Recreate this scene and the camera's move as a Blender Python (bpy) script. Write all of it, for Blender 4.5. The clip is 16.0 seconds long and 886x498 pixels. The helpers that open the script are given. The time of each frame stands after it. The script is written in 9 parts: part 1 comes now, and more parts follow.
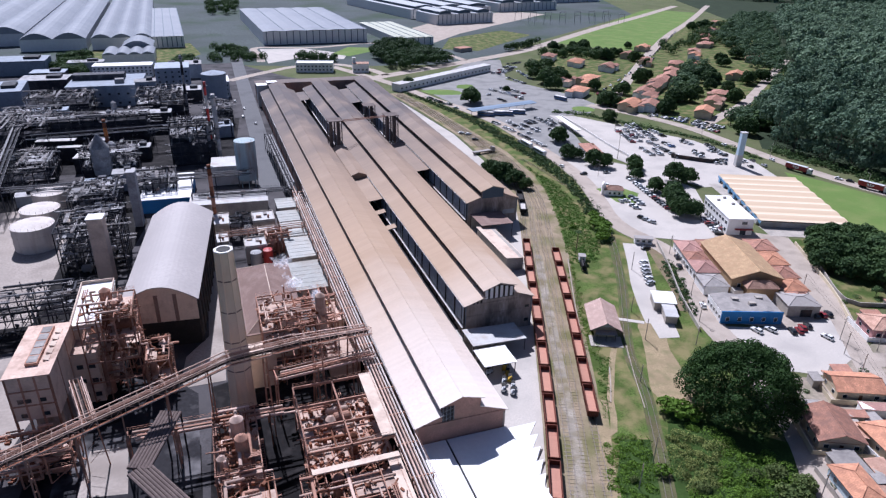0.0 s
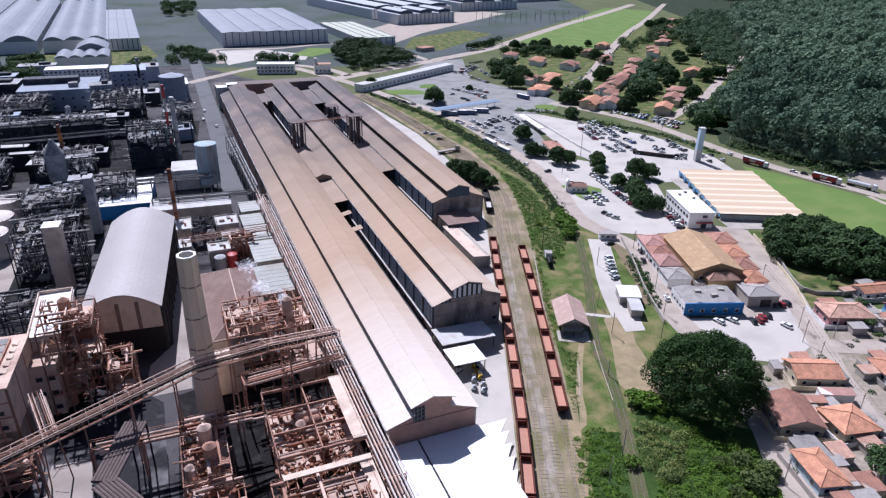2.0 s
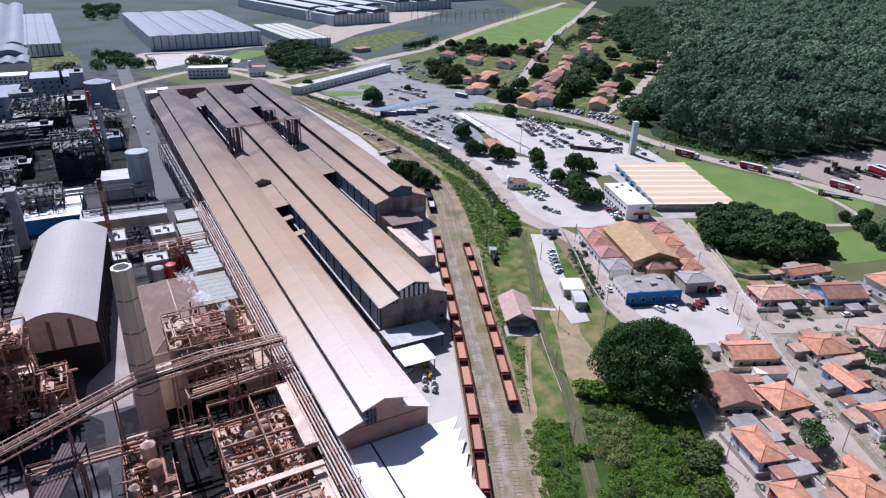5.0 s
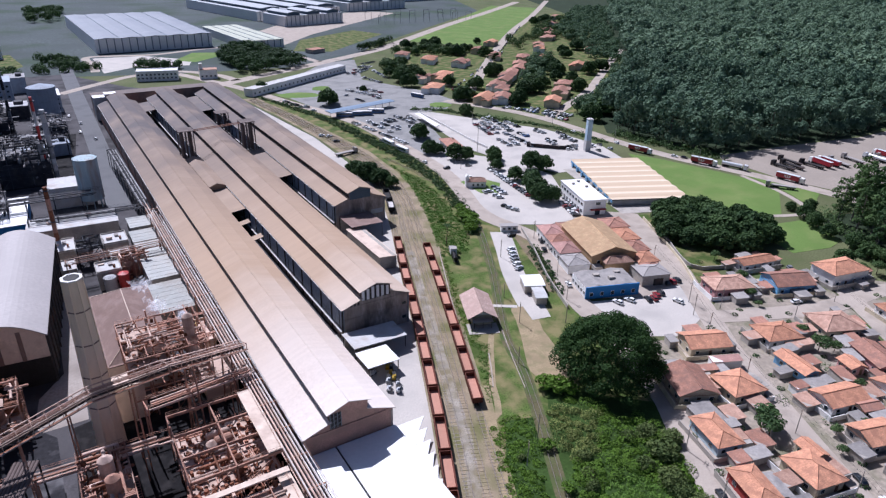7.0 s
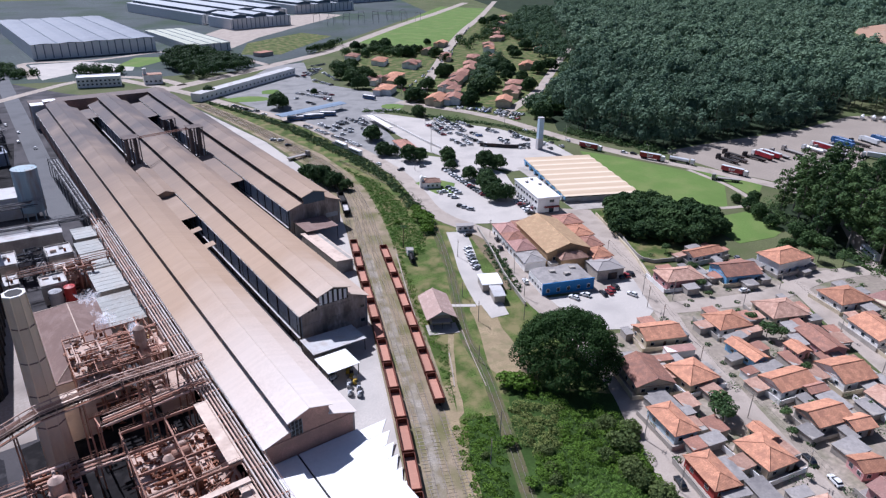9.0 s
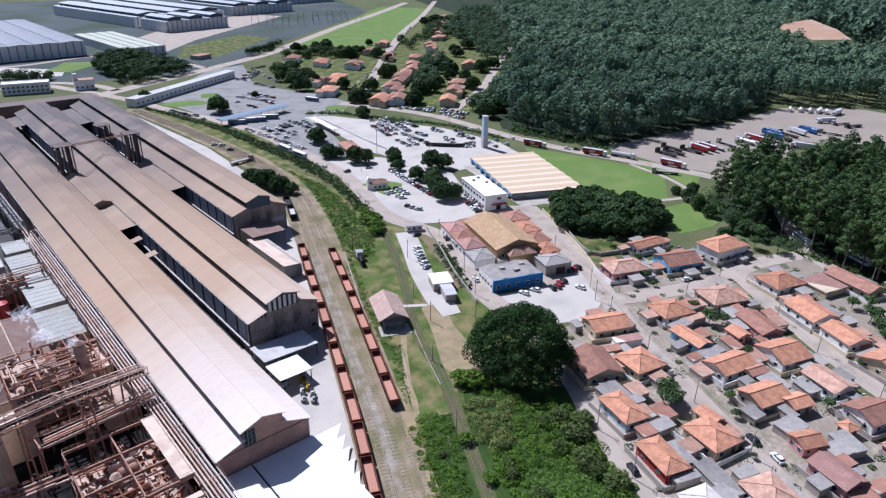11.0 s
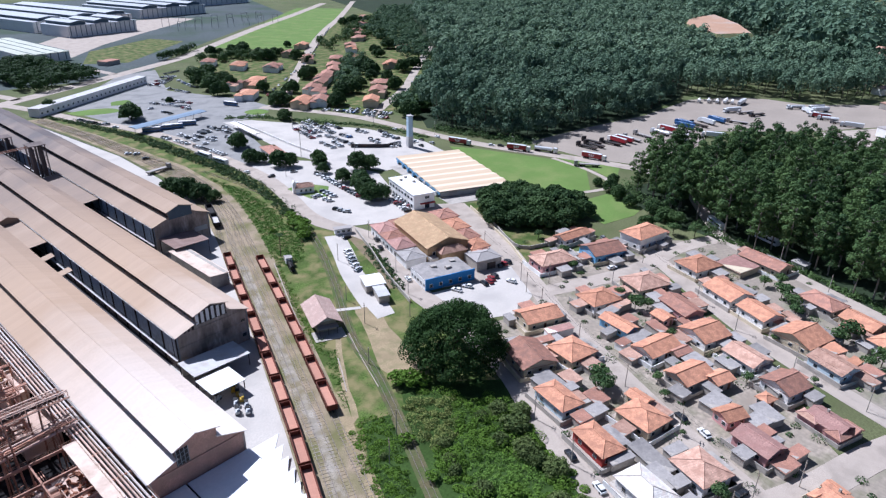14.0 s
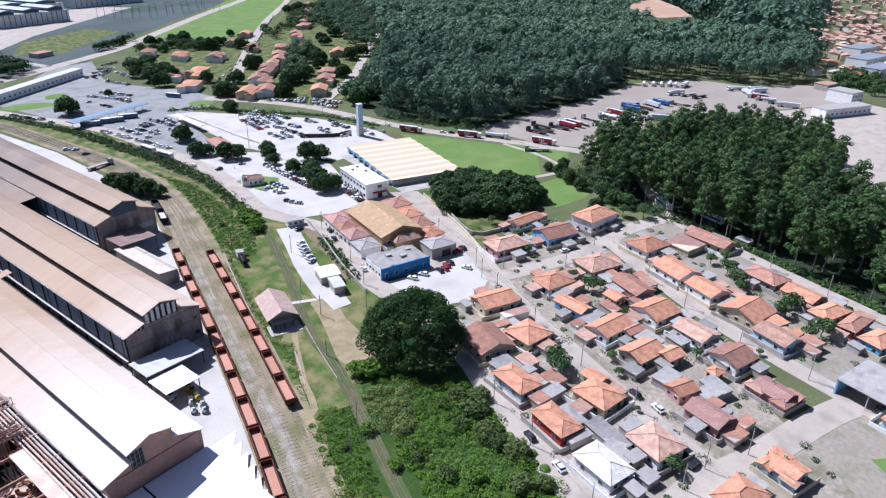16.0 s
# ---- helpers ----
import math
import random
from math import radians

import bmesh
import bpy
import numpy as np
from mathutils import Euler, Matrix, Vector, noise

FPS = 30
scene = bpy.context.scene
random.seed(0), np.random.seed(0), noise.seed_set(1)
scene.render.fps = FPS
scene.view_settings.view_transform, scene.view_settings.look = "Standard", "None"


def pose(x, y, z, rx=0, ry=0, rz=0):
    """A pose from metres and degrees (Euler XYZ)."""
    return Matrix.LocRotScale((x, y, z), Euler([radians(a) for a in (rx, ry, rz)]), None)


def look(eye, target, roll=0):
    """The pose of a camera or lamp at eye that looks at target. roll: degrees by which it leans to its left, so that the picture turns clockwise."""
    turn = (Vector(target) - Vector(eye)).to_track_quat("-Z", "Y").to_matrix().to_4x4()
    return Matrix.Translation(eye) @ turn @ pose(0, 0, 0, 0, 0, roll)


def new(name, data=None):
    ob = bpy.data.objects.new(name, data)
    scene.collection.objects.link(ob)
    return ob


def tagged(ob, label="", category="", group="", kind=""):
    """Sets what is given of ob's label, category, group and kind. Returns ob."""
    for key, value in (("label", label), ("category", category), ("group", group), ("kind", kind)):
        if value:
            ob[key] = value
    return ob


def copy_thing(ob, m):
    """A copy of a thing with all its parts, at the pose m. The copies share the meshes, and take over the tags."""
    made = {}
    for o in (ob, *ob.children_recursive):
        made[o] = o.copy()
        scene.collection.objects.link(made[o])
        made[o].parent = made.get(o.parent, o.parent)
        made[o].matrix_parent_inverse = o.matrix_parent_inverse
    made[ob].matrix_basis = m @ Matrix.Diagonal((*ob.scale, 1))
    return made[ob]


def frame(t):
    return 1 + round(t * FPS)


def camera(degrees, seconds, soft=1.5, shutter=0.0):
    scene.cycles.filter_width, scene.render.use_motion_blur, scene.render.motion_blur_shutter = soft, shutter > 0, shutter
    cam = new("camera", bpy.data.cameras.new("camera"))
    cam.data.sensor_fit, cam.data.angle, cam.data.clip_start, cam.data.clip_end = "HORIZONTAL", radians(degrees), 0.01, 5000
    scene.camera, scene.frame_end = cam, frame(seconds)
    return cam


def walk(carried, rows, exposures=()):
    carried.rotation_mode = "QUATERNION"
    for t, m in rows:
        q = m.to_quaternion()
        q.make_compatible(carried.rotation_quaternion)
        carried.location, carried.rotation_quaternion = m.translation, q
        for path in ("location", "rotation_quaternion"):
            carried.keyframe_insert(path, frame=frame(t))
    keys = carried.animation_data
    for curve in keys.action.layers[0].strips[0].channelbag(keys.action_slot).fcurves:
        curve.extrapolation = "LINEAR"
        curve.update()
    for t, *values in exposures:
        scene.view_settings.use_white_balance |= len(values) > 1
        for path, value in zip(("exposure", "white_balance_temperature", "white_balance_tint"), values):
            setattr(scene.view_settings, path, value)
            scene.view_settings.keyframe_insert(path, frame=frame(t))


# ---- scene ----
# The camera hovers at one spot and pans to the right; x runs across the long halls, y along them.
cam = camera(67.72, 16.0, soft=1.3)
EYE = Vector((0.0, 0.0, 120.0))
TURNS = [  # seconds, heading (clockwise from y), tilt, lean
    (0.0, 20.00, -25.52, -1.36),
    (0.5, 20.76, -25.51, -1.36),
    (1.0, 21.56, -25.49, -1.34),
    (1.5, 22.32, -25.49, -1.33),
    (2.0, 23.16, -25.48, -1.33),
    (2.5, 23.97, -25.46, -1.31),
    (3.0, 24.83, -25.46, -1.29),
    (3.5, 25.70, -25.45, -1.28),
    (4.0, 26.62, -25.42, -1.25),
    (6.5, 31.25, -25.35, -1.19),
    (7.0, 32.24, -25.32, -1.19),
    (7.5, 33.19, -25.28, -1.17),
    (8.0, 34.25, -25.24, -1.14),
    (8.5, 35.26, -25.21, -1.10),
    (9.0, 36.37, -25.16, -1.08),
    (11.5, 42.38, -25.07, -1.01),
    (12.0, 43.50, -25.05, -0.98),
    (12.5, 44.54, -25.04, -0.97),
    (13.0, 45.64, -25.02, -0.94),
    (13.5, 46.68, -25.01, -0.93),
    (14.0, 47.81, -25.01, -0.90),
    (14.5, 48.86, -25.00, -0.88),
    (15.0, 49.97, -25.00, -0.87),
    (15.5, 51.03, -25.17, -0.85),
    (16.0, 52.18, -26.00, -0.86),
]


def aim(heading, tilt):
    h, t = radians(heading), radians(tilt)
    return Vector((math.sin(h) * math.cos(t), math.cos(h) * math.cos(t), math.sin(t)))


walk(cam, [(t, look(EYE, EYE + aim(h, p) * 100.0, -r)) for t, h, p, r in TURNS], [(0.0, 0.46, 5210, 20), (4.0, 0.44, 5210, 20), (9.0, 0.38, 5180, 19), (12.5, 0.49, 5110, 16), (16.0, 0.68, 5060, 15)])

# ---- daylight ----
SUN_UP = 50.0
world = bpy.data.worlds.new("sky")
scene.world = world
world.use_nodes = True
wn = world.node_tree
wn.nodes.clear()
sky = wn.nodes.new("ShaderNodeTexSky")
sky.sky_type, sky.sun_disc = "NISHITA", False
sky.sun_elevation, sky.sun_rotation = radians(SUN_UP), radians(-3.0)
sky.air_density, sky.dust_density, sky.ozone_density = 0.75, 1.3, 0.6
bg = wn.nodes.new("ShaderNodeBackground")
bg.inputs["Strength"].default_value = 0.045
wo = wn.nodes.new("ShaderNodeOutputWorld")
wn.links.new(sky.outputs[0], bg.inputs[0])
wn.links.new(bg.outputs[0], wo.inputs[0])
sun = new("sun", bpy.data.lights.new("sun", "SUN"))
sun.data.energy, sun.data.angle, sun.data.color = 5.0, radians(0.6), (1.0, 0.92, 0.81)
sun.rotation_euler = (radians(-(90.0 - SUN_UP)), 0.0, radians(3.0))

# ---- materials ----
def surface(name, base, rough=0.8, vary=0.25, fine=3.0, broad=0.12, bump=0.3, metal=0.0, stain=None, stain_amount=0.4,
            per_object=0.0, streak=None, stain_scale=0.25, stain_from=0.48):
    """A weathered surface: fine grain, broad blotches, an optional stain colour and streaks along one axis."""
    m = bpy.data.materials.new(name)
    m.use_nodes = True
    nt = m.node_tree
    n, l = nt.nodes, nt.links
    b = n["Principled BSDF"]
    b.inputs["Roughness"].default_value, b.inputs["Metallic"].default_value = rough, metal
    b.inputs["Specular IOR Level"].default_value = 0.5 if rough < 0.56 else 0.13
    co = n.new("ShaderNodeTexCoord")
    src = co.outputs["Object"]
    if streak:
        mp = n.new("ShaderNodeMapping")
        mp.inputs["Scale"].default_value = streak
        l.new(src, mp.inputs["Vector"])
        src = mp.outputs[0]

    def noise_of(scale, detail):
        t = n.new("ShaderNodeTexNoise")
        t.inputs["Scale"].default_value, t.inputs["Detail"].default_value = scale, detail
        l.new(src, t.inputs["Vector"])
        return t.outputs["Fac"]

    def blend(fac, a, c):
        x = n.new("ShaderNodeMix")
        x.data_type = "RGBA"
        if fac is not None:
            l.new(fac, x.inputs["Factor"])
        for sock, v in ((x.inputs["A"], a), (x.inputs["B"], c)):
            if isinstance(v, tuple):
                sock.default_value = (*v, 1.0)
            else:
                l.new(v, sock)
        return x

    def ramp(fac, lo, hi):
        r = n.new("ShaderNodeMapRange")
        r.inputs["From Min"].default_value, r.inputs["From Max"].default_value = lo, hi
        l.new(fac, r.inputs["Value"])
        return r.outputs[0]

    f1, f2 = noise_of(fine, 4.0), noise_of(broad, 3.0)
    dark, light = tuple(c * (1 - vary) for c in base), tuple(min(1.0, c * (1 + vary)) for c in base)
    col = blend(ramp(f1, 0.3, 0.7), dark, light).outputs["Result"]
    x = blend(ramp(f2, 0.3, 0.7), tuple(c * (1 - vary * 0.8) for c in base), col)
    col = x.outputs["Result"]
    if stain:
        k = n.new("ShaderNodeMath")
        k.operation = "MULTIPLY"
        l.new(ramp(noise_of(stain_scale, 5.0), stain_from, stain_from + 0.2), k.inputs[0])
        k.inputs[1].default_value = stain_amount
        col = blend(k.outputs[0], col, stain).outputs["Result"]
    if per_object:
        oi = n.new("ShaderNodeObjectInfo")
        hs = n.new("ShaderNodeHueSaturation")
        r = n.new("ShaderNodeMapRange")
        r.inputs["To Min"].default_value, r.inputs["To Max"].default_value = 1 - per_object, 1 + per_object
        l.new(oi.outputs["Random"], r.inputs["Value"])
        l.new(r.outputs[0], hs.inputs["Value"])
        l.new(col, hs.inputs["Color"])
        col = hs.outputs[0]
    l.new(col, b.inputs["Base Color"])
    if bump:
        bp = n.new("ShaderNodeBump")
        bp.inputs["Strength"].default_value, bp.inputs["Distance"].default_value = bump, 0.05
        l.new(f1, bp.inputs["Height"])
        l.new(bp.outputs[0], b.inputs["Normal"])
    return m


def foliage(name, dark, light, gloss=0.7, blotch=0.25, share=0.7, speck=0.6):
    """Leaves: every clump has its own green, with some light passing through."""
    m = bpy.data.materials.new(name)
    m.use_nodes = True
    nt = m.node_tree
    n, l = nt.nodes, nt.links
    b = n["Principled BSDF"]
    b.inputs["Roughness"].default_value = gloss
    b.inputs["Specular IOR Level"].default_value = 0.12
    geo, oi, co = n.new("ShaderNodeNewGeometry"), n.new("ShaderNodeObjectInfo"), n.new("ShaderNodeTexCoord")
    ns = n.new("ShaderNodeTexNoise")
    ns.inputs["Scale"].default_value = blotch
    l.new(co.outputs["Object"], ns.inputs["Vector"])
    add = n.new("ShaderNodeMath")
    add.operation = "MULTIPLY_ADD"
    l.new(geo.outputs["Random Per Island"], add.inputs[0])
    add.inputs[1].default_value = speck
    sc = n.new("ShaderNodeMath")
    sc.operation = "MULTIPLY_ADD"
    l.new(ns.outputs["Fac"], sc.inputs[0])
    sc.inputs[1].default_value = share
    ob = n.new("ShaderNodeMath")
    ob.operation = "MULTIPLY"
    l.new(oi.outputs["Random"], ob.inputs[0])
    ob.inputs[1].default_value = 0.42
    l.new(ob.outputs[0], sc.inputs[2])
    l.new(sc.outputs[0], add.inputs[2])
    mr = n.new("ShaderNodeMapRange")
    mr.inputs["From Min"].default_value, mr.inputs["From Max"].default_value = 0.35, 1.3
    l.new(add.outputs[0], mr.inputs["Value"])
    x = n.new("ShaderNodeMix")
    x.data_type = "RGBA"
    l.new(mr.outputs[0], x.inputs["Factor"])
    x.inputs["A"].default_value, x.inputs["B"].default_value = (*dark, 1), (*light, 1)
    l.new(x.outputs["Result"], b.inputs["Base Color"])
    tr = n.new("ShaderNodeBsdfTranslucent")
    l.new(x.outputs["Result"], tr.inputs["Color"])
    mx = n.new("ShaderNodeMixShader")
    mx.inputs[0].default_value = 0.22
    out = n["Material Output"]
    l.new(b.outputs[0], mx.inputs[1])
    l.new(tr.outputs[0], mx.inputs[2])
    l.new(mx.outputs[0], out.inputs["Surface"])
    return m


def striped(name, a, c, period, axis=1, share=0.5, rough=0.6, soft=0.15):
    """Two colours in long stripes across one axis, as translucent and opaque roof sheets alternate."""
    m = surface(name, a, rough, 0.12, 2.0, 0.15, 0.15)
    nt = m.node_tree
    n, l = nt.nodes, nt.links
    b = n["Principled BSDF"]
    old = b.inputs["Base Color"].links[0].from_socket
    co, sp = n.new("ShaderNodeTexCoord"), n.new("ShaderNodeSeparateXYZ")
    l.new(co.outputs["Object"], sp.inputs[0])
    k = n.new("ShaderNodeMath")
    k.operation = "MULTIPLY"
    l.new(sp.outputs[axis], k.inputs[0])
    k.inputs[1].default_value = 1.0 / period
    fr = n.new("ShaderNodeMath")
    fr.operation = "FRACT"
    l.new(k.outputs[0], fr.inputs[0])
    r = n.new("ShaderNodeMapRange")
    r.inputs["From Min"].default_value, r.inputs["From Max"].default_value = share - soft, share + soft
    l.new(fr.outputs[0], r.inputs["Value"])
    x = n.new("ShaderNodeMix")
    x.data_type = "RGBA"
    l.new(r.outputs[0], x.inputs["Factor"])
    l.new(old, x.inputs["A"])
    x.inputs["B"].default_value = (*c, 1)
    l.new(x.outputs["Result"], b.inputs["Base Color"])
    return m


def dusty_roof(name, clean, dust, along, soot, soot_along, rough=0.7):
    """Corrugated sheets: ribs across, ore dust that thins out towards the near end, pale repaired sheets."""
    m = surface(name, clean, rough, 0.10, 1.2, 0.05, 0.0)
    nt = m.node_tree
    n, l = nt.nodes, nt.links
    b = n["Principled BSDF"]
    old = b.inputs["Base Color"].links[0].from_socket
    co, sp = n.new("ShaderNodeTexCoord"), n.new("ShaderNodeSeparateXYZ")
    l.new(co.outputs["Object"], sp.inputs[0])
    r = n.new("ShaderNodeMapRange")
    r.inputs["From Min"].default_value, r.inputs["From Max"].default_value = along
    l.new(sp.outputs["Y"], r.inputs["Value"])
    ns = n.new("ShaderNodeTexNoise")
    ns.inputs["Scale"].default_value, ns.inputs["Detail"].default_value = 0.05, 6.0
    l.new(co.outputs["Object"], ns.inputs["Vector"])
    ad = n.new("ShaderNodeMath")
    ad.operation = "MULTIPLY_ADD"
    ad.use_clamp = True
    l.new(ns.outputs["Fac"], ad.inputs[0])
    ad.inputs[1].default_value = 0.5
    sb = n.new("ShaderNodeMath")
    sb.operation = "SUBTRACT"
    l.new(r.outputs[0], sb.inputs[0])
    sb.inputs[1].default_value = 0.22
    l.new(sb.outputs[0], ad.inputs[2])
    x = n.new("ShaderNodeMix")
    x.data_type = "RGBA"
    l.new(ad.outputs[0], x.inputs["Factor"])
    l.new(old, x.inputs["A"])
    x.inputs["B"].default_value = (*dust, 1)
    # soot from the furnaces thickens towards the far end
    sr = n.new("ShaderNodeMapRange")
    sr.inputs["From Min"].default_value, sr.inputs["From Max"].default_value = soot_along
    sr.inputs["To Max"].default_value = 1.15
    l.new(sp.outputs["Y"], sr.inputs["Value"])
    sm = n.new("ShaderNodeMath")
    sm.operation, sm.use_clamp = "MULTIPLY", True
    nm = n.new("ShaderNodeMapRange")
    nm.inputs["From Min"].default_value, nm.inputs["From Max"].default_value = 0.3, 0.7
    nm.inputs["To Min"].default_value, nm.inputs["To Max"].default_value = 0.6, 1.0
    l.new(ns.outputs["Fac"], nm.inputs["Value"])
    l.new(sr.outputs[0], sm.inputs[0])
    l.new(nm.outputs[0], sm.inputs[1])
    x2 = n.new("ShaderNodeMix")
    x2.data_type = "RGBA"
    l.new(sm.outputs[0], x2.inputs["Factor"])
    l.new(x.outputs["Result"], x2.inputs["A"])
    x2.inputs["B"].default_value = (*soot, 1)
    x = x2
    # sheet rows along the hall, each a touch lighter or darker
    fl = n.new("ShaderNodeMath")
    fl.operation = "MULTIPLY"
    l.new(sp.outputs["Y"], fl.inputs[0])
    fl.inputs[1].default_value = 1 / 1.1
    fo = n.new("ShaderNodeMath")
    fo.operation = "FLOOR"
    l.new(fl.outputs[0], fo.inputs[0])
    wnz = n.new("ShaderNodeTexWhiteNoise")
    wnz.noise_dimensions = "1D"
    l.new(fo.outputs[0], wnz.inputs["W"])
    mr = n.new("ShaderNodeMapRange")
    mr.inputs["To Min"].default_value, mr.inputs["To Max"].default_value = 0.97, 1.03
    l.new(wnz.outputs["Value"], mr.inputs["Value"])
    hs = n.new("ShaderNodeHueSaturation")
    l.new(mr.outputs[0], hs.inputs["Value"])
    l.new(x.outputs["Result"], hs.inputs["Color"])
    l.new(hs.outputs[0], b.inputs["Base Color"])
    wv = n.new("ShaderNodeTexWave")
    wv.bands_direction = "Y"
    wv.inputs["Scale"].default_value = 1.6
    l.new(co.outputs["Object"], wv.inputs["Vector"])
    bp = n.new("ShaderNodeBump")
    bp.inputs["Strength"].default_value, bp.inputs["Distance"].default_value = 0.15, 0.03
    l.new(wv.outputs["Fac"], bp.inputs["Height"])
    l.new(bp.outputs[0], b.inputs["Normal"])
    return m


def glassy(name, tint=(0.03, 0.04, 0.05), rough=0.12):
    m = bpy.data.materials.new(name)
    m.use_nodes = True
    b = m.node_tree.nodes["Principled BSDF"]
    b.inputs["Base Color"].default_value = (*tint, 1)
    b.inputs["Roughness"].default_value = rough
    b.inputs["Specular IOR Level"].default_value = 0.8
    return m


def paint(name, base, rough=0.35):
    return surface(name, base, rough, 0.06, 6.0, 0.8, 0.0)


M_SOIL = surface("dry soil and grass", (0.12, 0.13, 0.06), 0.95, 0.35, 1.5, 0.03, 0.4, stain=(0.07, 0.10, 0.03), stain_amount=0.8, stain_scale=0.05)
M_GRASS = surface("rough grass", (0.075, 0.112, 0.026), 0.95, 0.5, 1.8, 0.12, 0.6, stain=(0.205, 0.170, 0.080), stain_amount=0.8, stain_scale=0.16, stain_from=0.44)
M_LAWN = surface("mown lawn", (0.13, 0.20, 0.05), 0.95, 0.2, 3.0, 0.05, 0.3, stain=(0.20, 0.22, 0.08), stain_amount=0.5, stain_scale=0.06)
M_DIRT = surface("bare tan soil", (0.32, 0.25, 0.15), 0.95, 0.25, 2.0, 0.15, 0.4, stain=(0.15, 0.15, 0.07), stain_amount=0.6)
M_ASPHALT = surface("worn asphalt", (0.27, 0.262, 0.25), 0.9, 0.15, 4.0, 0.08, 0.2, stain=(0.12, 0.12, 0.12), stain_amount=0.5, stain_scale=0.1)
M_STREET = surface("sun-bleached street paving", (0.405, 0.345, 0.29), 0.9, 0.14, 4.0, 0.08, 0.2, stain=(0.24, 0.205, 0.17), stain_amount=0.55, stain_scale=0.15)
M_CONCRETE = surface("pale concrete", (0.49, 0.45, 0.405), 0.85, 0.12, 2.0, 0.06, 0.15, stain=(0.34, 0.315, 0.29), stain_amount=0.55, stain_scale=0.08)
# darker than the pale concrete: shade of the structures is in the colour
M_YARD = surface("dusty plant floor with shade", (0.088, 0.082, 0.086), 0.9, 0.25, 1.5, 0.05, 0.2, stain=(0.03, 0.028, 0.03), stain_amount=0.8, stain_scale=0.07, stain_from=0.42)
M_BALLAST = surface("rail ballast", (0.315, 0.25, 0.17), 0.95, 0.35, 5.0, 0.2, 0.8, stain=(0.125, 0.125, 0.045), stain_amount=0.85, stain_scale=0.085, stain_from=0.45)
M_RUSTGROUND = surface("brown gravel", (0.22, 0.17, 0.11), 0.95, 0.3, 3.0, 0.15, 0.5, stain=(0.14, 0.14, 0.06), stain_amount=0.7)
M_FARPLANT = surface("distant works ground", (0.085, 0.10, 0.10), 0.95, 0.3, 0.3, 0.01, 0.0, stain=(0.04, 0.065, 0.035), stain_amount=0.85, stain_scale=0.012)

# ---- building blocks ----
def part(name, bm, material, parent=None, label="", smooth=False):
    """Links a bmesh as one mesh object under a thing or a part."""
    me = bpy.data.meshes.new(name)
    bm.to_mesh(me)
    bm.free()
    for m in material if isinstance(material, (list, tuple)) else [material]:
        me.materials.append(m)
    if smooth:
        me.shade_smooth()
    ob = new(name, me)
    ob.parent = parent
    return tagged(ob, label)


def thing(name, label, category, at=(0, 0, 0), turn=0.0, group="", kind=""):
    ob = new(name)
    ob.location, ob.rotation_euler = at, (0, 0, radians(turn))
    ob.empty_display_size = 0.5
    return tagged(ob, label, category, group, kind)


def box(bm, x, y, z, sx, sy, sz, turn=0.0, mat=0, tilt=None):
    """A box centred on x, y whose underside is at z."""
    r = bmesh.ops.create_cube(bm, size=1.0)
    m = Matrix.LocRotScale((x, y, z + sz / 2), Euler((0, 0, radians(turn))) if tilt is None else Euler(tilt), (sx, sy, sz))
    bmesh.ops.transform(bm, matrix=m, verts=r["verts"])
    if mat:
        for f in {f for v in r["verts"] for f in v.link_faces}:
            f.material_index = mat
    return r["verts"]


def rod(bm, a, b, r, seg=8, r2=None, mat=0, square=False):
    """A round (or square) bar from a to b."""
    a, b = Vector(a), Vector(b)
    d = b - a
    k = bmesh.ops.create_cone(bm, cap_ends=True, cap_tris=False, segments=4 if square else seg, radius1=r * (1.414 if square else 1),
                              radius2=(r if r2 is None else r2) * (1.414 if square else 1), depth=d.length)
    q = d.to_track_quat("Z", "Y").to_matrix().to_4x4()
    if square:
        q = q @ Matrix.Rotation(radians(45), 4, "Z")
    bmesh.ops.transform(bm, matrix=Matrix.Translation((a + b) / 2) @ q, verts=k["verts"])
    if mat:
        for f in {f for v in k["verts"] for f in v.link_faces}:
            f.material_index = mat
    return k["verts"]


def prism(bm, profile, y0, y1, mat=0):
    """A profile of (x, z) corners pushed along y."""
    a = [bm.verts.new((x, y0, z)) for x, z in profile]
    b = [bm.verts.new((x, y1, z)) for x, z in profile]
    n = len(profile)
    fs = [bm.faces.new(a), bm.faces.new(b[::-1])]
    for i in range(n):
        fs.append(bm.faces.new((a[i], b[i], b[(i + 1) % n], a[(i + 1) % n])))
    for f in fs:
        f.material_index = mat
    bmesh.ops.recalc_face_normals(bm, faces=fs)
    return fs


def slab(bm, corners, z0, z1, mat=0):
    """A flat plate with the outline of (x, y) corners."""
    a = [bm.verts.new((x, y, z0)) for x, y in corners]
    b = [bm.verts.new((x, y, z1)) for x, y in corners]
    n = len(corners)
    fs = [bm.faces.new(a), bm.faces.new(b)]
    for i in range(n):
        fs.append(bm.faces.new((a[i], a[(i + 1) % n], b[(i + 1) % n], b[i])))
    for f in fs:
        f.material_index = mat
    bmesh.ops.recalc_face_normals(bm, faces=fs)
    return fs


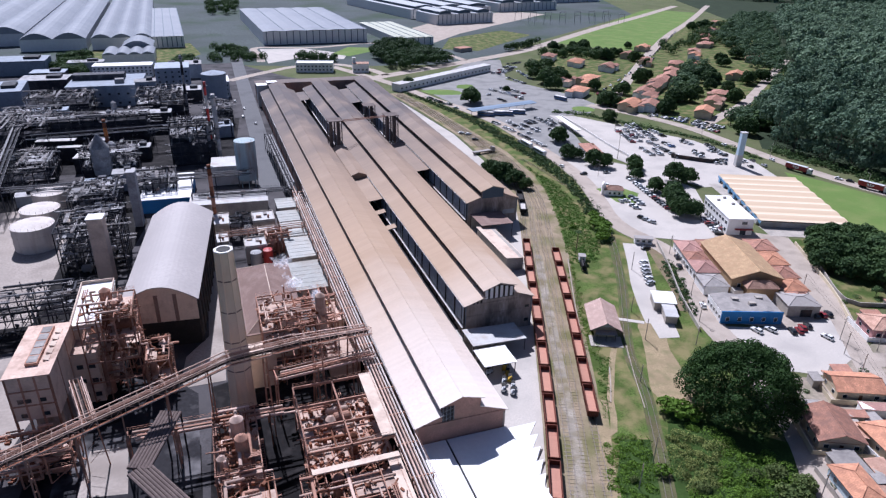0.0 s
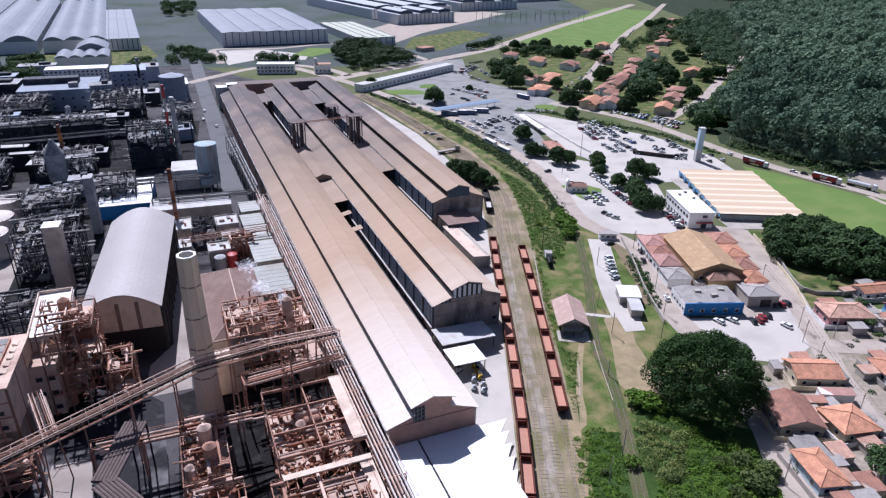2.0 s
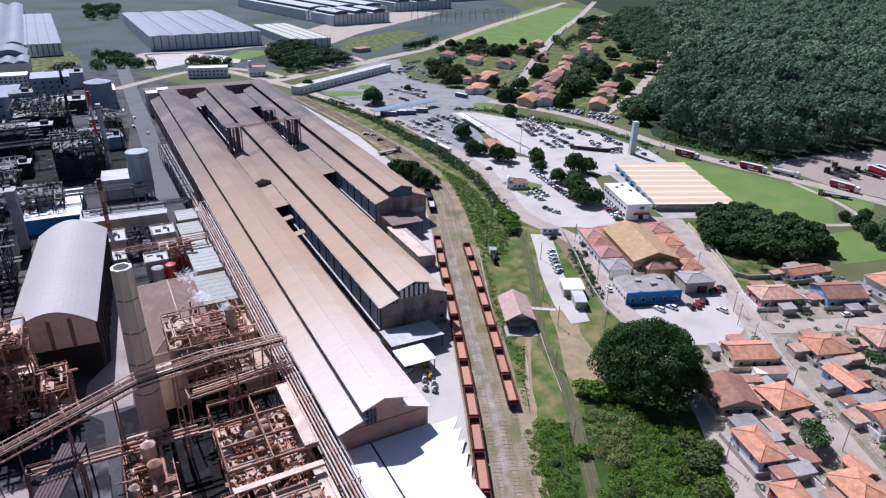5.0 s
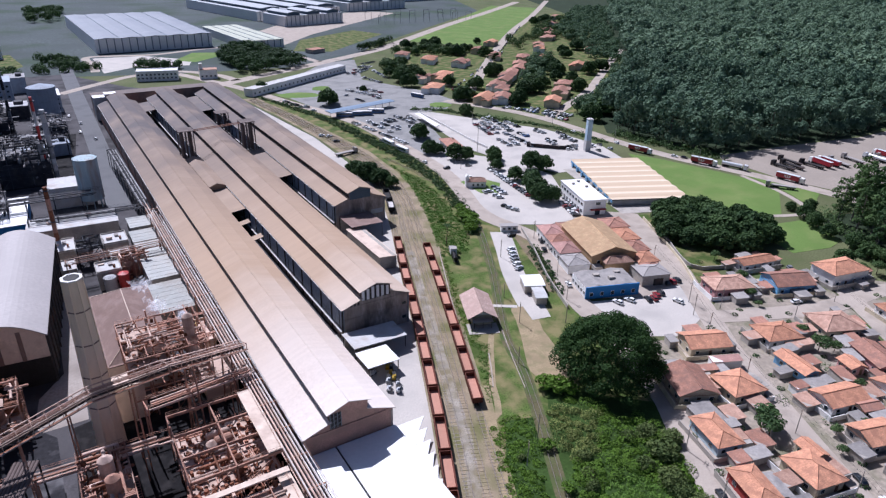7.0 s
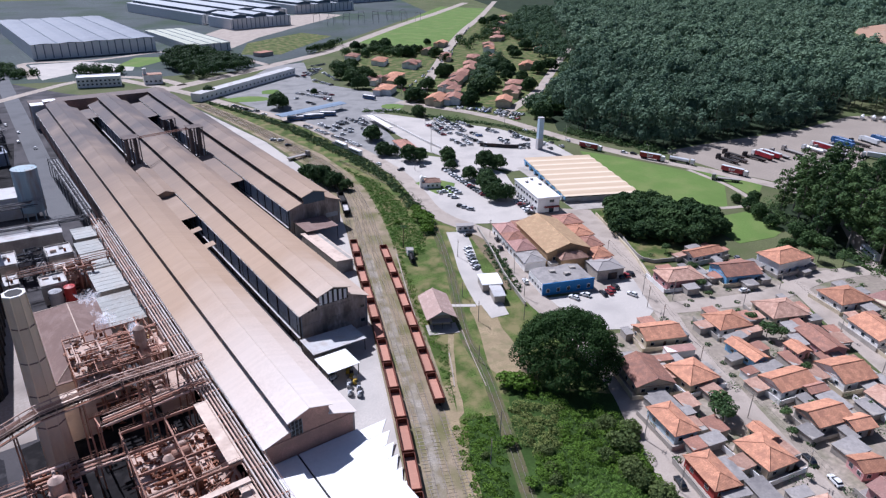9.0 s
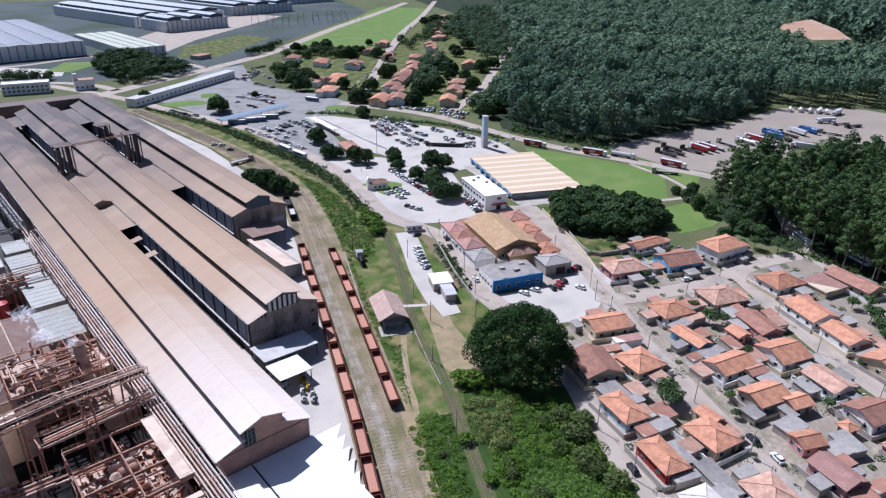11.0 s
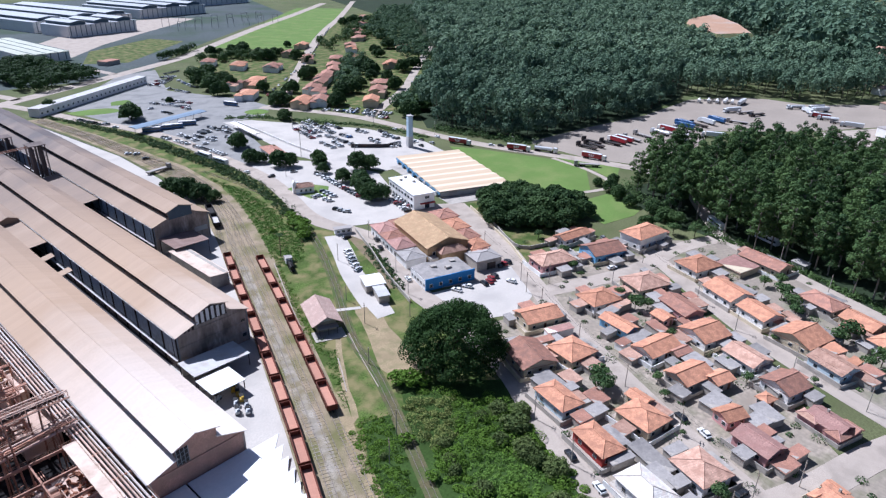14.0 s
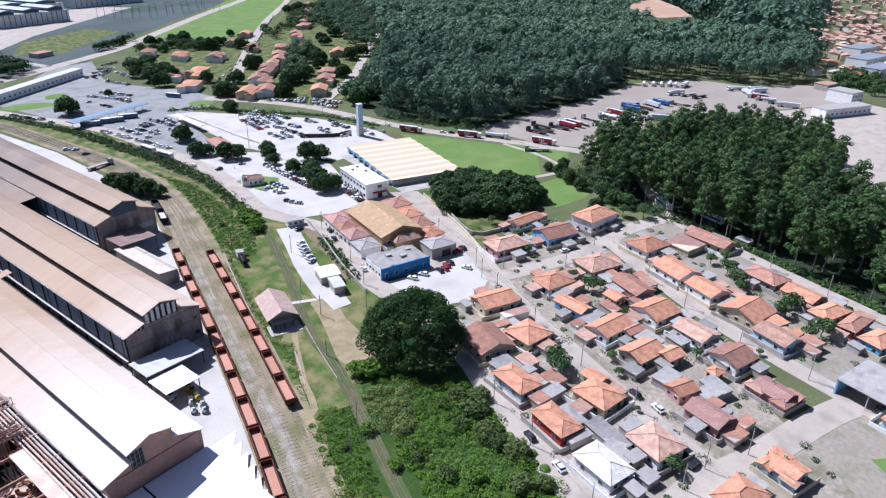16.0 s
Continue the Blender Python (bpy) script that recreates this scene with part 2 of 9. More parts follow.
def glide(points, step=4.0):
    """A smooth line through points."""
    p = [Vector(q) for q in points]
    p = [2 * p[0] - p[1], *p, 2 * p[-1] - p[-2]]
    out = []
    for i in range(1, len(p) - 2):
        n = max(1, int((p[i + 1] - p[i]).length / step))
        for k in range(n):
            t = k / n
            out.append(0.5 * (2 * p[i] + (p[i + 1] - p[i - 1]) * t + (2 * p[i - 1] - 5 * p[i] + 4 * p[i + 1] - p[i + 2]) * t * t
                              + (3 * p[i] - p[i - 1] - 3 * p[i + 1] + p[i + 2]) * t ** 3))
    return out + [p[-2]]


def ribbon(bm, points, width, z0, z1, off=0.0, step=4.0, mat=0):
    """A strip of that width along a smooth line of (x, y) points, off metres to its right."""
    line = glide([(*q, 0) for q in points], step)
    rows = []
    for i, q in enumerate(line):
        d = (line[min(i + 1, len(line) - 1)] - line[max(i - 1, 0)]).normalized()
        s = Vector((d.y, -d.x, 0))
        rows.append([q + s * (off - width / 2), q + s * (off + width / 2)])
    vs = [[bm.verts.new((v.x, v.y, z)) for v in r for z in (z0, z1)] for r in rows]
    fs = []
    for a, b in zip(vs, vs[1:]):
        for i, j in ((1, 3), (3, 2), (2, 0), (0, 1)):
            fs.append(bm.faces.new((a[i], a[j], b[j], b[i])))
    fs += [bm.faces.new([vs[0][i] for i in (0, 1, 3, 2)]), bm.faces.new([vs[-1][i] for i in (0, 2, 3, 1)])]
    for f in fs:
        f.material_index = mat
    bmesh.ops.recalc_face_normals(bm, faces=fs)
    return line


def patch(name, corners, z, material, label, category="ground", rounded=False):
    bm = bmesh.new()
    if rounded:
        corners = [tuple(q[:2]) for q in glide([(*c, 0) for c in (*corners, corners[0])], 3.0)[:-1]]
    slab(bm, corners, -0.5, z)
    return tagged(part(name, bm, material), label, category, kind="structure")


def lane(name, points, width, z, material, label, category="road"):
    bm = bmesh.new()
    ribbon(bm, points, width, -0.5, z)
    return tagged(part(name, bm, material), label, category, kind="structure")


def inside(x, y, poly):
    hit = False
    for (x0, y0), (x1, y1) in zip(poly, poly[1:] + poly[:1]):
        if (y0 > y) != (y1 > y) and x < (x1 - x0) * (y - y0) / (y1 - y0) + x0:
            hit = not hit
    return hit


def scatter(poly, spacing, rng, jitter=0.45):
    """Points over an outline, on a loose grid."""
    xs, ys = [p[0] for p in poly], [p[1] for p in poly]
    out = []
    for i in range(int((max(xs) - min(xs)) / spacing) + 1):
        for j in range(int((max(ys) - min(ys)) / spacing) + 1):
            x = min(xs) + (i + 0.5 * (j % 2) + rng.uniform(-jitter, jitter)) * spacing
            y = min(ys) + (j + rng.uniform(-jitter, jitter)) * spacing
            if inside(x, y, poly):
                out.append((x, y))
    return out


def leaf_mesh(name, centres, size, rng, up=0.35, normals=None, loose=0.5):
    """Many small leaf clumps as one mesh: a bent quad at each centre, facing outwards with some scatter."""
    c = np.asarray(centres, dtype=float)
    n = len(c)
    d = rng.normal(size=(n, 3)) * (0.75 if normals is None else loose)
    d[:, 2] += up
    if normals is not None:
        d += np.asarray(normals) * 1.7
    d /= np.linalg.norm(d, axis=1)[:, None] + 1e-9
    t = np.cross(d, rng.normal(size=(n, 3)))
    t /= np.linalg.norm(t, axis=1)[:, None] + 1e-9
    b = np.cross(d, t)
    s = (np.asarray(size) * rng.uniform(0.6, 1.35, n))[:, None]
    w = s * rng.uniform(0.55, 0.9, (n, 1))
    v = np.stack([c + t * s, c + b * w + d * s * 0.25, c - t * s, c - b * w + d * s * 0.25], 1).reshape(-1, 3)
    i = np.arange(n)[:, None] * 4
    f = np.concatenate([i + [0, 1, 2], i + [0, 2, 3]], 1).reshape(-1, 3)
    me = bpy.data.meshes.new(name)
    me.from_pydata(v.tolist(), [], f.tolist())
    me.update()
    return me


def blob_points(n, centre, radii, rng, fill=0.35, floor_=-0.55):
    """Points mostly near the skin of an ellipsoid, open below, and their outward normals."""
    d = rng.normal(size=(n * 2, 3))
    d /= np.linalg.norm(d, axis=1)[:, None]
    d = d[d[:, 2] > floor_][:n]
    r = 1 - fill * rng.random(len(d)) ** 2
    return np.asarray(centre) + d * r[:, None] * np.asarray(radii), d

# ---- ground, roads and yards ----
bm = bmesh.new()
slab(bm, [(-4200, -2500), (4600, -2500), (4600, 4800), (-4200, 4800)], -3.0, 0.0)
tagged(part("ground", bm, M_SOIL), "wide dry ground with patchy grass and brush", "ground", kind="structure")

LEFT_TRACK = [(53, 71), (62, 91), (77.3, 124), (97.7, 172), (112.5, 208.5), (128, 245), (140, 273), (150, 305), (156, 345), (157, 395), (153, 460), (146, 525)]
RIGHT_TRACK = [(66, 69), (75.6, 90), (89.2, 121.5), (109.5, 169.5), (124, 205), (138, 240), (150, 270), (160, 305), (164.5, 345), (163.5, 395), (159, 460), (151, 527)]
MAIN_ROAD = [(64, -40), (91, 8), (107, 38), (113, 49.5), (119, 61), (125, 72.5), (131, 83.5), (140, 99), (150, 127), (155, 152), (165, 172), (173.5, 190), (177, 204), (175.5, 218), (172.5, 232),
             (174, 248), (180.5, 268), (188, 295), (191.5, 325), (192.5, 364), (192, 417), (184, 460), (171, 502), (153, 573), (120, 660)]

patch("plant_floor", [(-520, 30), (52, 30), (62, 88), (97, 172), (128, 250), (146, 305), (152, 400), (142, 530), (70, 620), (30, 700), (-520, 700)], 0.03,
      M_YARD, "dusty grey concrete floor of the steel works")
patch("loading_yard", [(38, 60), (46, 62), (59.5, 89.5), (75, 123.5), (95.8, 171.5), (110.4, 207.5), (126, 244.5), (137.6, 275.5), (147.4, 310), (151.6, 400), (143, 505),
                       (120, 505), (118, 262), (90, 250), (86, 178), (60, 174), (58, 126), (38, 122)], 0.07, M_CONCRETE,
      "pale sunlit concrete loading yard beside the halls", "yard")
lane("works_road", [(34, 760), (31, 600), (29, 470), (27, 380), (25, 330)], 11, 0.08, surface("dark works asphalt", (0.15, 0.15, 0.155), 0.9, 0.2, 3.0, 0.06, 0.2, stain=(0.08, 0.08, 0.085), stain_amount=0.6, stain_scale=0.06), "grey asphalt works road beside the long hall")
patch("distant_works_ground", [(-900, 700), (20, 690), (120, 660), (280, 640), (360, 740), (720, 1040), (900, 1500), (-900, 1600)], 0.02,
      M_FARPLANT, "hazy grey and green ground between distant factory sheds")
patch("rail_bed", [(46, 62), (66, 62), (77, 89), (88, 111), (92, 120), (99, 134.5), (104, 146), (112.5, 165.5), (123, 189), (133.5, 212), (140, 229), (150, 254), (160.5, 284), (166.5, 313), (170, 355), (167, 395), (162, 460), (154, 530),
                   (143, 530), (150, 460), (153, 395), (152, 345), (146, 305), (136, 276), (123, 245), (107, 208), (93, 172), (73, 124), (58, 90)], 0.05,
      M_BALLAST, "brown gravel rail bed with faded weeds", "rail bed")
patch("grass_strip", [(66, 60), (96, 50), (112, 44), (120, 68), (133, 98), (146, 130), (150, 152), (160, 172), (168.5, 190), (171.5, 203), (170.5, 216), (167.5, 232), (169, 250), (175.5, 269),
                      (183, 296), (186.5, 325), (187.5, 364), (187, 417), (179, 460), (166, 502), (155, 530), (162, 460), (167, 395), (169.5, 355), (166, 313), (160, 284), (149.5, 254), (139.5, 229), (133, 212), (122.5, 189), (112, 165.5),
                      (103.5, 146), (98.5, 134.5), (91.5, 120), (87.5, 111), (76.5, 89)],
      0.06, surface("dry rough grass", (0.090, 0.130, 0.030), 0.95, 0.5, 1.8, 0.12, 0.6, stain=(0.215, 0.180, 0.085), stain_amount=0.85, stain_scale=0.13, stain_from=0.43),
      "rough olive grass strip between rail bed and road", "grass")
lane("trackside_dirt", [(66, 66), (72, 80), (77.5, 91), (84, 105), (90, 117), (96, 128)], 3.4, 0.085, M_DIRT, "bare tan earth beside the tracks", "ground")
lane("footpath", [(114.5, 150), (108.6, 142.2), (103.5, 134.4), (98.7, 127.3), (95.2, 120.1), (92.4, 115.6), (88.5, 114)], 1.9, 0.10, M_DIRT, "trodden tan dirt footpath through the grass", "path")
patch("dirt_lot", [(122.8, 145), (112.5, 126.5), (114.5, 119), (122, 119), (129, 136), (131, 143), (137, 156), (131, 161), (127.5, 154)], 0.085, M_DIRT, "dry tan dirt lot with thin grass", "ground", rounded=True)
lane("yard_drive", [(167, 217), (157.5, 199), (149, 184), (142, 169), (137.5, 158)], 9.0, 0.095, M_CONCRETE, "pale gravel drive to the small sheds")
lane("dirt_verge", [(173, 212), (166, 194), (160, 178), (152, 162)], 5.0, 0.088, M_RUSTGROUND, "dry brown verge beside the drive", "ground")
lane("main_road", MAIN_ROAD, 9.0, 0.12, M_STREET, "sun-bleached grey road along the railway")
patch("car_park_small", [(176, 222), (192, 213), (206, 212), (218, 226), (240, 268), (236, 300), (214, 330), (195, 330), (192, 300), (184, 268), (177, 245)], 0.10, M_CONCRETE,
      "pale concrete car park", "car park")
patch("car_park_large", [(238, 430), (255, 424), (300, 345), (306, 296), (296, 262), (246, 268), (232, 300), (226, 330), (236, 400)], 0.11, M_CONCRETE,
      "large pale concrete car park", "car park")
patch("bus_yard", [(194, 330), (214, 328), (236, 398), (240, 428), (268, 425), (292, 450), (290, 486), (262, 560), (300, 660), (262, 655), (214, 600), (168, 580), (182, 480), (195, 417), (196, 364)], 0.09,
      M_ASPHALT, "grey asphalt bus yard and car park", "car park")
patch("roundabout", [(273 + 9 * math.cos(a * 0.5236), 441 + 9 * math.sin(a * 0.5236)) for a in range(12)], 0.16, M_LAWN, "round grassy traffic island", "traffic island")
lane("bypass_road", [(60, 560), (110, 574), (159, 603), (226, 638), (267, 661), (346, 706), (400, 750), (560, 885), (722, 1013), (900, 1160)], 14, 0.10, M_STREET, "pale grey road leading to the distant works")
lane("works_lane", [(20, 612), (50, 640), (85, 667), (122, 672), (150, 640), (160, 606)], 9, 0.10, M_STREET, "pale lane round the works offices")
lane("works_lane", [(56, 700), (58, 740), (60, 790), (120, 780), (190, 800), (240, 780), (262, 664)], 8, 0.10, M_STREET, "pale lane in front of the white shed")
patch("works_yard", [(62, 690), (92, 712), (140, 700), (150, 730), (110, 776), (62, 780)], 0.06, M_CONCRETE, "pale yard in front of the white shed", "yard")
patch("works_lawn", [(132, 732), (150, 716), (178, 740), (192, 764), (160, 776)], 0.08, M_LAWN, "green lawn before the white shed", "lawn")
patch("works_lawn", [(262, 740), (300, 720), (420, 830), (400, 880), (300, 820)], 0.05, M_GRASS, "rough grass beside the distant works", "grass")
patch("works_lawn", [(-110, 690), (-90, 690), (-30, 690), (0, 760), (-10, 840), (-110, 800)], 0.05, M_GRASS, "rough grass between the works sheds", "grass")
patch("works_yard", [(270, 790), (330, 860), (420, 940), (560, 1060), (520, 1110), (380, 1040), (262, 900)], 0.05, M_STREET, "pale yard before the distant works", "yard")
patch("flower_bed", [(170, 534), (176, 518), (198, 512), (202, 524), (190, 534)], 0.12, M_LAWN, "dry lawn bed in the bus yard", "lawn", rounded=True)
patch("flower_bed", [(204, 536), (216, 530), (222, 546), (210, 548)], 0.12, M_LAWN, "dry lawn bed in the bus yard", "lawn", rounded=True)
lane("valley_road", [(285, 445), (312, 463), (395, 556), (480, 652), (610, 790), (760, 935), (980, 1160)], 10, 0.10, M_STREET, "straight pale street climbing past houses")
lane("forest_road", [(284, 452), (306, 410), (318, 372), (321, 330), (323, 290), (330, 250), (341, 215), (350, 180), (352, 150), (330, 120)], 9, 0.13, M_STREET,
     "grey road below the wood")
lane("side_lane", [(318, 366), (360, 392), (420, 430), (515, 506), (620, 590)], 8, 0.10, M_STREET, "pale side street with parked cars")
patch("valley_grass", [(300, 500), (330, 440), (322, 380), (352, 372), (440, 420), (540, 500), (830, 860), (830, 960), (640, 860), (470, 690), (380, 700), (300, 600)], 0.04, M_GRASS, "grassy ground between the valley houses", "grass")
# dark green-brown ground that shows in the gaps between the trees
patch("wood_floor", [(332, 318), (342, 284), (356, 248), (415, 240), (480, 229), (559, 235), (605, 250), (700, 255), (760, 200), (900, 150), (1500, 240), (2700, 880), (2700, 2500), (1250, 2400), (1000, 1300), (800, 850), (640, 620), (520, 482), (440, 418), (372, 370)], 0.05, surface("dark woodland floor", (0.030, 0.045, 0.022), 0.95, 0.4, 0.8, 0.05, 0.3), "dark green-brown ground under the wood", "ground")
patch("wood_floor", [(314, 156), (296, 136), (287, 110), (283, 86), (271, 54), (257, 18), (236, -46), (292, -74), (356, -24), (396, 28), (402, 70), (374, 114), (352, 144)], 0.05, surface("dark woodland floor near", (0.030, 0.045, 0.022), 0.95, 0.4, 0.8, 0.05, 0.3), "dark green-brown ground under the wood", "ground")
patch("field_far", [(420, 760), (430, 730), (494, 676), (754, 926), (860, 1040), (800, 1110), (738, 1057)], 0.06, M_LAWN, "green field beyond the houses", "field")
patch("lawn_green", [(309, 276), (318, 258), (330, 222), (337, 192), (300, 166), (268, 176), (266, 196), (286, 236)], 0.08, M_LAWN, "mown green lawn by the road", "lawn")
patch("lawn_triangle", [(337, 212), (344, 204), (354, 178), (328, 166), (326, 170), (334, 188)], 0.08, M_LAWN, "small green lawn beside the road", "lawn")
patch("lawn_by_wood", [(285, 161), (303, 157), (296, 134), (284, 132), (264, 137), (268, 150)], 0.08, M_LAWN, "small lawn between houses and wood", "lawn")
lane("lawn_lane", [(335, 214), (332.5, 199), (330, 186), (323, 170), (315, 161), (300, 165), (286, 173)], 3.0, 0.11, M_STREET, "narrow lane crossing the lawn")
patch("truck_yard", [(352, 246), (415, 238), (480, 226), (559, 226), (600, 200), (612, 178), (612, 150), (650, 112), (660, 92), (610, 60), (520, 120), (470, 170), (420, 160), (360, 168), (350, 200)], 0.07,
      surface("tan gravel yard", (0.31, 0.265, 0.22), 0.95, 0.2, 1.0, 0.04, 0.2), "tan gravel yard for parked trucks", "truck yard")
patch("truck_yard", [(345, 14), (418, 44), (438, 60), (520, 116), (610, 58), (570, -40), (420, -80), (330, -60)], 0.066, M_STREET, "pale dusty yard behind the near wood", "truck yard")
lane("street_upper", [(235, 204), (214, 160), (200, 138), (188, 120), (176, 102), (164, 78), (154, 58), (144, 36), (134, 10), (124, -20)], 8.0, 0.10, M_STREET,
     "bleached residential street between tiled houses")
lane("street_middle", [(262, 124), (243, 97), (226, 72), (211, 47), (199, 20), (188, -10)], 7.5, 0.105, M_STREET, "bleached residential street between garden walls")
lane("street_cross", [(186, 121), (206, 112), (232, 103), (262, 100), (284, 92)], 8.0, 0.115, M_STREET, "cross street between the houses")
lane("street_wood", [(330, 122), (300, 100), (284, 84), (270, 52), (258, 24), (246, -6), (232, -40)], 6.5, 0.11, M_STREET, "narrow street along the wood's edge")
lane("street_lower", [(108, 24), (128, 24), (152, 14), (180, 4), (215, -14)], 8.5, 0.108, M_STREET, "bleached cross street at the foot of the block")
patch("shop_forecourt", [(157, 150), (178, 142), (196, 143), (202, 136), (184, 121), (170, 116), (150, 128)], 0.09, M_CONCRETE, "bright concrete forecourt with parked cars", "forecourt")
patch("house_block", [(206, 128), (246, 110), (236, 94), (150, -10), (110, 40), (136, 94), (150, 124), (166, 116)], 0.045,
      surface("yard paving", (0.33, 0.28, 0.225), 0.95, 0.3, 0.8, 0.1, 0.2, stain=(0.10, 0.11, 0.05), stain_amount=0.6, stain_scale=0.12), "patchy concrete and earth house plots")
patch("corner_paving", [(158, 153), (178, 142), (199, 138), (238, 203), (228, 211), (217, 226), (206, 214), (188, 214), (171, 184)], 0.085, M_STREET, "pale paving round the tiled block", "pavement")
patch("house_block", [(262, 113), (285, 88), (268, 48), (242, 0), (228, -24), (188, -12), (206, 26), (231, 72), (250, 101)], 0.045,
      surface("yard paving and earth", (0.31, 0.265, 0.215), 0.95, 0.3, 0.8, 0.1, 0.2, stain=(0.09, 0.11, 0.045), stain_amount=0.7, stain_scale=0.1), "patchy concrete and earth house plots")
patch("house_block", [(188, 2), (226, -22), (210, -60), (120, -60), (96, 0), (108, 20), (130, 20), (152, 10)], 0.043,
      surface("yard paving and grass", (0.32, 0.275, 0.22), 0.95, 0.3, 0.8, 0.1, 0.2, stain=(0.09, 0.11, 0.045), stain_amount=0.6, stain_scale=0.1), "patchy concrete and earth house plots")
patch("plot_soil", [(206, 206), (240, 200), (266, 194), (262, 172), (236, 146), (208, 138)], 0.05, M_GRASS, "dry grass and dirt plot behind the office", "ground")
M_EARTH = surface("bare orange earth", (0.43, 0.27, 0.18), 0.95, 0.2, 0.3, 0.03, 0.2, stain=(0.36, 0.33, 0.30), stain_amount=0.7, stain_scale=0.03)
knoll = [(846, 322), (890, 296), (985, 348), (1090, 424), (1000, 424), (926, 396)]
kc = (sum(p[0] for p in knoll) / 6, sum(p[1] for p in knoll) / 6)
bm = bmesh.new()
rings = [[bm.verts.new((kc[0] + (x - kc[0]) * f, kc[1] + (y - kc[1]) * f, z)) for x, y in knoll] for f, z in ((1.55, -0.5), (1.18, 15.0), (1.0, 22.0))]
for lo_, hi_ in zip(rings, rings[1:]):
    for k in range(6):
        bm.faces.new((lo_[k], lo_[(k + 1) % 6], hi_[(k + 1) % 6], hi_[k]))
bm.faces.new(rings[2])
for f in bm.faces:
    f.material_index = 1 if len(f.verts) == 6 else 0
bmesh.ops.recalc_face_normals(bm, faces=bm.faces)
tagged(part("earth_terrace", bm, [M_SOIL, M_EARTH]), "bare orange earth clearing on a wooded knoll", "clearing", kind="structure")

M_WEEDBED = surface("weedy brown track bed", (0.13, 0.115, 0.06), 0.95, 0.35, 2.0, 0.15, 0.5, stain=(0.07, 0.10, 0.03), stain_amount=0.9, stain_scale=0.2, stain_from=0.42)
lane("old_track_bed", [(66, 42), (80, 68), (86, 79.7), (89.7, 86.8), (95.7, 98), (102.5, 111), (111, 128.4), (118.5, 148), (141, 186), (162, 227)], 3.8, 0.084, M_WEEDBED, "brown weedy bed of the old track", "rail bed")

M_GREYBALLAST = surface("grey dusty ballast", (0.35, 0.31, 0.255), 0.95, 0.4, 3.0, 0.25, 0.8, stain=(0.19, 0.155, 0.09), stain_amount=0.9, stain_scale=0.22, stain_from=0.42)
lane("grey_ballast", [(56, 70), (66, 88), (70.5, 95), (80, 114), (88, 135), (101, 167), (110, 190), (122, 219)], 3.2, 0.068, M_GREYBALLAST, "pale grey ballast beside the wagons", "rail bed")

# sleepers and rails
M_RAIL = surface("worn rail steel", (0.33, 0.28, 0.25), 0.4, 0.2, 5.0, 0.5, 0.1, metal=0.7)
M_SLEEPER = surface("old timber sleeper", (0.215, 0.175, 0.125), 0.9, 0.3, 4.0, 0.5, 0.4, per_object=0.25)


def track(name, points, label, z=0.06, sleeper=None):
    root = thing(name, label, "railway track", kind="structure")
    for side in (-0.8, 0.8):
        bm = bmesh.new()
        ribbon(bm, points, 0.09, z + 0.12, z + 0.30, side)
        part("rail", bm, M_RAIL, root)
    line = glide([(*p, 0) for p in points], 1.3)
    bm = bmesh.new()
    for i, q in enumerate(line[:-1]):
        d = line[i + 1] - q
        box(bm, q.x, q.y, z - 0.10, 2.6, 0.26, 0.15, math.degrees(math.atan2(d.y, d.x)) + 90)
    tagged(part("sleeper", bm, sleeper or M_SLEEPER, root), kind="stuff")
    return root


def between(f):
    return [(a[0] + (b[0] - a[0]) * f, a[1] + (b[1] - a[1]) * f) for a, b in zip(LEFT_TRACK, RIGHT_TRACK)]


track("railway_track", LEFT_TRACK, "rusty rail track under the red wagons")
track("railway_track", between(0.36), "worn rail track on grey sleepers", sleeper=M_GREYBALLAST)
track("railway_track", between(0.68), "worn rail track on grey sleepers", sleeper=M_BALLAST)
track("railway_track", RIGHT_TRACK, "rusty rail track under the red wagons")
track("railway_track", [(66, 42), (80, 68), (86, 79.7), (89.7, 86.8), (95.7, 98), (102.5, 111), (111, 128.4), (118.5, 148), (141, 186), (162, 227), (172, 262), (175, 300), (172, 340)], "overgrown rail track in the grass", sleeper=M_WEEDBED)

# ---- the three long halls ----
ROOF_DUST = dusty_roof("dusty sheet roof", (0.74, 0.66, 0.60), (0.40, 0.285, 0.196), (114.0, 205.0), (0.125, 0.106, 0.102), (225.0, 410.0))
M_BRICK = surface("weathered red brick", (0.47, 0.28, 0.22), 0.9, 0.25, 2.5, 0.15, 0.3, stain=(0.25, 0.17, 0.135), stain_amount=0.5)
M_SOOT = surface("soot-stained render", (0.43, 0.35, 0.30), 0.95, 0.35, 1.2, 0.12, 0.3, stain=(0.12, 0.095, 0.082), stain_amount=0.75, stain_scale=0.2, streak=(1.0, 1.0, 0.35))
M_GREYWALL = surface("grey sheet wall", (0.27, 0.285, 0.30), 0.7, 0.25, 1.2, 0.15, 0.15, stain=(0.10, 0.08, 0.07), stain_amount=0.6, streak=(1.0, 1.0, 0.3))
M_PALEPANEL = surface("pale ribbed panel", (0.52, 0.51, 0.50), 0.7, 0.15, 2.0, 0.3, 0.15, stain=(0.33, 0.25, 0.2), stain_amount=0.5)
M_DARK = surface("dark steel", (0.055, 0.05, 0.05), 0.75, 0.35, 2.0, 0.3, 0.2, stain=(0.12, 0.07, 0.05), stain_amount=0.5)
M_BLUEGREY = surface("blue-grey sheet", (0.115, 0.15, 0.185), 0.6, 0.15, 1.5, 0.2, 0.1)
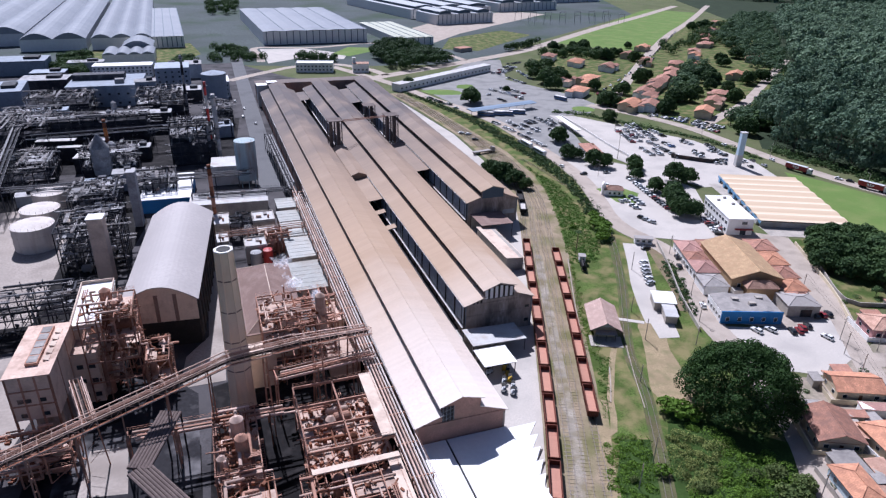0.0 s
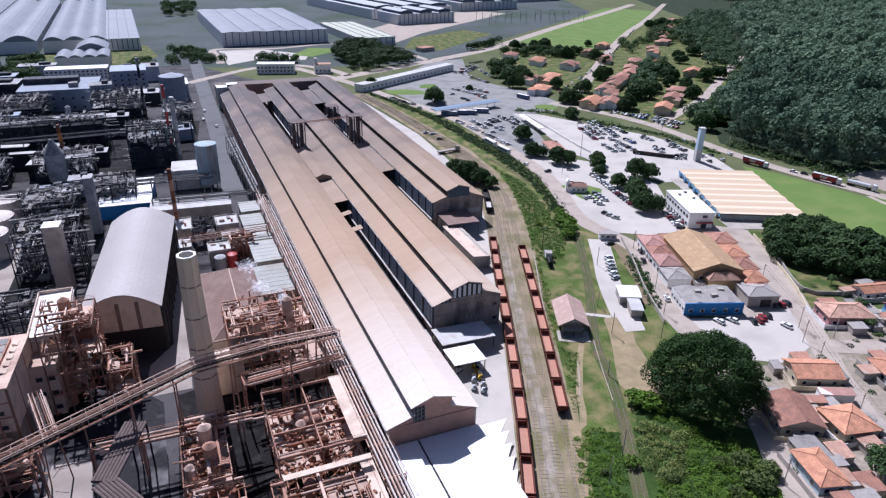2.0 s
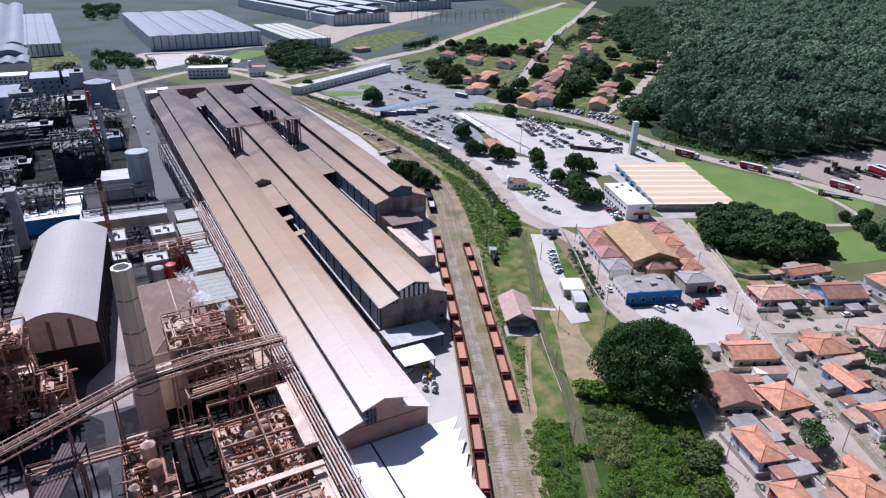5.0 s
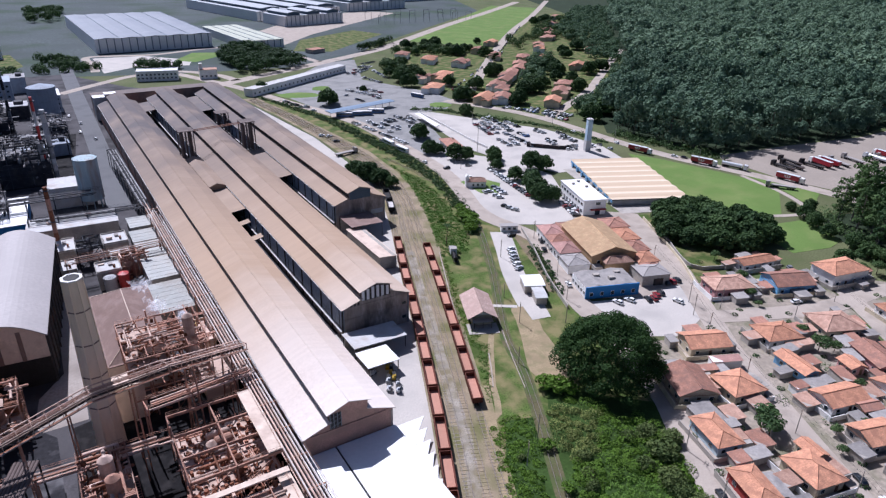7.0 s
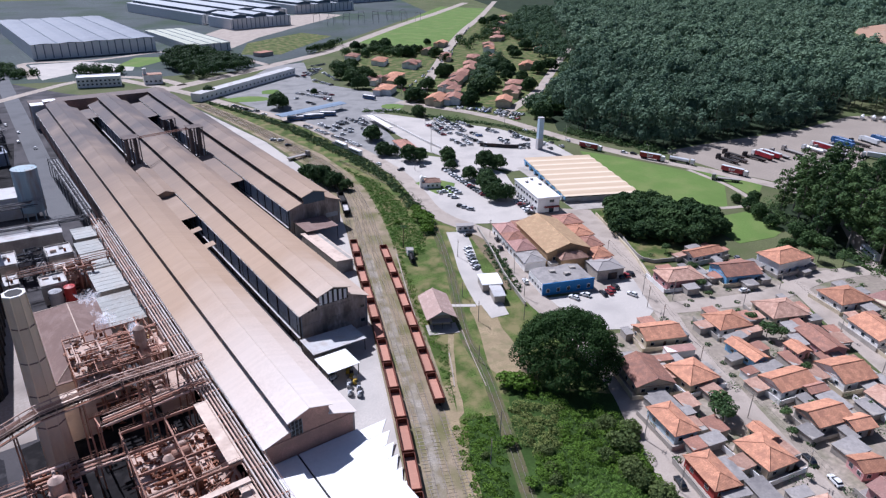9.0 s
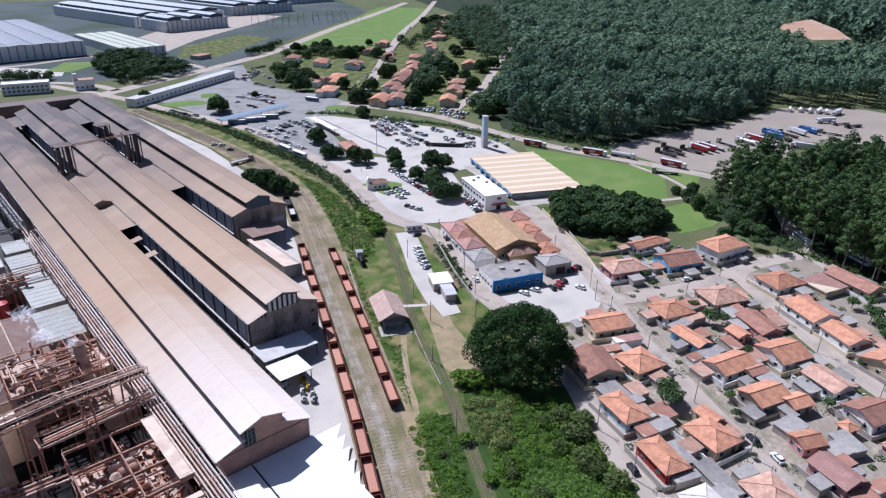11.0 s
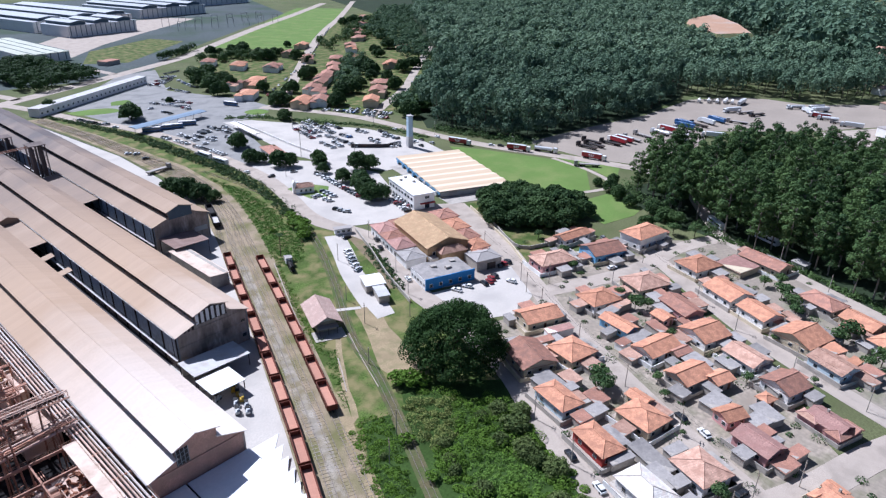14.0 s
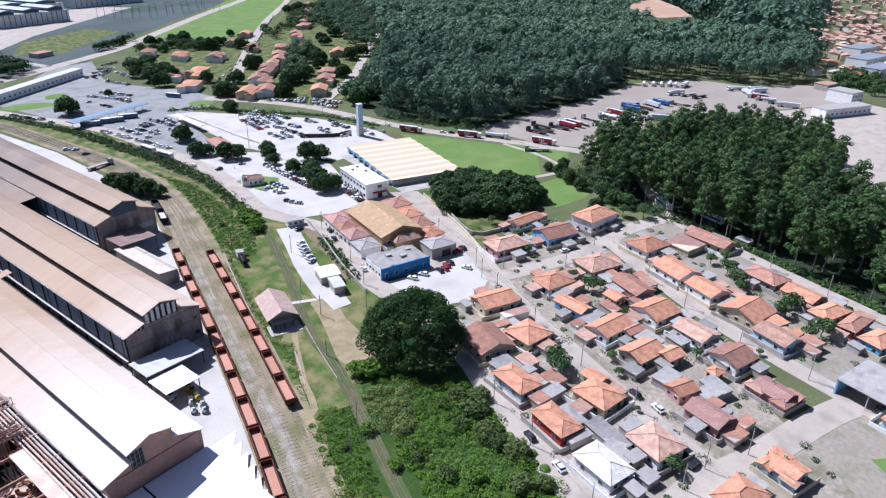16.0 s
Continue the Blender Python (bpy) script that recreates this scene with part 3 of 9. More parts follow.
M_WHITEROOF = surface("white sheet roof", (0.78, 0.77, 0.76), 0.6, 0.05, 1.0, 0.06, 0.1)
M_ENDWALL = surface("sooty brown end wall", (0.27, 0.20, 0.17), 0.9, 0.25, 1.5, 0.1, 0.2, stain=(0.13, 0.10, 0.09), stain_amount=0.6)
M_BROWNTOP = surface("sooty brown roof", (0.20, 0.165, 0.15), 0.9, 0.25, 1.5, 0.1, 0.2)
M_GLASS = glassy("dark window glass")


def hall(name, x, y0, y1, width, label, gable, left_wall, bays=None):
    """A long shed: two low roof slopes, a raised monitor with an open strip along its near side, brick and sheet walls."""
    h = thing(name, label, "factory hall", (x, y0, 0))
    w, n = width, y1 - y0
    e, s0, s1, mid = 11.8, 0.28 * w, 0.71 * w, 0.49 * w
    lo, hi, top, hi2, lo2 = 14.0, 16.6, 18.5, 17.1, 14.5
    # walls
    bm = bmesh.new()
    box(bm, 0.25, n / 2, 0, 0.5, n, 3.4)
    part("plinth", bm, M_BRICK if gable is M_BRICK else M_SOOT, h)
    bm = bmesh.new()
    box(bm, 0.2, n / 2, 3.4, 0.35, n, e - 3.6)
    part("side_wall", bm, left_wall, h)
    bm = bmesh.new()
    box(bm, w - 0.25, n / 2, 0, 0.5, n, e - 0.1)
    part("side_wall", bm, left_wall, h)
    shape = [(0.45, 0), (w - 0.5, 0), (w - 0.5, e - 0.15), (s1, lo2 - 0.2), (s1, hi2 - 0.2), (mid, top - 0.25), (s0, hi - 0.25), (s0, lo - 0.25), (0.45, e - 0.15)]
    for ya, yb in ((0.15, 0.6), (n - 0.6, n - 0.15)):
        bm = bmesh.new()
        prism(bm, shape, ya, yb)
        part("gable_wall", bm, gable, h)
    # roofs, with a little thickness and overhang
    t = 0.18
    for nm, prof in (("roof", [(-0.6, e - 0.25), (s0 + 0.3, lo + 0.05), (s0 + 0.3, lo + 0.05 + t), (-0.6, e - 0.25 + t)]),
                     ("roof", [(s1 - 0.3, lo2), (w + 0.6, e - 0.25), (w + 0.6, e - 0.25 + t), (s1 - 0.3, lo2 + t)]),
                     ("monitor_roof", [(s0 - 0.9, hi - 0.3), (mid, top), (mid, top + t), (s0 - 0.9, hi - 0.3 + t)]),
                     ("monitor_roof", [(mid, top), (s1 + 0.8, hi2 - 0.25), (s1 + 0.8, hi2 - 0.25 + t), (mid, top + t)])):
        bm = bmesh.new()
        prism(bm, prof, -0.45, n + 0.45)
        ob = part(nm, bm, ROOF_DUST, h)
        ob.data.transform(Matrix.Translation((0, y0, 0)))
        ob.location.y = -y0
    bm = bmesh.new()
    rod(bm, (mid, y0 - 0.45, top + t - 0.05), (mid, y1 + 0.45, top + t - 0.05), 0.14, 6)
    part("ridge_cap", bm, ROOF_DUST, h).location.y = -y0
    # the monitor's louvred side: posts and rails with the dark inside behind
    bm = bmesh.new()
    box(bm, s1, n / 2, lo2 + 0.1, 0.12, n - 1.4, hi2 - lo2 - 0.4)
    part("monitor_side", bm, M_GREYWALL, h)
    bm = bmesh.new()
    for k in range(int(n / 6) + 1):
        box(bm, s0, min(0.8 + k * 6.0, n - 0.8), lo, 0.22, 0.22, hi - lo - 0.1)
    for z in (lo + 0.25, lo + 0.95, lo + 1.65):
        box(bm, s0, n / 2, z, 0.06, n - 1.4, 0.18)
    part("monitor_louvre", bm, M_DARK, h)
    # gutter and down pipes on the near side
    bm = bmesh.new()
    box(bm, -0.62, n / 2, e - 0.55, 0.32, n, 0.26)
    part("gutter", bm, M_PALEPANEL, h)
    for k in range(int(n / 24)):
        bm = bmesh.new()
        rod(bm, (-0.15, 3 + 24 * k, 0), (-0.15, 3 + 24 * k, e - 0.5), 0.11, 6)
        part("downpipe", bm, M_DARK, h)
    # bays of paler sheet between dark posts
    if bays:
        bm = bmesh.new()
        box(bm, -0.5, n / 2, 3.3, 1.0, n - 1.0, 0.22)
        part("wall_ledge", bm, M_PALEPANEL, h, "pale ledge along the wall")
        k = 0
        while (k + 1) * bays < n - 1:
            bm = bmesh.new()
            box(bm, -0.02, (k + 0.5) * bays + 0.5, 4.2, 0.12, bays - 1.2, e - 5.6)
            part("wall_panel", bm, M_WINDOWSHEET, h)
            bm = bmesh.new()
            box(bm, -0.08, k * bays + 0.5, 0, 0.45, 0.5, e - 0.5)
            part("post", bm, M_DARK, h)
            k += 1
    return h, (s0, s1, mid, e, lo, hi, top, lo2, hi2)


M_GREYROOF = surface("grey roof sheet", (0.36, 0.33, 0.31), 0.7, 0.15, 1.2, 0.08, 0.15)
M_WINDOWSHEET = surface("dull wired glass", (0.56, 0.61, 0.67), 0.6, 0.3, 0.8, 0.25, 0.1, stain=(0.16, 0.15, 0.15), stain_amount=0.5)
hall_a, _ = hall("factory_hall", 38.0, 120.0, 506.0, 23.6, "long factory hall with dusty beige sheet roof and red brick gable", M_BRICK, M_SOOT)
hall_b, _ = hall("factory_hall", 70.3, 170.5, 512.0, 24.0, "long factory hall with dusty beige roof and soot-stained gable", M_SOOT, M_GREYWALL, 9.0)
hall_c, _ = hall("factory_hall", 104.0, 255.0, 516.0, 24.6, "long factory hall with beige roof and grey gable", M_SOOT, M_GREYWALL, 9.0)

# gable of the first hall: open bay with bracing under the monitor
# flat dark panel stands in for the shade inside the bay
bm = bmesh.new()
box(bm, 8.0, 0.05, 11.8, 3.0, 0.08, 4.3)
part("opening", bm, M_DARK, hall_a, "dark panel for the open bay's shade")
for i in range(4):
    bm = bmesh.new()
    box(bm, 6.7 + i * 0.95, -0.05, 11.8, 0.14, 0.14, 4.4)
    part("brace", bm, M_GREYWALL, hall_a)
for i in range(3):
    bm = bmesh.new()
    rod(bm, (6.7, -0.08, 12.2 + 1.3 * i), (9.6, -0.08, 13.2 + 1.2 * i), 0.06, 5)
    part("brace", bm, M_GREYWALL, hall_a)
bm = bmesh.new()
prism(bm, [(0.2, 11.2), (12, 11.2), (23.4, 11.2), (23.4, 11.6), (0.2, 11.6)], -0.1, 0.14)
part("cornice", bm, M_BRICK, hall_a)
# gable of the second hall: pale glazing strips on a dark band
bm = bmesh.new()
prism(bm, [(6.7, 13.0), (17.0, 13.0), (17.0, 16.5), (11.8, 17.9), (6.7, 16.1)], 0.04, 0.14)
part("monitor_sheet", bm, M_DARK, hall_b, "dark monitor sheet")
for i in range(6):
    bm = bmesh.new()
    x = 7.2 + i * 1.75
    z1 = 16.4 + 1.6 * (1 - abs(x - 11.8) / 6.5)
    box(bm, x, 0.0, 13.2, 0.95, 0.12, z1 - 13.6)
    part("glazing_strip", bm, M_WHITEROOF, hall_b, "pale glazed strip")
for i in range(4):
    bm = bmesh.new()
    box(bm, 1.6 + i * 1.3, 0.08, 11.9, 0.7, 0.1, 0.5 + 0.3 * i)
    part("vent_slot", bm, M_DARK, hall_b)
for z, hgt in ((3.6, 0.25), (7.3, 0.35), (11.4, 0.4)):
    bm = bmesh.new()
    box(bm, 12.0, 0.05, z, 23.2, 0.2, hgt)
    part("ledge", bm, M_SOOT, hall_b)
for i in range(2):
    bm = bmesh.new()
    box(bm, 22.2, 0.1, 2.2 + 5.2 * i, 1.4, 0.12, 1.1)
    part("window", bm, M_GLASS, hall_b)
# gable of the third hall: blue-grey monitor sheet, pale lower panel
bm = bmesh.new()
prism(bm, [(7.0, 13.0), (17.4, 13.0), (17.4, 16.7), (12.0, 18.1), (7.0, 16.2)], 0.02, 0.14)
part("monitor_sheet", bm, M_BLUEGREY, hall_c, "blue-grey monitor sheet")
for x, w_, z, hgt in ((20.5, 6.0, 4.4, 2.0), (9.0, 12.0, 3.0, 0.3)):
    bm = bmesh.new()
    box(bm, x, 0.06, z, w_, 0.15, hgt)
    part("wall_band", bm, M_PALEPANEL if hgt > 1 else M_DARK, hall_c)

# low roofs that close the gaps between the halls
for x0, x1, a, c in ((61.6, 70.2, 273, 352), (94.4, 103.9, 307, 358), (62.2, 67.0, 257, 261), (62.2, 67.0, 240, 244), (61.6, 70.2, 478, 505), (94.4, 103.9, 462, 508)):
    bm = bmesh.new()
    prism(bm, [(x0, 9.6), (x1, 10.6), (x1, 10.9), (x0, 9.9)], a, c)
    tagged(part("link_roof", bm, ROOF_DUST), "low dusty sheet roof between two halls", "roof", kind="structure")
bm = bmesh.new()
prism(bm, [(61.8, 10.0), (61.8, 12.2), (65.5, 13.6), (69.5, 12.2), (69.5, 10.0)], 303.5, 352)
tagged(part("link_hood", bm, ROOF_DUST), "raised dusty hood on the link roof between halls", "roof", kind="structure")
bm = bmesh.new()
box(bm, 79, 523, 0, 86, 12, 15.0)
b_ = part("end_block", bm, M_ENDWALL)
tagged(b_, "dark soot-stained cross building at the halls' end", "building")
bm = bmesh.new()
box(bm, 79, 523, 15.0, 87, 13, 0.5)
part("roof", bm, M_BROWNTOP, b_)
for x, y, w_, d_, hh in ((40, 513, 8, 8, 15.6), (47, 512, 7, 7, 17.5)):
    bm = bmesh.new()
    box(bm, x, y, 0, w_, d_, hh)
    b_ = tagged(part("penthouse", bm, M_PALEPANEL), "small pale machine house at the hall's end", "building")
    bm = bmesh.new()
    box(bm, x, y, hh, w_ + 0.6, d_ + 0.6, 0.25)
    part("roof", bm, M_WHITEROOF, b_)

# ---- trees and bushes ----
M_BARK = surface("rough bark", (0.13, 0.10, 0.07), 0.95, 0.3, 4.0, 0.5, 0.5)
M_DIMBARK = surface("grey-brown wood stems", (0.12, 0.10, 0.08), 0.9, 0.3, 2.0, 0.4, 0.3)
M_PALEBARK = surface("pale gum bark", (0.24, 0.21, 0.175), 0.85, 0.3, 2.0, 0.4, 0.3, stain=(0.20, 0.15, 0.11), stain_amount=0.6)
LEAF_DEEP = foliage("deep green leaves", (0.009, 0.026, 0.009), (0.050, 0.098, 0.024))
LEAF_GUM = foliage("gum tree leaves", (0.020, 0.050, 0.022), (0.130, 0.20, 0.062), speck=0.3, share=0.9)
LEAF_SHADE = foliage("shade tree leaves", (0.030, 0.068, 0.026), (0.115, 0.175, 0.060))
LEAF_PARK = foliage("dark park tree leaves", (0.018, 0.044, 0.016), (0.075, 0.125, 0.040))
LEAF_OLIVE = foliage("pale olive bush leaves", (0.03, 0.06, 0.016), (0.165, 0.205, 0.065), blotch=0.5)
LEAF_PALE = foliage("pale yellow-olive shrub leaves", (0.05, 0.08, 0.018), (0.30, 0.33, 0.10), blotch=0.5)
LEAF_MID = foliage("mid green leaves", (0.036, 0.078, 0.044), (0.135, 0.20, 0.095))
LEAF_BRIGHT = foliage("bright bush leaves", (0.050, 0.120, 0.016), (0.17, 0.28, 0.05))
LEAF_WEED = foliage("sunlit creeper leaves", (0.012, 0.036, 0.006), (0.115, 0.20, 0.024), blotch=0.16, share=1.7)
# paler and bluer than the gum leaves: distance haze mixed into the green
LEAF_HAZED = foliage("haze-paled wood leaves", (0.046, 0.092, 0.062), (0.195, 0.275, 0.165), blotch=0.06, share=1.1, speck=0.3)


def limbs(bm, base, top, r, n, spread, rng, seg=6):
    """A tapered trunk with limbs that fork outwards."""
    rod(bm, base, top, r, seg, r * 0.55)
    b, t = Vector(base), Vector(top)
    for i in range(n):
        s = b.lerp(t, rng.uniform(0.5, 0.98))
        a = rng.uniform(0, 6.283)
        e = s + Vector((math.cos(a) * spread * rng.uniform(0.5, 0.95), math.sin(a) * spread * rng.uniform(0.5, 0.95), spread * rng.uniform(0.35, 0.9)))
        rod(bm, s, e, r * 0.42, 5, r * 0.12)


def crown_cloud(rng, blobs, density):
    """Leaf places over a set of (centre, radii) blobs."""
    pts, nor = [], []
    for c, r in blobs:
        p, d = blob_points(max(12, int(density * r[0] * r[1])), c, r, rng)
        pts.append(p)
        nor.append(d)
    return np.concatenate(pts), np.concatenate(nor)


def make_tree(name, label, category, at, height, radius, leaf, bark, seed, clump=0.45, density=26, kind="round", group=""):
    rng, nr = random.Random(seed), np.random.default_rng(seed)
    t = thing(name, label, category, at, 0.0, group)
    bm = bmesh.new()
    blobs = []
    if kind == "gum":
        limbs(bm, (0, 0, 0), (rng.uniform(-.6, .6), rng.uniform(-.6, .6), height * 0.86), height * 0.011, 9, radius * 0.85, rng)
        for i in range(22):
            f = (i + rng.random()) / 22
            z = height * (0.30 + 0.66 * f)
            reach = radius * (0.45 + 0.75 * math.sin(math.pi * (0.18 + 0.72 * f))) * rng.uniform(0.25, 1.0)
            a, k = i * 2.39996 + rng.uniform(-.5, .5), radius * rng.uniform(0.30, 0.48) * (1.12 - 0.35 * f)
            blobs.append(((math.cos(a) * reach, math.sin(a) * reach, z), (k, k, k * rng.uniform(0.75, 1.25))))
        blobs.append(((0, 0, height * 0.97), (radius * 0.26, radius * 0.26, radius * 0.5)))
    elif kind == "full":
        limbs(bm, (0, 0, 0), (0, 0, height * 0.55), max(0.14, height * 0.03), 8, radius * 0.55, rng)
        lean = rng.uniform(0.8, 1.2)
        for i in range(26):
            el = math.asin(-0.18 + 1.18 * (i + 0.5) / 26)
            a = i * 2.39996
            k = radius * rng.uniform(0.26, 0.42)
            rr = rng.uniform(0.55, 0.82) * (lean if i % 2 else 1.0)
            blobs.append(((math.cos(a) * math.cos(el) * radius * rr, math.sin(a) * math.cos(el) * radius * rr, height * (0.34 + 0.52 * math.sin(el) * rng.uniform(0.85, 1.08))), (k, k, k * rng.uniform(0.7, 0.95))))
    elif kind == "dome":
        limbs(bm, (0, 0, 0), (0, 0, height * 0.6), height * 0.03, 12, radius * 0.6, rng)
        for i in range(170):
            f = (i + 0.5) / 170
            el = math.asin(0.08 + 0.92 * f)
            a = i * 2.39996
            k = radius * rng.uniform(0.09, 0.19)
            rr = rng.uniform(0.74, 0.97) * (1 + 0.07 * math.sin(3 * a + 1.0) + 0.05 * math.sin(5 * a))
            blobs.append(((math.cos(a) * math.cos(el) * radius * rr, math.sin(a) * math.cos(el) * radius * rr, height * (0.12 + 0.74 * math.sin(el) * rng.uniform(0.9, 1.05))), (k, k, k * rng.uniform(0.75, 1.0))))
    else:
        limbs(bm, (0, 0, 0), (0, 0, height * 0.62), max(0.12, height * 0.028), 8, radius * 0.7, rng)
        n = 9 if kind == "round" else 18
        for i in range(n):
            a = i * 2.4 + rng.uniform(-.3, .3)
            o = radius * (0.0 if i == 0 else rng.uniform(0.35, 0.72))
            k = radius * rng.uniform(0.36, 0.52)
            blobs.append(((math.cos(a) * o, math.sin(a) * o, height * (0.76 - 0.30 * (o / radius) ** 2 + rng.uniform(-.09, .05))), (k, k, k * rng.uniform(0.62, 0.85))))
    part("trunk", bm, bark, t)
    p, d = crown_cloud(nr, blobs, density)
    me = leaf_mesh("crown", p, clump, nr, 0.2, d * 0.95, 0.3 if kind == "gum" else 0.45)
    me.materials.append(leaf)
    new("crown", me).parent = t
    return t


class Grove:
    """Trees of one kind: a few are grown, the others are copies with their own turn and size."""

    def __init__(self, seed, variants, **how):
        self.rng, self.variants, self.how, self.grown = random.Random(seed), variants, how, []

    def plant(self, x, y, size=1.0, wide=1.0, z=0.0):
        how = self.how
        turn, k = self.rng.uniform(0, 360), size * self.rng.uniform(0.92, 1.08)
        if len(self.grown) < self.variants:
            t = make_tree(at=(x, y, z), seed=100 + len(self.grown) * 7 + self.rng.randrange(50), **how)
            self.grown.append(t)
        else:
            t = copy_thing(self.rng.choice(self.grown), Matrix.Identity(4))
            t.location = (x, y, z)
        t.rotation_euler = (0, 0, radians(turn))
        t.scale = (k * wide, k * wide, k)
        return t


gums = Grove(3, 6, name="gum_tree", label="tall dark green gum tree with a pale trunk", category="tree", height=30.0, radius=4.8, leaf=LEAF_GUM, bark=M_PALEBARK,
             clump=0.46, density=26, kind="gum", group="gum trees of the near wood")
shades = Grove(5, 4, name="shade_tree", label="round dark green shade tree", category="tree", height=8.6, radius=5.2, leaf=LEAF_PARK, bark=M_BARK, clump=0.5, density=24, kind="full")
bushes = Grove(7, 4, name="bush", label="leafy green bush in rough grass", category="bush", height=3.0, radius=2.2, leaf=LEAF_WEED, bark=M_BARK, clump=0.34, density=40, group="bushes")

# the huge tree beside the grass, and the fig-like mass behind the office
make_tree("giant_tree", "huge dense dark green tree over the roadside", "tree", (131.5, 113.0, 0), 21.5, 16.6, LEAF_DEEP, M_BARK, 11, 0.30, 44, "dome")
for x, y, k in ((257, 197, 0.75), (264, 193, 0.8), (271, 191, 0.75), (250, 199, 0.6), (228, 174, 0.9), (233, 181, 1.0), (240, 187, 1.0), (247, 193, 0.9), (231, 166, 0.9), (240, 178, 1.0), (249, 184, 1.0), (258, 188, 0.95), (262, 178, 1.1), (254, 170, 1.25), (247, 162, 1.2), (240, 156, 1.1), (268, 168, 1.2), (262, 160, 1.3), (254, 152, 1.2), (247, 148, 1.0), (272, 158, 1.1), (236, 164, 1.0), (243, 172, 1.0), (252, 183, 0.9), (266, 150, 1.0)):
    shades.plant(x, y, k * 1.05, 1.15)
# street trees of the car parks and roads
for x, y, k in ((228, 307, 0.95), (224, 300, 0.9), (218, 290, 0.75), (236, 281, 1.35), (241, 276, 1.0), (216, 270, 0.95), (221, 262, 1.0), (215, 254, 1.1), (211, 246, 1.25), (208, 238, 1.1), (213, 236, 0.9),
                (211, 366, 1.2), (214, 371, 0.9), (200, 335, 1.0), (204, 331, 0.8), (207, 317, 1.1), (212, 313, 1.0), (222, 344, 0.5), (274, 406, 0.95), (195, 480, 1.5), (200, 486, 1.1),
                (145, 309, 1.3), (149, 300, 1.0), (142, 316, 1.1), (152, 293, 0.7), (164, 548, 1.0), (240, 512, 0.6), (305, 530, 1.3), (296, 545, 1.5), (312, 552, 1.4), (290, 560, 1.3), (318, 500, 1.2)):
    shades.plant(x, y, k)
# the near wood
WOOD_NEAR = [(313, 152), (298, 132), (291, 108), (287, 86), (275, 54), (262, 20), (240, -42), (292, -70), (338, 4), (343, 30), (415, 46), (436, 62), (430, 104), (394, 130), (354, 146)]
rw = random.Random(21)
for x, y in scatter(WOOD_NEAR, 9.4, rw):
    gums.plant(x, y, rw.uniform(0.72, 1.0), rw.uniform(1.1, 1.4))


def wood(name, poly, spacing, height, radius, clumps, size, label, seed, leaf):
    """A wood too large to count, as one mass of leaves over many stems."""
    rng, nr = random.Random(seed), np.random.default_rng(seed)
    pts, nor, stems = [], [], bmesh.new()
    for x, y in scatter(poly, spacing, rng, 0.75):
        swell = math.sin(x * 0.105 + 1.7 * math.sin(y * 0.047)) * math.sin(y * 0.091 + 1.1 * math.sin(x * 0.039)) + 0.6 * math.sin(x * 0.037 + y * 0.021)
        h = height * (0.86 + 0.19 * swell) * rng.uniform(0.9, 1.1)
        fat = rng.uniform(0.8, 1.25)
        for k in range(4):
            a, o = k * 2.1 + rng.uniform(-.5, .5), radius * fat * (0.0, 0.5, 0.5, 0.42)[k]
            r = radius * fat * (0.92, 0.55, 0.5, 0.46)[k] * rng.uniform(0.85, 1.15)
            tall = r * (1.0 if height < 20 else (1.75, 1.1, 1.1, 1.1)[k])
            c = (x + math.cos(a) * o, y + math.sin(a) * o, h * (0.56, 0.72, 0.8, 0.86)[k] if height > 20 else h * (0.5, 0.6, 0.66, 0.7)[k])
            p, d = blob_points(int(clumps * (0.52, 0.18, 0.16, 0.14)[k]), c, (r, r, tall), nr, 0.14)
            pts.append(p)
            nor.append(d)
        if rng.random() < 0.35:
            rod(stems, (x, y, 0), (x, y, h * 0.7), 0.28, 4)
    p, d = np.concatenate(pts), np.concatenate(nor)
    me = leaf_mesh(name, p, size, nr, 0.1, d * 1.1, 0.25)
    me.materials.append(leaf)
    ob = tagged(new(name, me), label, "wood", kind="stuff")
    tagged(part("tree_stems", stems, M_DIMBARK, ob), kind="stuff")
    return ob


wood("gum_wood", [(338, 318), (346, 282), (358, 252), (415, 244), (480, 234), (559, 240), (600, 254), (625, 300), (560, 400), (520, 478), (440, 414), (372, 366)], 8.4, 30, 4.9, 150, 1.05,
     "dense dark green gum tree wood on the slope", 31, LEAF_HAZED)
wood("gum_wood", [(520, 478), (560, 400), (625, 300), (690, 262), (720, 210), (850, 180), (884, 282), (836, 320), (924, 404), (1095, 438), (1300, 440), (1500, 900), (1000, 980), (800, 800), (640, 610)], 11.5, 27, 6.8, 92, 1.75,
     "wide dark green forest covering the far hills", 32, LEAF_HAZED)
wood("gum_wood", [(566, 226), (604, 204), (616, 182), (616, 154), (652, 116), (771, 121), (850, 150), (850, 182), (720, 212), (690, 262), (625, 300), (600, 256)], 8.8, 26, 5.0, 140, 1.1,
     "dense dark green gum tree wood behind the truck yard", 34, LEAF_HAZED)
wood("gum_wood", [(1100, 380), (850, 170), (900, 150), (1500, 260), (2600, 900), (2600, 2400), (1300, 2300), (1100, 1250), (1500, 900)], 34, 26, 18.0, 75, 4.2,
     "wide dark green forest covering the far hills", 33, LEAF_HAZED)
wood("tree_clump", [(338, 320), (344, 282), (356, 250), (415, 242), (480, 231), (559, 237), (561, 246), (482, 241), (416, 252), (366, 260), (354, 286), (346, 322)], 6.0, 15, 4.2, 150, 0.8, "dark low trees along the wood's edge", 67, LEAF_HAZED)
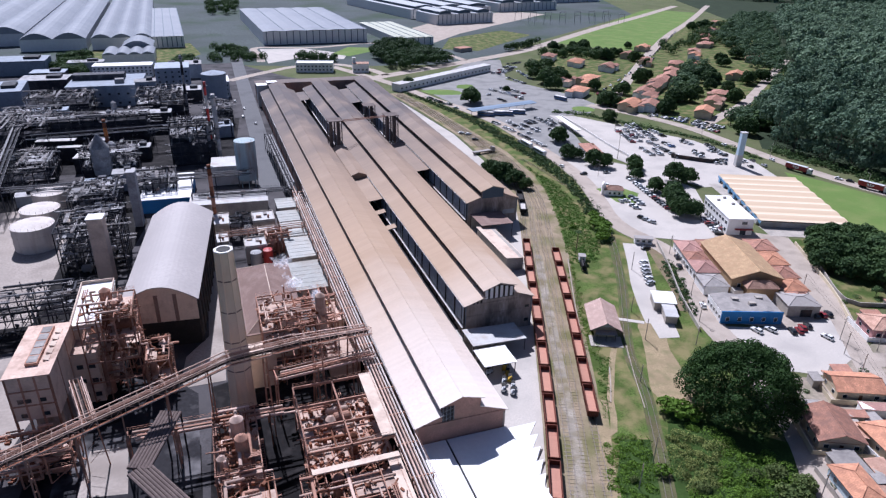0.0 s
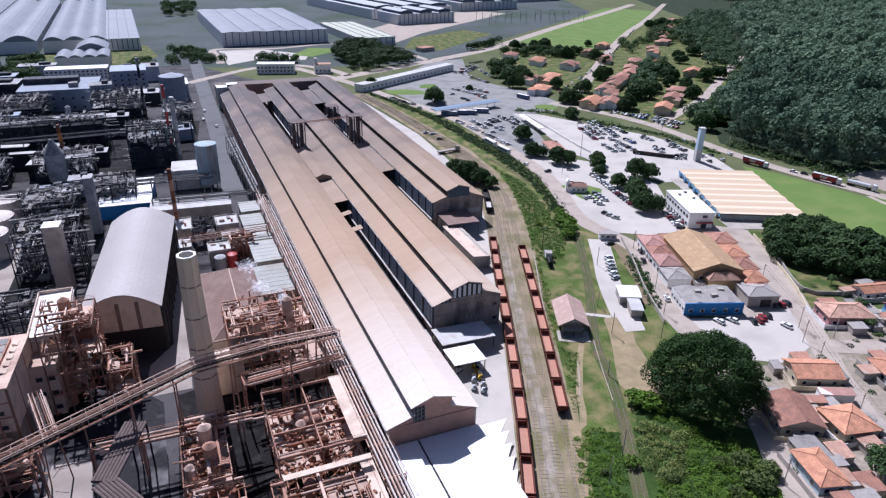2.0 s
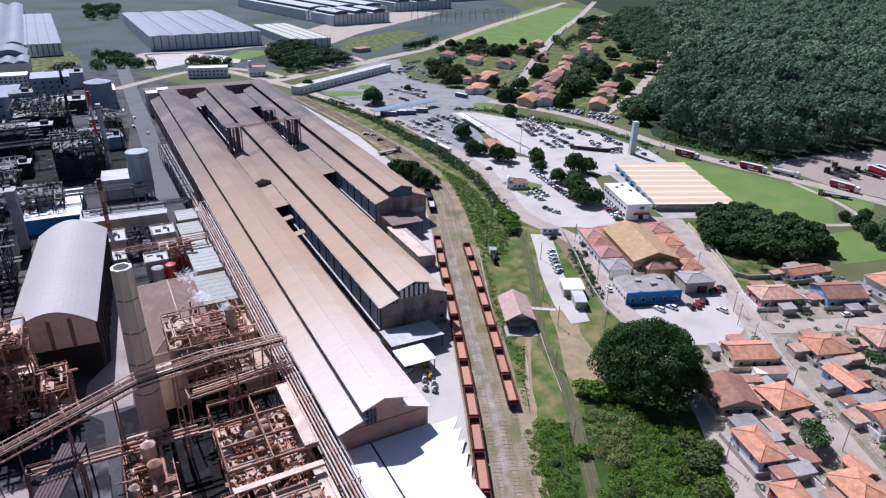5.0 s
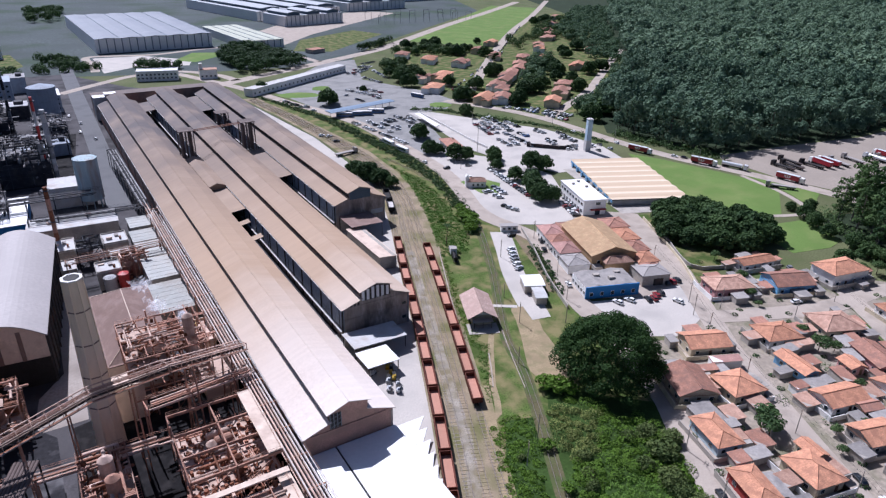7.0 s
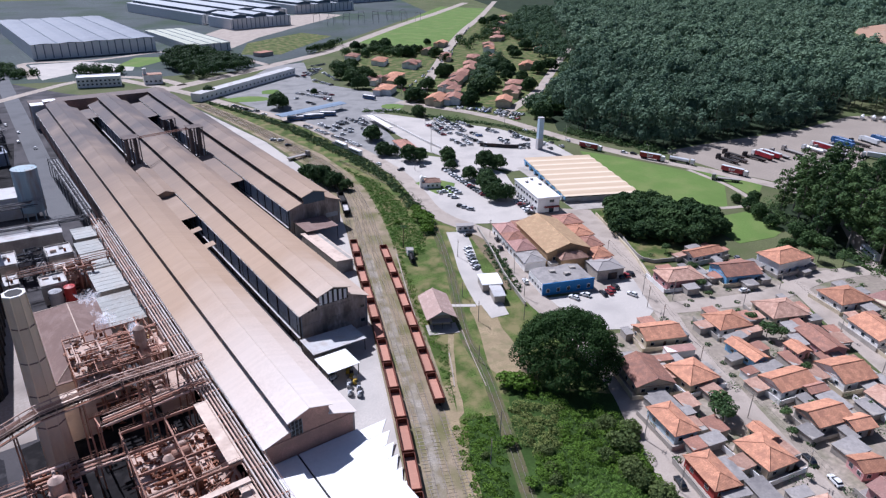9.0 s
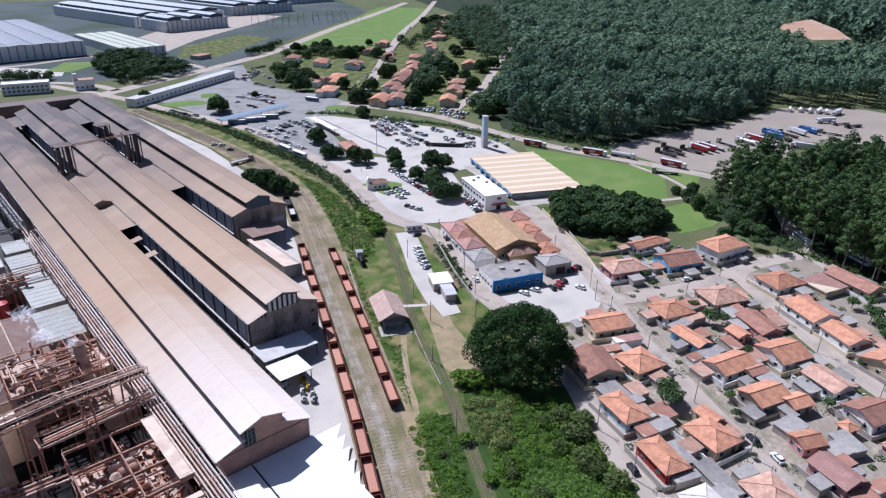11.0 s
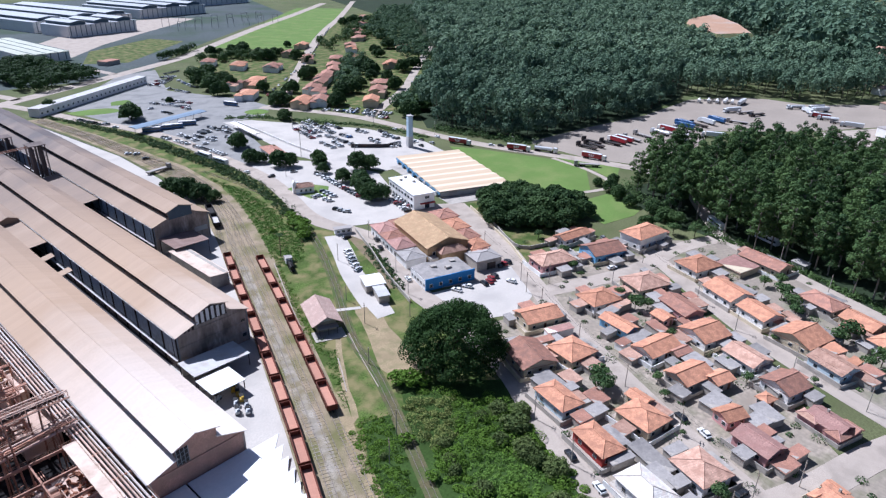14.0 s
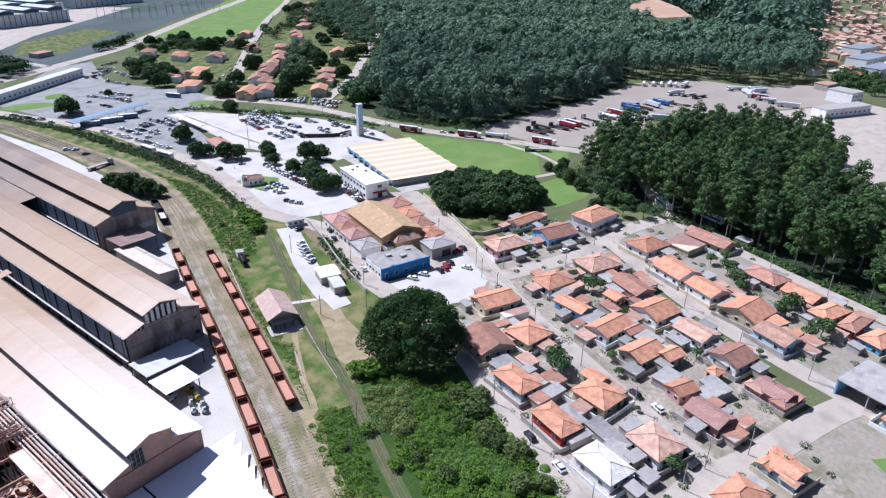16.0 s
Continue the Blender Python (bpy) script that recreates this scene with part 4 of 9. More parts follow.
# the clumps about the distant works
for k, (poly, sp, h) in enumerate((([(168, 676), (170, 640), (178, 618), (214, 634), (246, 656), (240, 700), (226, 784), (196, 770), (176, 730)], 8.5, 13), ([(90, 700), (124, 680), (130, 694), (98, 712)], 7, 9),
                                  ([(332, 706), (392, 744), (388, 756), (330, 716)], 8, 10), ([(350, 664), (420, 636), (436, 650), (400, 690), (372, 690)], 11, 9), ([(10, 1120), (60, 1120), (70, 1260), (20, 1280)], 14, 14),
                                  ([(8, 690), (60, 716), (54, 790), (10, 800)], 13, 6), ([(640, 40), (720, 60), (740, 96), (690, 100), (640, 80)], 11, 9), ([(-130, 640), (-100, 660), (-98, 760), (-128, 770)], 9, 9), ([(-30, 650), (-6, 660), (-8, 720), (-30, 700)], 9, 8), ([(300, 560), (312, 582), (330, 606), (318, 620), (298, 596)], 8, 11), ([(500, 640), (560, 690), (640, 700), (800, 880), (760, 880), (600, 740), (520, 690)], 15, 11))):
    wood("tree_clump", poly, sp, h, 5.2, 210, 0.8, "dark green clump of rounded trees", 40 + k, LEAF_PARK)
wood("tree_clump", [(542, 512), (640, 618), (800, 806), (960, 960), (900, 980), (740, 830), (640, 730), (600, 650), (556, 580), (530, 545)], 12, 13, 6.2, 130, 1.1, "dark green clump of rounded trees", 61, LEAF_MID)
wood("tree_clump", [(346, 372), (362, 356), (400, 378), (440, 410), (500, 456), (524, 482), (512, 492), (470, 452), (420, 416), (380, 392)], 8, 12, 5.0, 180, 0.8, "dark green clump of rounded trees", 63, LEAF_MID)
wood("tree_clump", [(374, 452), (386, 458), (436, 512), (500, 574), (494, 588), (424, 528), (374, 470)], 11, 11, 5.6, 150, 1.0, "dark green clump of rounded trees", 62, LEAF_MID)
# trees between the houses across the valley
valley = Grove(71, 4, name="valley_tree", label="dense dark green tree between valley houses", category="tree", height=11.5, radius=7.0, leaf=LEAF_PARK, bark=M_BARK, clump=0.85, density=9, kind="full", group="valley trees")
rv = random.Random(72)
for x, y, n_, sp in ((292, 534, 3, 5), (284, 513, 2, 5), (305, 565, 2, 5), (328, 610, 3, 5), (392, 705, 2, 5), (407, 705, 2, 5), (411, 690, 3, 5), (432, 709, 2, 5), (415, 654, 2, 5), (419, 641, 3, 5), (440, 656, 2, 5), (486, 704, 2, 5), (445, 620, 3, 5), (436, 596, 2, 5), (380, 526, 2, 5), (390, 526, 3, 5), (333, 479, 2, 5), (304, 447, 2, 5), (299, 452, 3, 5), (386, 469, 2, 5), (357, 440, 2, 5), (370, 443, 3, 5), (394, 463, 2, 5), (447, 513, 2, 5), (444, 499, 3, 5), (435, 506, 2, 5), (515, 575, 2, 5), (570, 614, 3, 5), (429, 456, 2, 5), (413, 433, 2, 5), (331, 415, 3, 5), (475, 491, 2, 5), (493, 494, 2, 5), (709, 847, 3, 5), (737, 868, 2, 5), (682, 826, 2, 5), (717, 801, 3, 5), (500, 454, 2, 5), (364, 355, 2, 5), (346, 350, 3, 5), (420, 478, 2, 5), (405, 490, 2, 5), (540, 600, 3, 5), (460, 530, 2, 5), (600, 640, 2, 5), (625, 690, 3, 5)):
    for i in range(n_):
        valley.plant(x + rv.uniform(-sp, sp), y + rv.uniform(-sp, sp), rv.uniform(0.65, 1.1), rv.uniform(0.85, 1.15))


# undergrowth: low creeping green over the slope and along the road
def undergrowth(name, poly, spacing, height, label, seed, leaf, size=0.35, per=46, spread=None, gaps=()):
    rng, nr = random.Random(seed), np.random.default_rng(seed)
    pts, nor = [], []
    for x, y in scatter(poly, spacing, rng):
        if any(inside(x, y, g) for g in gaps):
            continue
        big = rng.random() ** 3
        r = (spread or spacing) * (0.5 + 0.75 * big)
        hh = height * (0.3 + 1.0 * big)
        p, d = blob_points(per, (x, y, hh * 0.25), (r, r, hh), nr, 0.3, -0.1)
        pts.append(p)
        nor.append(d)
    me = leaf_mesh(name, np.concatenate(pts), size, nr, 0.5, np.concatenate(nor) * 0.8)
    me.materials.append(leaf)
    return tagged(new(name, me), label, "undergrowth", kind="stuff")


OLIVE_SHRUBS = [(105.5, 112), (112, 108), (116, 100), (110, 94), (105, 90), (101.5, 88), (97.5, 92), (99, 97)]
SUNNY_HOLLOW = [(99, 80), (107.5, 80), (112, 73), (110, 64), (105, 61), (94, 72)]
patch("bank_soil", [(92, 112), (77, 91), (84, 74), (97, 58), (110, 44), (119, 64), (127, 82), (134, 97), (124, 106), (112, 118), (104, 108)], 0.078, surface("leafy bank soil", (0.045, 0.08, 0.017), 0.95, 0.4, 1.5, 0.2, 0.5), "leaf-covered green bank", "bank")
undergrowth("undergrowth", [(87.6, 112), (94, 113.5), (99.5, 108.5), (92.4, 98.3), (86.2, 87.6), (83, 82.5), (75, 68), (69, 76), (75.9, 89.5), (83.4, 104)], 2.0, 1.1, "low green creepers and weeds beside the rail bed", 51, LEAF_WEED, 0.19, 95)
undergrowth("undergrowth", [(112, 112), (105, 109), (98.6, 95.7), (93.2, 83.9), (89.8, 76.4), (84, 66), (97, 54), (108, 44), (116, 61), (124, 79), (129, 90), (122, 98)], 2.7, 2.3, "thick sunlit green undergrowth on the bank", 52, LEAF_WEED, 0.22, 170, gaps=(OLIVE_SHRUBS, SUNNY_HOLLOW))
undergrowth("undergrowth", OLIVE_SHRUBS, 2.3, 2.2, "pale olive shrubs at the big tree's foot", 64, LEAF_PALE, 0.2, 120)
undergrowth("undergrowth", SUNNY_HOLLOW, 1.5, 1.0, "low yellow-green creepers in a sunny hollow", 65, LEAF_BRIGHT, 0.17, 90)
undergrowth("undergrowth", [(131, 208), (142, 206), (151, 219), (159, 240), (167, 266), (171, 296), (169, 330), (166, 305), (159, 280), (149, 252), (140, 229)], 1.7, 0.45, "rough bright green weeds between track and road", 53, LEAF_BRIGHT, 0.2, 60)
undergrowth("undergrowth", [(104, 148), (112, 152), (113, 163), (125, 190), (131, 206), (128, 205), (121, 189), (111, 166)], 1.5, 0.3, "low green weeds along the siding", 59, LEAF_WEED, 0.16, 50)
undergrowth("undergrowth", [(92, 119), (95, 121), (103, 135), (111, 146), (106, 147), (100, 135)], 1.4, 0.28, "low green weeds along the siding", 60, LEAF_BRIGHT, 0.15, 50)
undergrowth("hedge", [(153, 219), (160, 221), (168.5, 240), (176, 272), (185, 310), (186.5, 330), (185, 360), (183, 418), (174, 470), (163, 512), (157, 528), (155, 524), (164, 488), (173, 440), (175, 400), (177, 341), (176, 298), (170, 269), (162, 243)], 2.2, 1.9,
            "ragged dark green hedge along the road", 54, LEAF_PARK, 0.36, 48)
undergrowth("hedge", [(150, 158), (154, 158), (166, 182), (172, 196), (168, 198), (160, 182)], 1.8, 1.6, "ragged green hedge along the fence", 55, LEAF_SHADE, 0.32, 40)
undergrowth("hedge", [(286, 100), (284, 84), (274, 52), (262, 24), (250, -6), (254, -8), (266, 22), (278, 50), (288, 84)], 1.8, 2.0, "clipped dark hedge below the wood", 56, LEAF_GUM, 0.4, 34)
undergrowth("hedge", [(244, 436), (262, 425), (306, 345), (312, 300), (316, 300), (310, 348), (266, 430), (246, 441)], 2.6, 1.8, "dark hedge along the car park", 57, LEAF_SHADE, 0.5, 34)
undergrowth("hedge", [(330, 312), (336, 280), (346, 250), (352, 238), (356, 246), (346, 284), (338, 316)], 2.6, 3.4, "low dark scrub at the wood's foot", 58, LEAF_SHADE, 0.5, 34)
undergrowth("scrub", [(314, 156), (300, 138), (291, 112), (287, 88), (290, 86), (296, 108), (304, 132), (318, 150), (352, 146), (352, 152)], 3.4, 5.5, "dark leafy scrub at the near wood's edge", 66, LEAF_SHADE, 0.42, 60)
for x, y, k in ((300, 150, 0.8), (294, 140, 0.7), (306, 158, 0.8), (288, 118, 0.8), (292, 126, 0.9), (318, 163, 0.7), (310, 168, 0.5), (272, 120, 0.75)):
    shades.plant(x, y, k)
for k, poly in enumerate(([(206, 126), (246, 108), (236, 94), (152, -8), (112, 40), (138, 94), (152, 122), (168, 114)], [(262, 112), (284, 88), (268, 48), (242, 2), (228, -22), (190, -10), (208, 28), (233, 72), (252, 101)], [(204, 140), (216, 156), (236, 146), (256, 128), (244, 114), (212, 128)])):
    undergrowth("garden_greenery", poly, 9.0, 1.5, "small green bushes and weeds in the house plots", 80 + k, LEAF_SHADE, 0.24, 60, 2.2)
for x, y, k in ((113.3, 115.6, 1.5), (111, 118, 1.2), (115.5, 113, 1.3), (160, 238, 1.3), (163, 234, 1.5), (158, 228, 1.4), (164, 242, 1.2), (166, 248, 1.1), (156, 224, 1.2), (150, 240, 0.6), (95, 98, 0.8), (90, 84, 0.7), (99, 66, 1.0)):
    bushes.plant(x, y, k, 1.2)
shrubs = Grove(8, 4, name="shrub", label="rounded deep green shrub on the bank", category="bush", height=3.6, radius=3.0, leaf=LEAF_OLIVE, bark=M_BARK, clump=0.26, density=60, kind="full", group="shrubs on the bank")
for x, y, k in ((121, 88, 0.9), (125, 83, 1.0), (119, 80, 1.2), (112, 80, 0.8), (113.2, 72.7, 1.1), (112.7, 68.9, 0.9), (101, 90, 0.7), (97.6, 85, 0.6), (95.7, 81.4, 0.6), (95.7, 72.3, 0.8), (113, 63, 1.1), (104, 56, 1.0), (87, 98, 0.4), (108, 52, 0.8), (116, 90, 0.6)):
    shrubs.plant(x, y, k, 1.15)

# ---- railway things ----
M_WAGON = surface("rust-red wagon paint", (0.15, 0.052, 0.034), 0.75, 0.3, 1.5, 0.3, 0.2, stain=(0.16, 0.06, 0.04), stain_amount=0.6, per_object=0.18)
M_WAGONFLOOR = surface("dusty wagon floor", (0.45, 0.235, 0.17), 0.85, 0.15, 1.5, 0.3, 0.2, stain=(0.36, 0.15, 0.10), stain_amount=0.5, per_object=0.12)
M_BLACK = surface("greasy black steel", (0.03, 0.028, 0.028), 0.6, 0.3, 3.0, 0.5, 0.2)
M_TYRE = surface("black rubber", (0.022, 0.022, 0.024), 0.85, 0.2, 4.0, 0.5, 0.1)
M_WHITEWALL = surface("white painted wall", (0.82, 0.80, 0.77), 0.8, 0.08, 2.0, 0.3, 0.1, stain=(0.5, 0.46, 0.4), stain_amount=0.4)
M_CREAMWALL = surface("cream painted wall", (0.58, 0.50, 0.36), 0.85, 0.1, 2.0, 0.3, 0.1, stain=(0.36, 0.30, 0.22), stain_amount=0.5)


def make_wagon(at, turn, paint_, floor_, label):
    w = thing("gondola_wagon", label, "railway wagon", at, turn, group="red open wagons on the sidings")
    L, W, z0, H = 12.2, 2.9, 1.15, 1.75
    bm = bmesh.new()
    box(bm, 0, 0, z0, L - 0.1, W - 0.1, 0.28)
    part("floor", bm, floor_, w, "pale red dusty floor")
    for s in (-1, 1):
        bm = bmesh.new()
        box(bm, 0, s * W / 2, z0, L, 0.1, H)
        box(bm, 0, s * W / 2, z0 + H - 0.1, L + 0.1, 0.2, 0.14)
        for k in range(9):
            box(bm, -L / 2 + 0.4 + k * (L - 0.8) / 8, s * (W / 2 + 0.09), z0, 0.14, 0.1, H)
        part("side_wall", bm, paint_, w)
        bm = bmesh.new()
        box(bm, s * L / 2, 0, z0, 0.1, W, H)
        box(bm, s * L / 2, 0, z0 + H - 0.1, 0.2, W + 0.1, 0.14)
        for k in (-1, 1):
            box(bm, s * (L / 2 + 0.08), k * 0.7, z0, 0.12, 0.14, H)
        part("end_wall", bm, paint_, w)
        bm = bmesh.new()
        box(bm, s * (L / 2 + 0.4), 0, 0.85, 0.8, 0.3, 0.25)
        part("coupler", bm, M_BLACK, w)
        bm = bmesh.new()
        box(bm, s * 4.2, 0.98, 0.55, 2.6, 0.2, 0.4)
        box(bm, s * 4.2, -0.98, 0.55, 2.6, 0.2, 0.4)
        box(bm, s * 4.2, 0, 0.6, 0.4, 2.0, 0.35)
        bg_ = part("bogie", bm, M_BLACK, w)
        for k in (-0.85, 0.85):
            bm = bmesh.new()
            for q in (-0.8, 0.8):
                rod(bm, (s * 4.2 + k, q - 0.07, 0.74), (s * 4.2 + k, q + 0.07, 0.74), 0.42, 12)
            rod(bm, (s * 4.2 + k, -0.8, 0.74), (s * 4.2 + k, 0.8, 0.74), 0.08, 6)
            part("wheelset", bm, M_BLACK, bg_)
    bm = bmesh.new()
    box(bm, 0, 0, 0.85, L - 0.6, 0.5, 0.32)
    part("underframe", bm, M_BLACK, w)
    return w


def along(points, distance):
    """The place and heading at that distance along a smooth line."""
    line = glide([(*p, 0) for p in points], 1.0)
    for a, b in zip(line, line[1:]):
        k = (b - a).length
        if distance <= k:
            q = a.lerp(b, distance / k)
            return q, math.degrees(math.atan2(b.y - a.y, b.x - a.x))
        distance -= k
    return line[-1], 90.0


wagon_a = make_wagon((0, 0, 0), 0, M_WAGON, M_WAGONFLOOR, "empty rust-red open rail wagon on the siding")
q, a = along(RIGHT_TRACK, 63.2)
wagon_a.location, wagon_a.rotation_euler = (q.x, q.y, 0.36 - 0.32), (0, 0, radians(a))
for i in range(1, 8):
    q, a = along(RIGHT_TRACK, 63.2 + 13.25 * i)
    copy_thing(wagon_a, pose(q.x, q.y, 0.04, 0, 0, a))
for i in range(13):
    q, a = along(LEFT_TRACK, 8 + 13.25 * i)
    copy_thing(wagon_a, pose(q.x, q.y, 0.04, 0, 0, a + (180 if i % 3 else 0)))
for i, (m, lb) in enumerate(((surface("grey wagon paint", (0.55, 0.52, 0.50), 0.7, 0.2, 1.5, 0.3, 0.1), "pale grey loaded rail wagon"), (M_BLACK, "black sooty rail wagon"))):
    q, a = along(LEFT_TRACK, 213 + 13.25 * i)
    make_wagon((q.x, q.y, 0.04), a, M_BLACK, m, lb)


def window(parent, x, y, z, w, h, facing, pane=None, frame_m=None, depth=0.08):
    """A framed window on a wall: facing 0 looks to -y, 1 to +x, 2 to +y, 3 to -x."""
    dx, dy = ((0, -1), (1, 0), (0, 1), (-1, 0))[facing]
    bm = bmesh.new()
    sx, sy = (w + 0.16, depth) if dy else (depth, w + 0.16)
    box(bm, x + dx * 0.03, y + dy * 0.03, z - 0.08, sx, sy, h + 0.16)
    f = part("window", bm, frame_m or M_WHITEWALL, parent)
    bm = bmesh.new()
    sx, sy = (w, depth) if dy else (depth, w)
    box(bm, x + dx * 0.05, y + dy * 0.05, z, sx, sy, h)
    part("pane", bm, pane or M_GLASS, f)
    return f


def tile_roof(name, base, spot):
    """Clay tiles: courses as relief, single pale or dark tiles, weathered blotches; every roof its own shade."""
    m = surface(name, base, 0.85, 0.34, 2.6, 0.45, 0.0, stain=spot, stain_amount=0.8, per_object=0.2, stain_scale=0.6, stain_from=0.45)
    nt = m.node_tree
    n, l = nt.nodes, nt.links
    co, wv, bp = n.new("ShaderNodeTexCoord"), n.new("ShaderNodeTexWave"), n.new("ShaderNodeBump")
    wv.bands_direction = "DIAGONAL"
    wv.inputs["Scale"].default_value, wv.inputs["Distortion"].default_value = 0.9, 1.5
    l.new(co.outputs["Object"], wv.inputs["Vector"])
    bp.inputs["Strength"].default_value, bp.inputs["Distance"].default_value = 0.5, 0.05
    l.new(wv.outputs["Fac"], bp.inputs["Height"])
    l.new(bp.outputs[0], n["Principled BSDF"].inputs["Normal"])
    return m


TILE_ORANGE = tile_roof("orange clay tiles", (0.57, 0.285, 0.175), (0.35, 0.175, 0.115))
TILE_RED = tile_roof("weathered red clay tiles", (0.41, 0.215, 0.155), (0.25, 0.145, 0.115))
TILE_PALE = tile_roof("bleached clay tiles", (0.50, 0.315, 0.235), (0.31, 0.18, 0.13))
TILE_PINK = tile_roof("dusty pink roof", (0.44, 0.26, 0.22), (0.36, 0.20, 0.17))
TILE_DUSTY = tile_roof("dusty beige-pink roof", (0.45, 0.325, 0.275), (0.36, 0.25, 0.21))
TILE_WHITE = tile_roof("bleached white tiles", (0.62, 0.58, 0.53), (0.5, 0.42, 0.36))
TILE_OCHRE = tile_roof("ochre clay tiles", (0.58, 0.40, 0.23), (0.45, 0.29, 0.17))
M_FIBRE = surface("grey fibre-cement sheet", (0.33, 0.305, 0.285), 0.85, 0.2, 1.5, 0.3, 0.25, stain=(0.15, 0.14, 0.14), stain_amount=0.6, per_object=0.2)
M_GREYPLASTER = surface("grey plaster", (0.42, 0.38, 0.335), 0.9, 0.2, 1.5, 0.3, 0.1, stain=(0.2, 0.19, 0.18), stain_amount=0.5)


def roof_mesh(w, d, z, rise, over, hip, thick=0.16):
    """A gable or hip roof over a w by d plan, ridge along the longer side."""
    bm = bmesh.new()
    turn = d > w
    a, b = (d, w) if turn else (w, d)
    hx, hy = a / 2 + over, b / 2 + over
    r = max(0.05, hx - hy) if hip else hx
    low = z - over * rise / (b / 2 + 0.01) * 0.8
    for dz in (0.0, thick):
        c = [(-hx, -hy, low), (hx, -hy, low), (hx, hy, low), (-hx, hy, low), (-r, 0, z + rise), (r, 0, z + rise)]
        v = [bm.verts.new(((-y if turn else x), (x if turn else y), q + dz)) for x, y, q in c]
        for f in ((0, 1, 5, 4), (2, 3, 4, 5), (1, 2, 5), (3, 0, 4)):
            if dz or hip or len(f) == 4:
                bm.faces.new([v[i] for i in f])
    bm.verts.ensure_lookup_table()
    for i in range(4):
        j = (i + 1) % 4
        bm.faces.new((bm.verts[i], bm.verts[j], bm.verts[6 + j], bm.verts[6 + i]))
    if not hip:
        for f in list(bm.faces):
            if len(f.verts) == 3:
                bm.faces.remove(f)
    bmesh.ops.recalc_face_normals(bm, faces=bm.faces)
    # ridge and hip lines
    caps = bmesh.new()

    def at(x, y, q):
        return Vector(((-y if turn else x), (x if turn else y), q))
    rod(caps, at(-r, 0, z + rise + thick), at(r, 0, z + rise + thick), 0.16, 6)
    if hip:
        for sx, rx in ((-hx, -r), (hx, r)):
            for sy in (-hy, hy):
                rod(caps, at(sx, sy, low + thick), at(rx, 0, z + rise + thick), 0.14, 5)
    return bm, caps


# the pink-roofed station house between the tracks
st = thing("station_house", "small railway station house with faded pink roof and white walls", "station house", (117.5, 162.5, 0), 66.5)
bm = bmesh.new()
box(bm, 0, 0, 0, 13.5, 6.6, 4.0)
part("wall", bm, M_CREAMWALL, st)
rf, cp = roof_mesh(14.5, 8.0, 4.0, 2.3, 1.3, False)
part("roof", rf, TILE_DUSTY, st)
part("ridge_cap", cp, TILE_DUSTY, st)
bm = bmesh.new()
prism(bm, [(-3.3, 4.0), (3.3, 4.0), (0, 6.1)], -0.1, 0.1)
g_ = part("gable", bm, M_WHITEWALL, st)
g_.rotation_euler, g_.location = (0, 0, radians(90)), (-6.75, 0, 0)
for k in (-2.0, 0.4, 2.4):
    window(st, -6.75, k, 1.1, 1.1, 1.6, 3, frame_m=M_DARK)
for k in (-4.5, -1.5, 1.5, 4.5):
    window(st, k, -3.3, 1.2, 1.2, 1.4, 0)
bm = bmesh.new()
box(bm, -8.2, 0, 2.7, 2.8, 7.0, 0.14)
part("porch_roof", bm, M_GREYROOF, st)
for k in (-3.0, 0.0, 3.0):
    bm = bmesh.new()
    rod(bm, (-9.3, k, 0), (-9.3, k, 2.7), 0.09, 6)
    part("porch_post", bm, M_DARK, st)
bm = bmesh.new()
box(bm, -9.4, 0, 0.06, 6.5, 10.5, 0.16, 0)
tagged(part("platform_slab", bm, M_GREYPLASTER, st))
lane("platform_edge", [(108, 160), (116, 178), (124, 195), (132, 212)], 0.4, 0.3, M_STREET, "old white platform edge stones", "platform")
lane("platform_edge", [(98, 126), (103, 134), (107, 141)], 0.35, 0.25, M_STREET, "broken white kerb stones in the grass", "kerb")
lane("platform_edge", [(119, 150), (112, 135), (106, 121)], 0.22, 0.2, M_STREET, "long white kerb beside the old track", "kerb")
lane("crossing_slab", [(121, 168), (127, 164), (133, 160)], 1.8, 0.17, M_CONCRETE, "white concrete crossing slab", "path")

# old steam engine on a plinth of track
eng = thing("old_locomotive", "old black and white steam locomotive parked on a grassy siding", "locomotive", (134.5, 204.5, 0.1), 66)
bm = bmesh.new()
rod(bm, (-4.6, 0, 1.9), (1.6, 0, 1.9), 0.85, 16)
part("boiler", bm, M_BLACK, eng)
bm = bmesh.new()
box(bm, 3.0, 0, 1.0, 2.6, 2.5, 2.4)
part("cab", bm, M_WHITEWALL, eng, "pale cab")
bm = bmesh.new()
box(bm, 3.0, 0, 3.4, 3.0, 2.8, 0.15)
part("cab_roof", bm, M_GREYROOF, eng)
bm = bmesh.new()
box(bm, 6.0, 0, 0.9, 3.0, 2.4, 1.4)
part("tender", bm, M_GREYROOF, eng)
for x, h in ((-4.0, 1.0), (-2.0, 0.6), (0.2, 0.5)):
    bm = bmesh.new()
    rod(bm, (x, 0, 2.6), (x, 0, 2.7 + h), 0.22, 10)
    part("chimney" if h == 1.0 else "dome", bm, M_BLACK, eng)
bm = bmesh.new()
box(bm, 0.5, 0, 0.7, 12.0, 1.2, 0.35)
part("frame", bm, M_BLACK, eng)
for k in range(5):
    bm = bmesh.new()
    for q in (-0.8, 0.8):
        rod(bm, (-4 + k * 2.2, q - 0.08, 0.55), (-4 + k * 2.2, q + 0.08, 0.55), 0.55, 12)
    part("wheelset", bm, M_BLACK, eng)


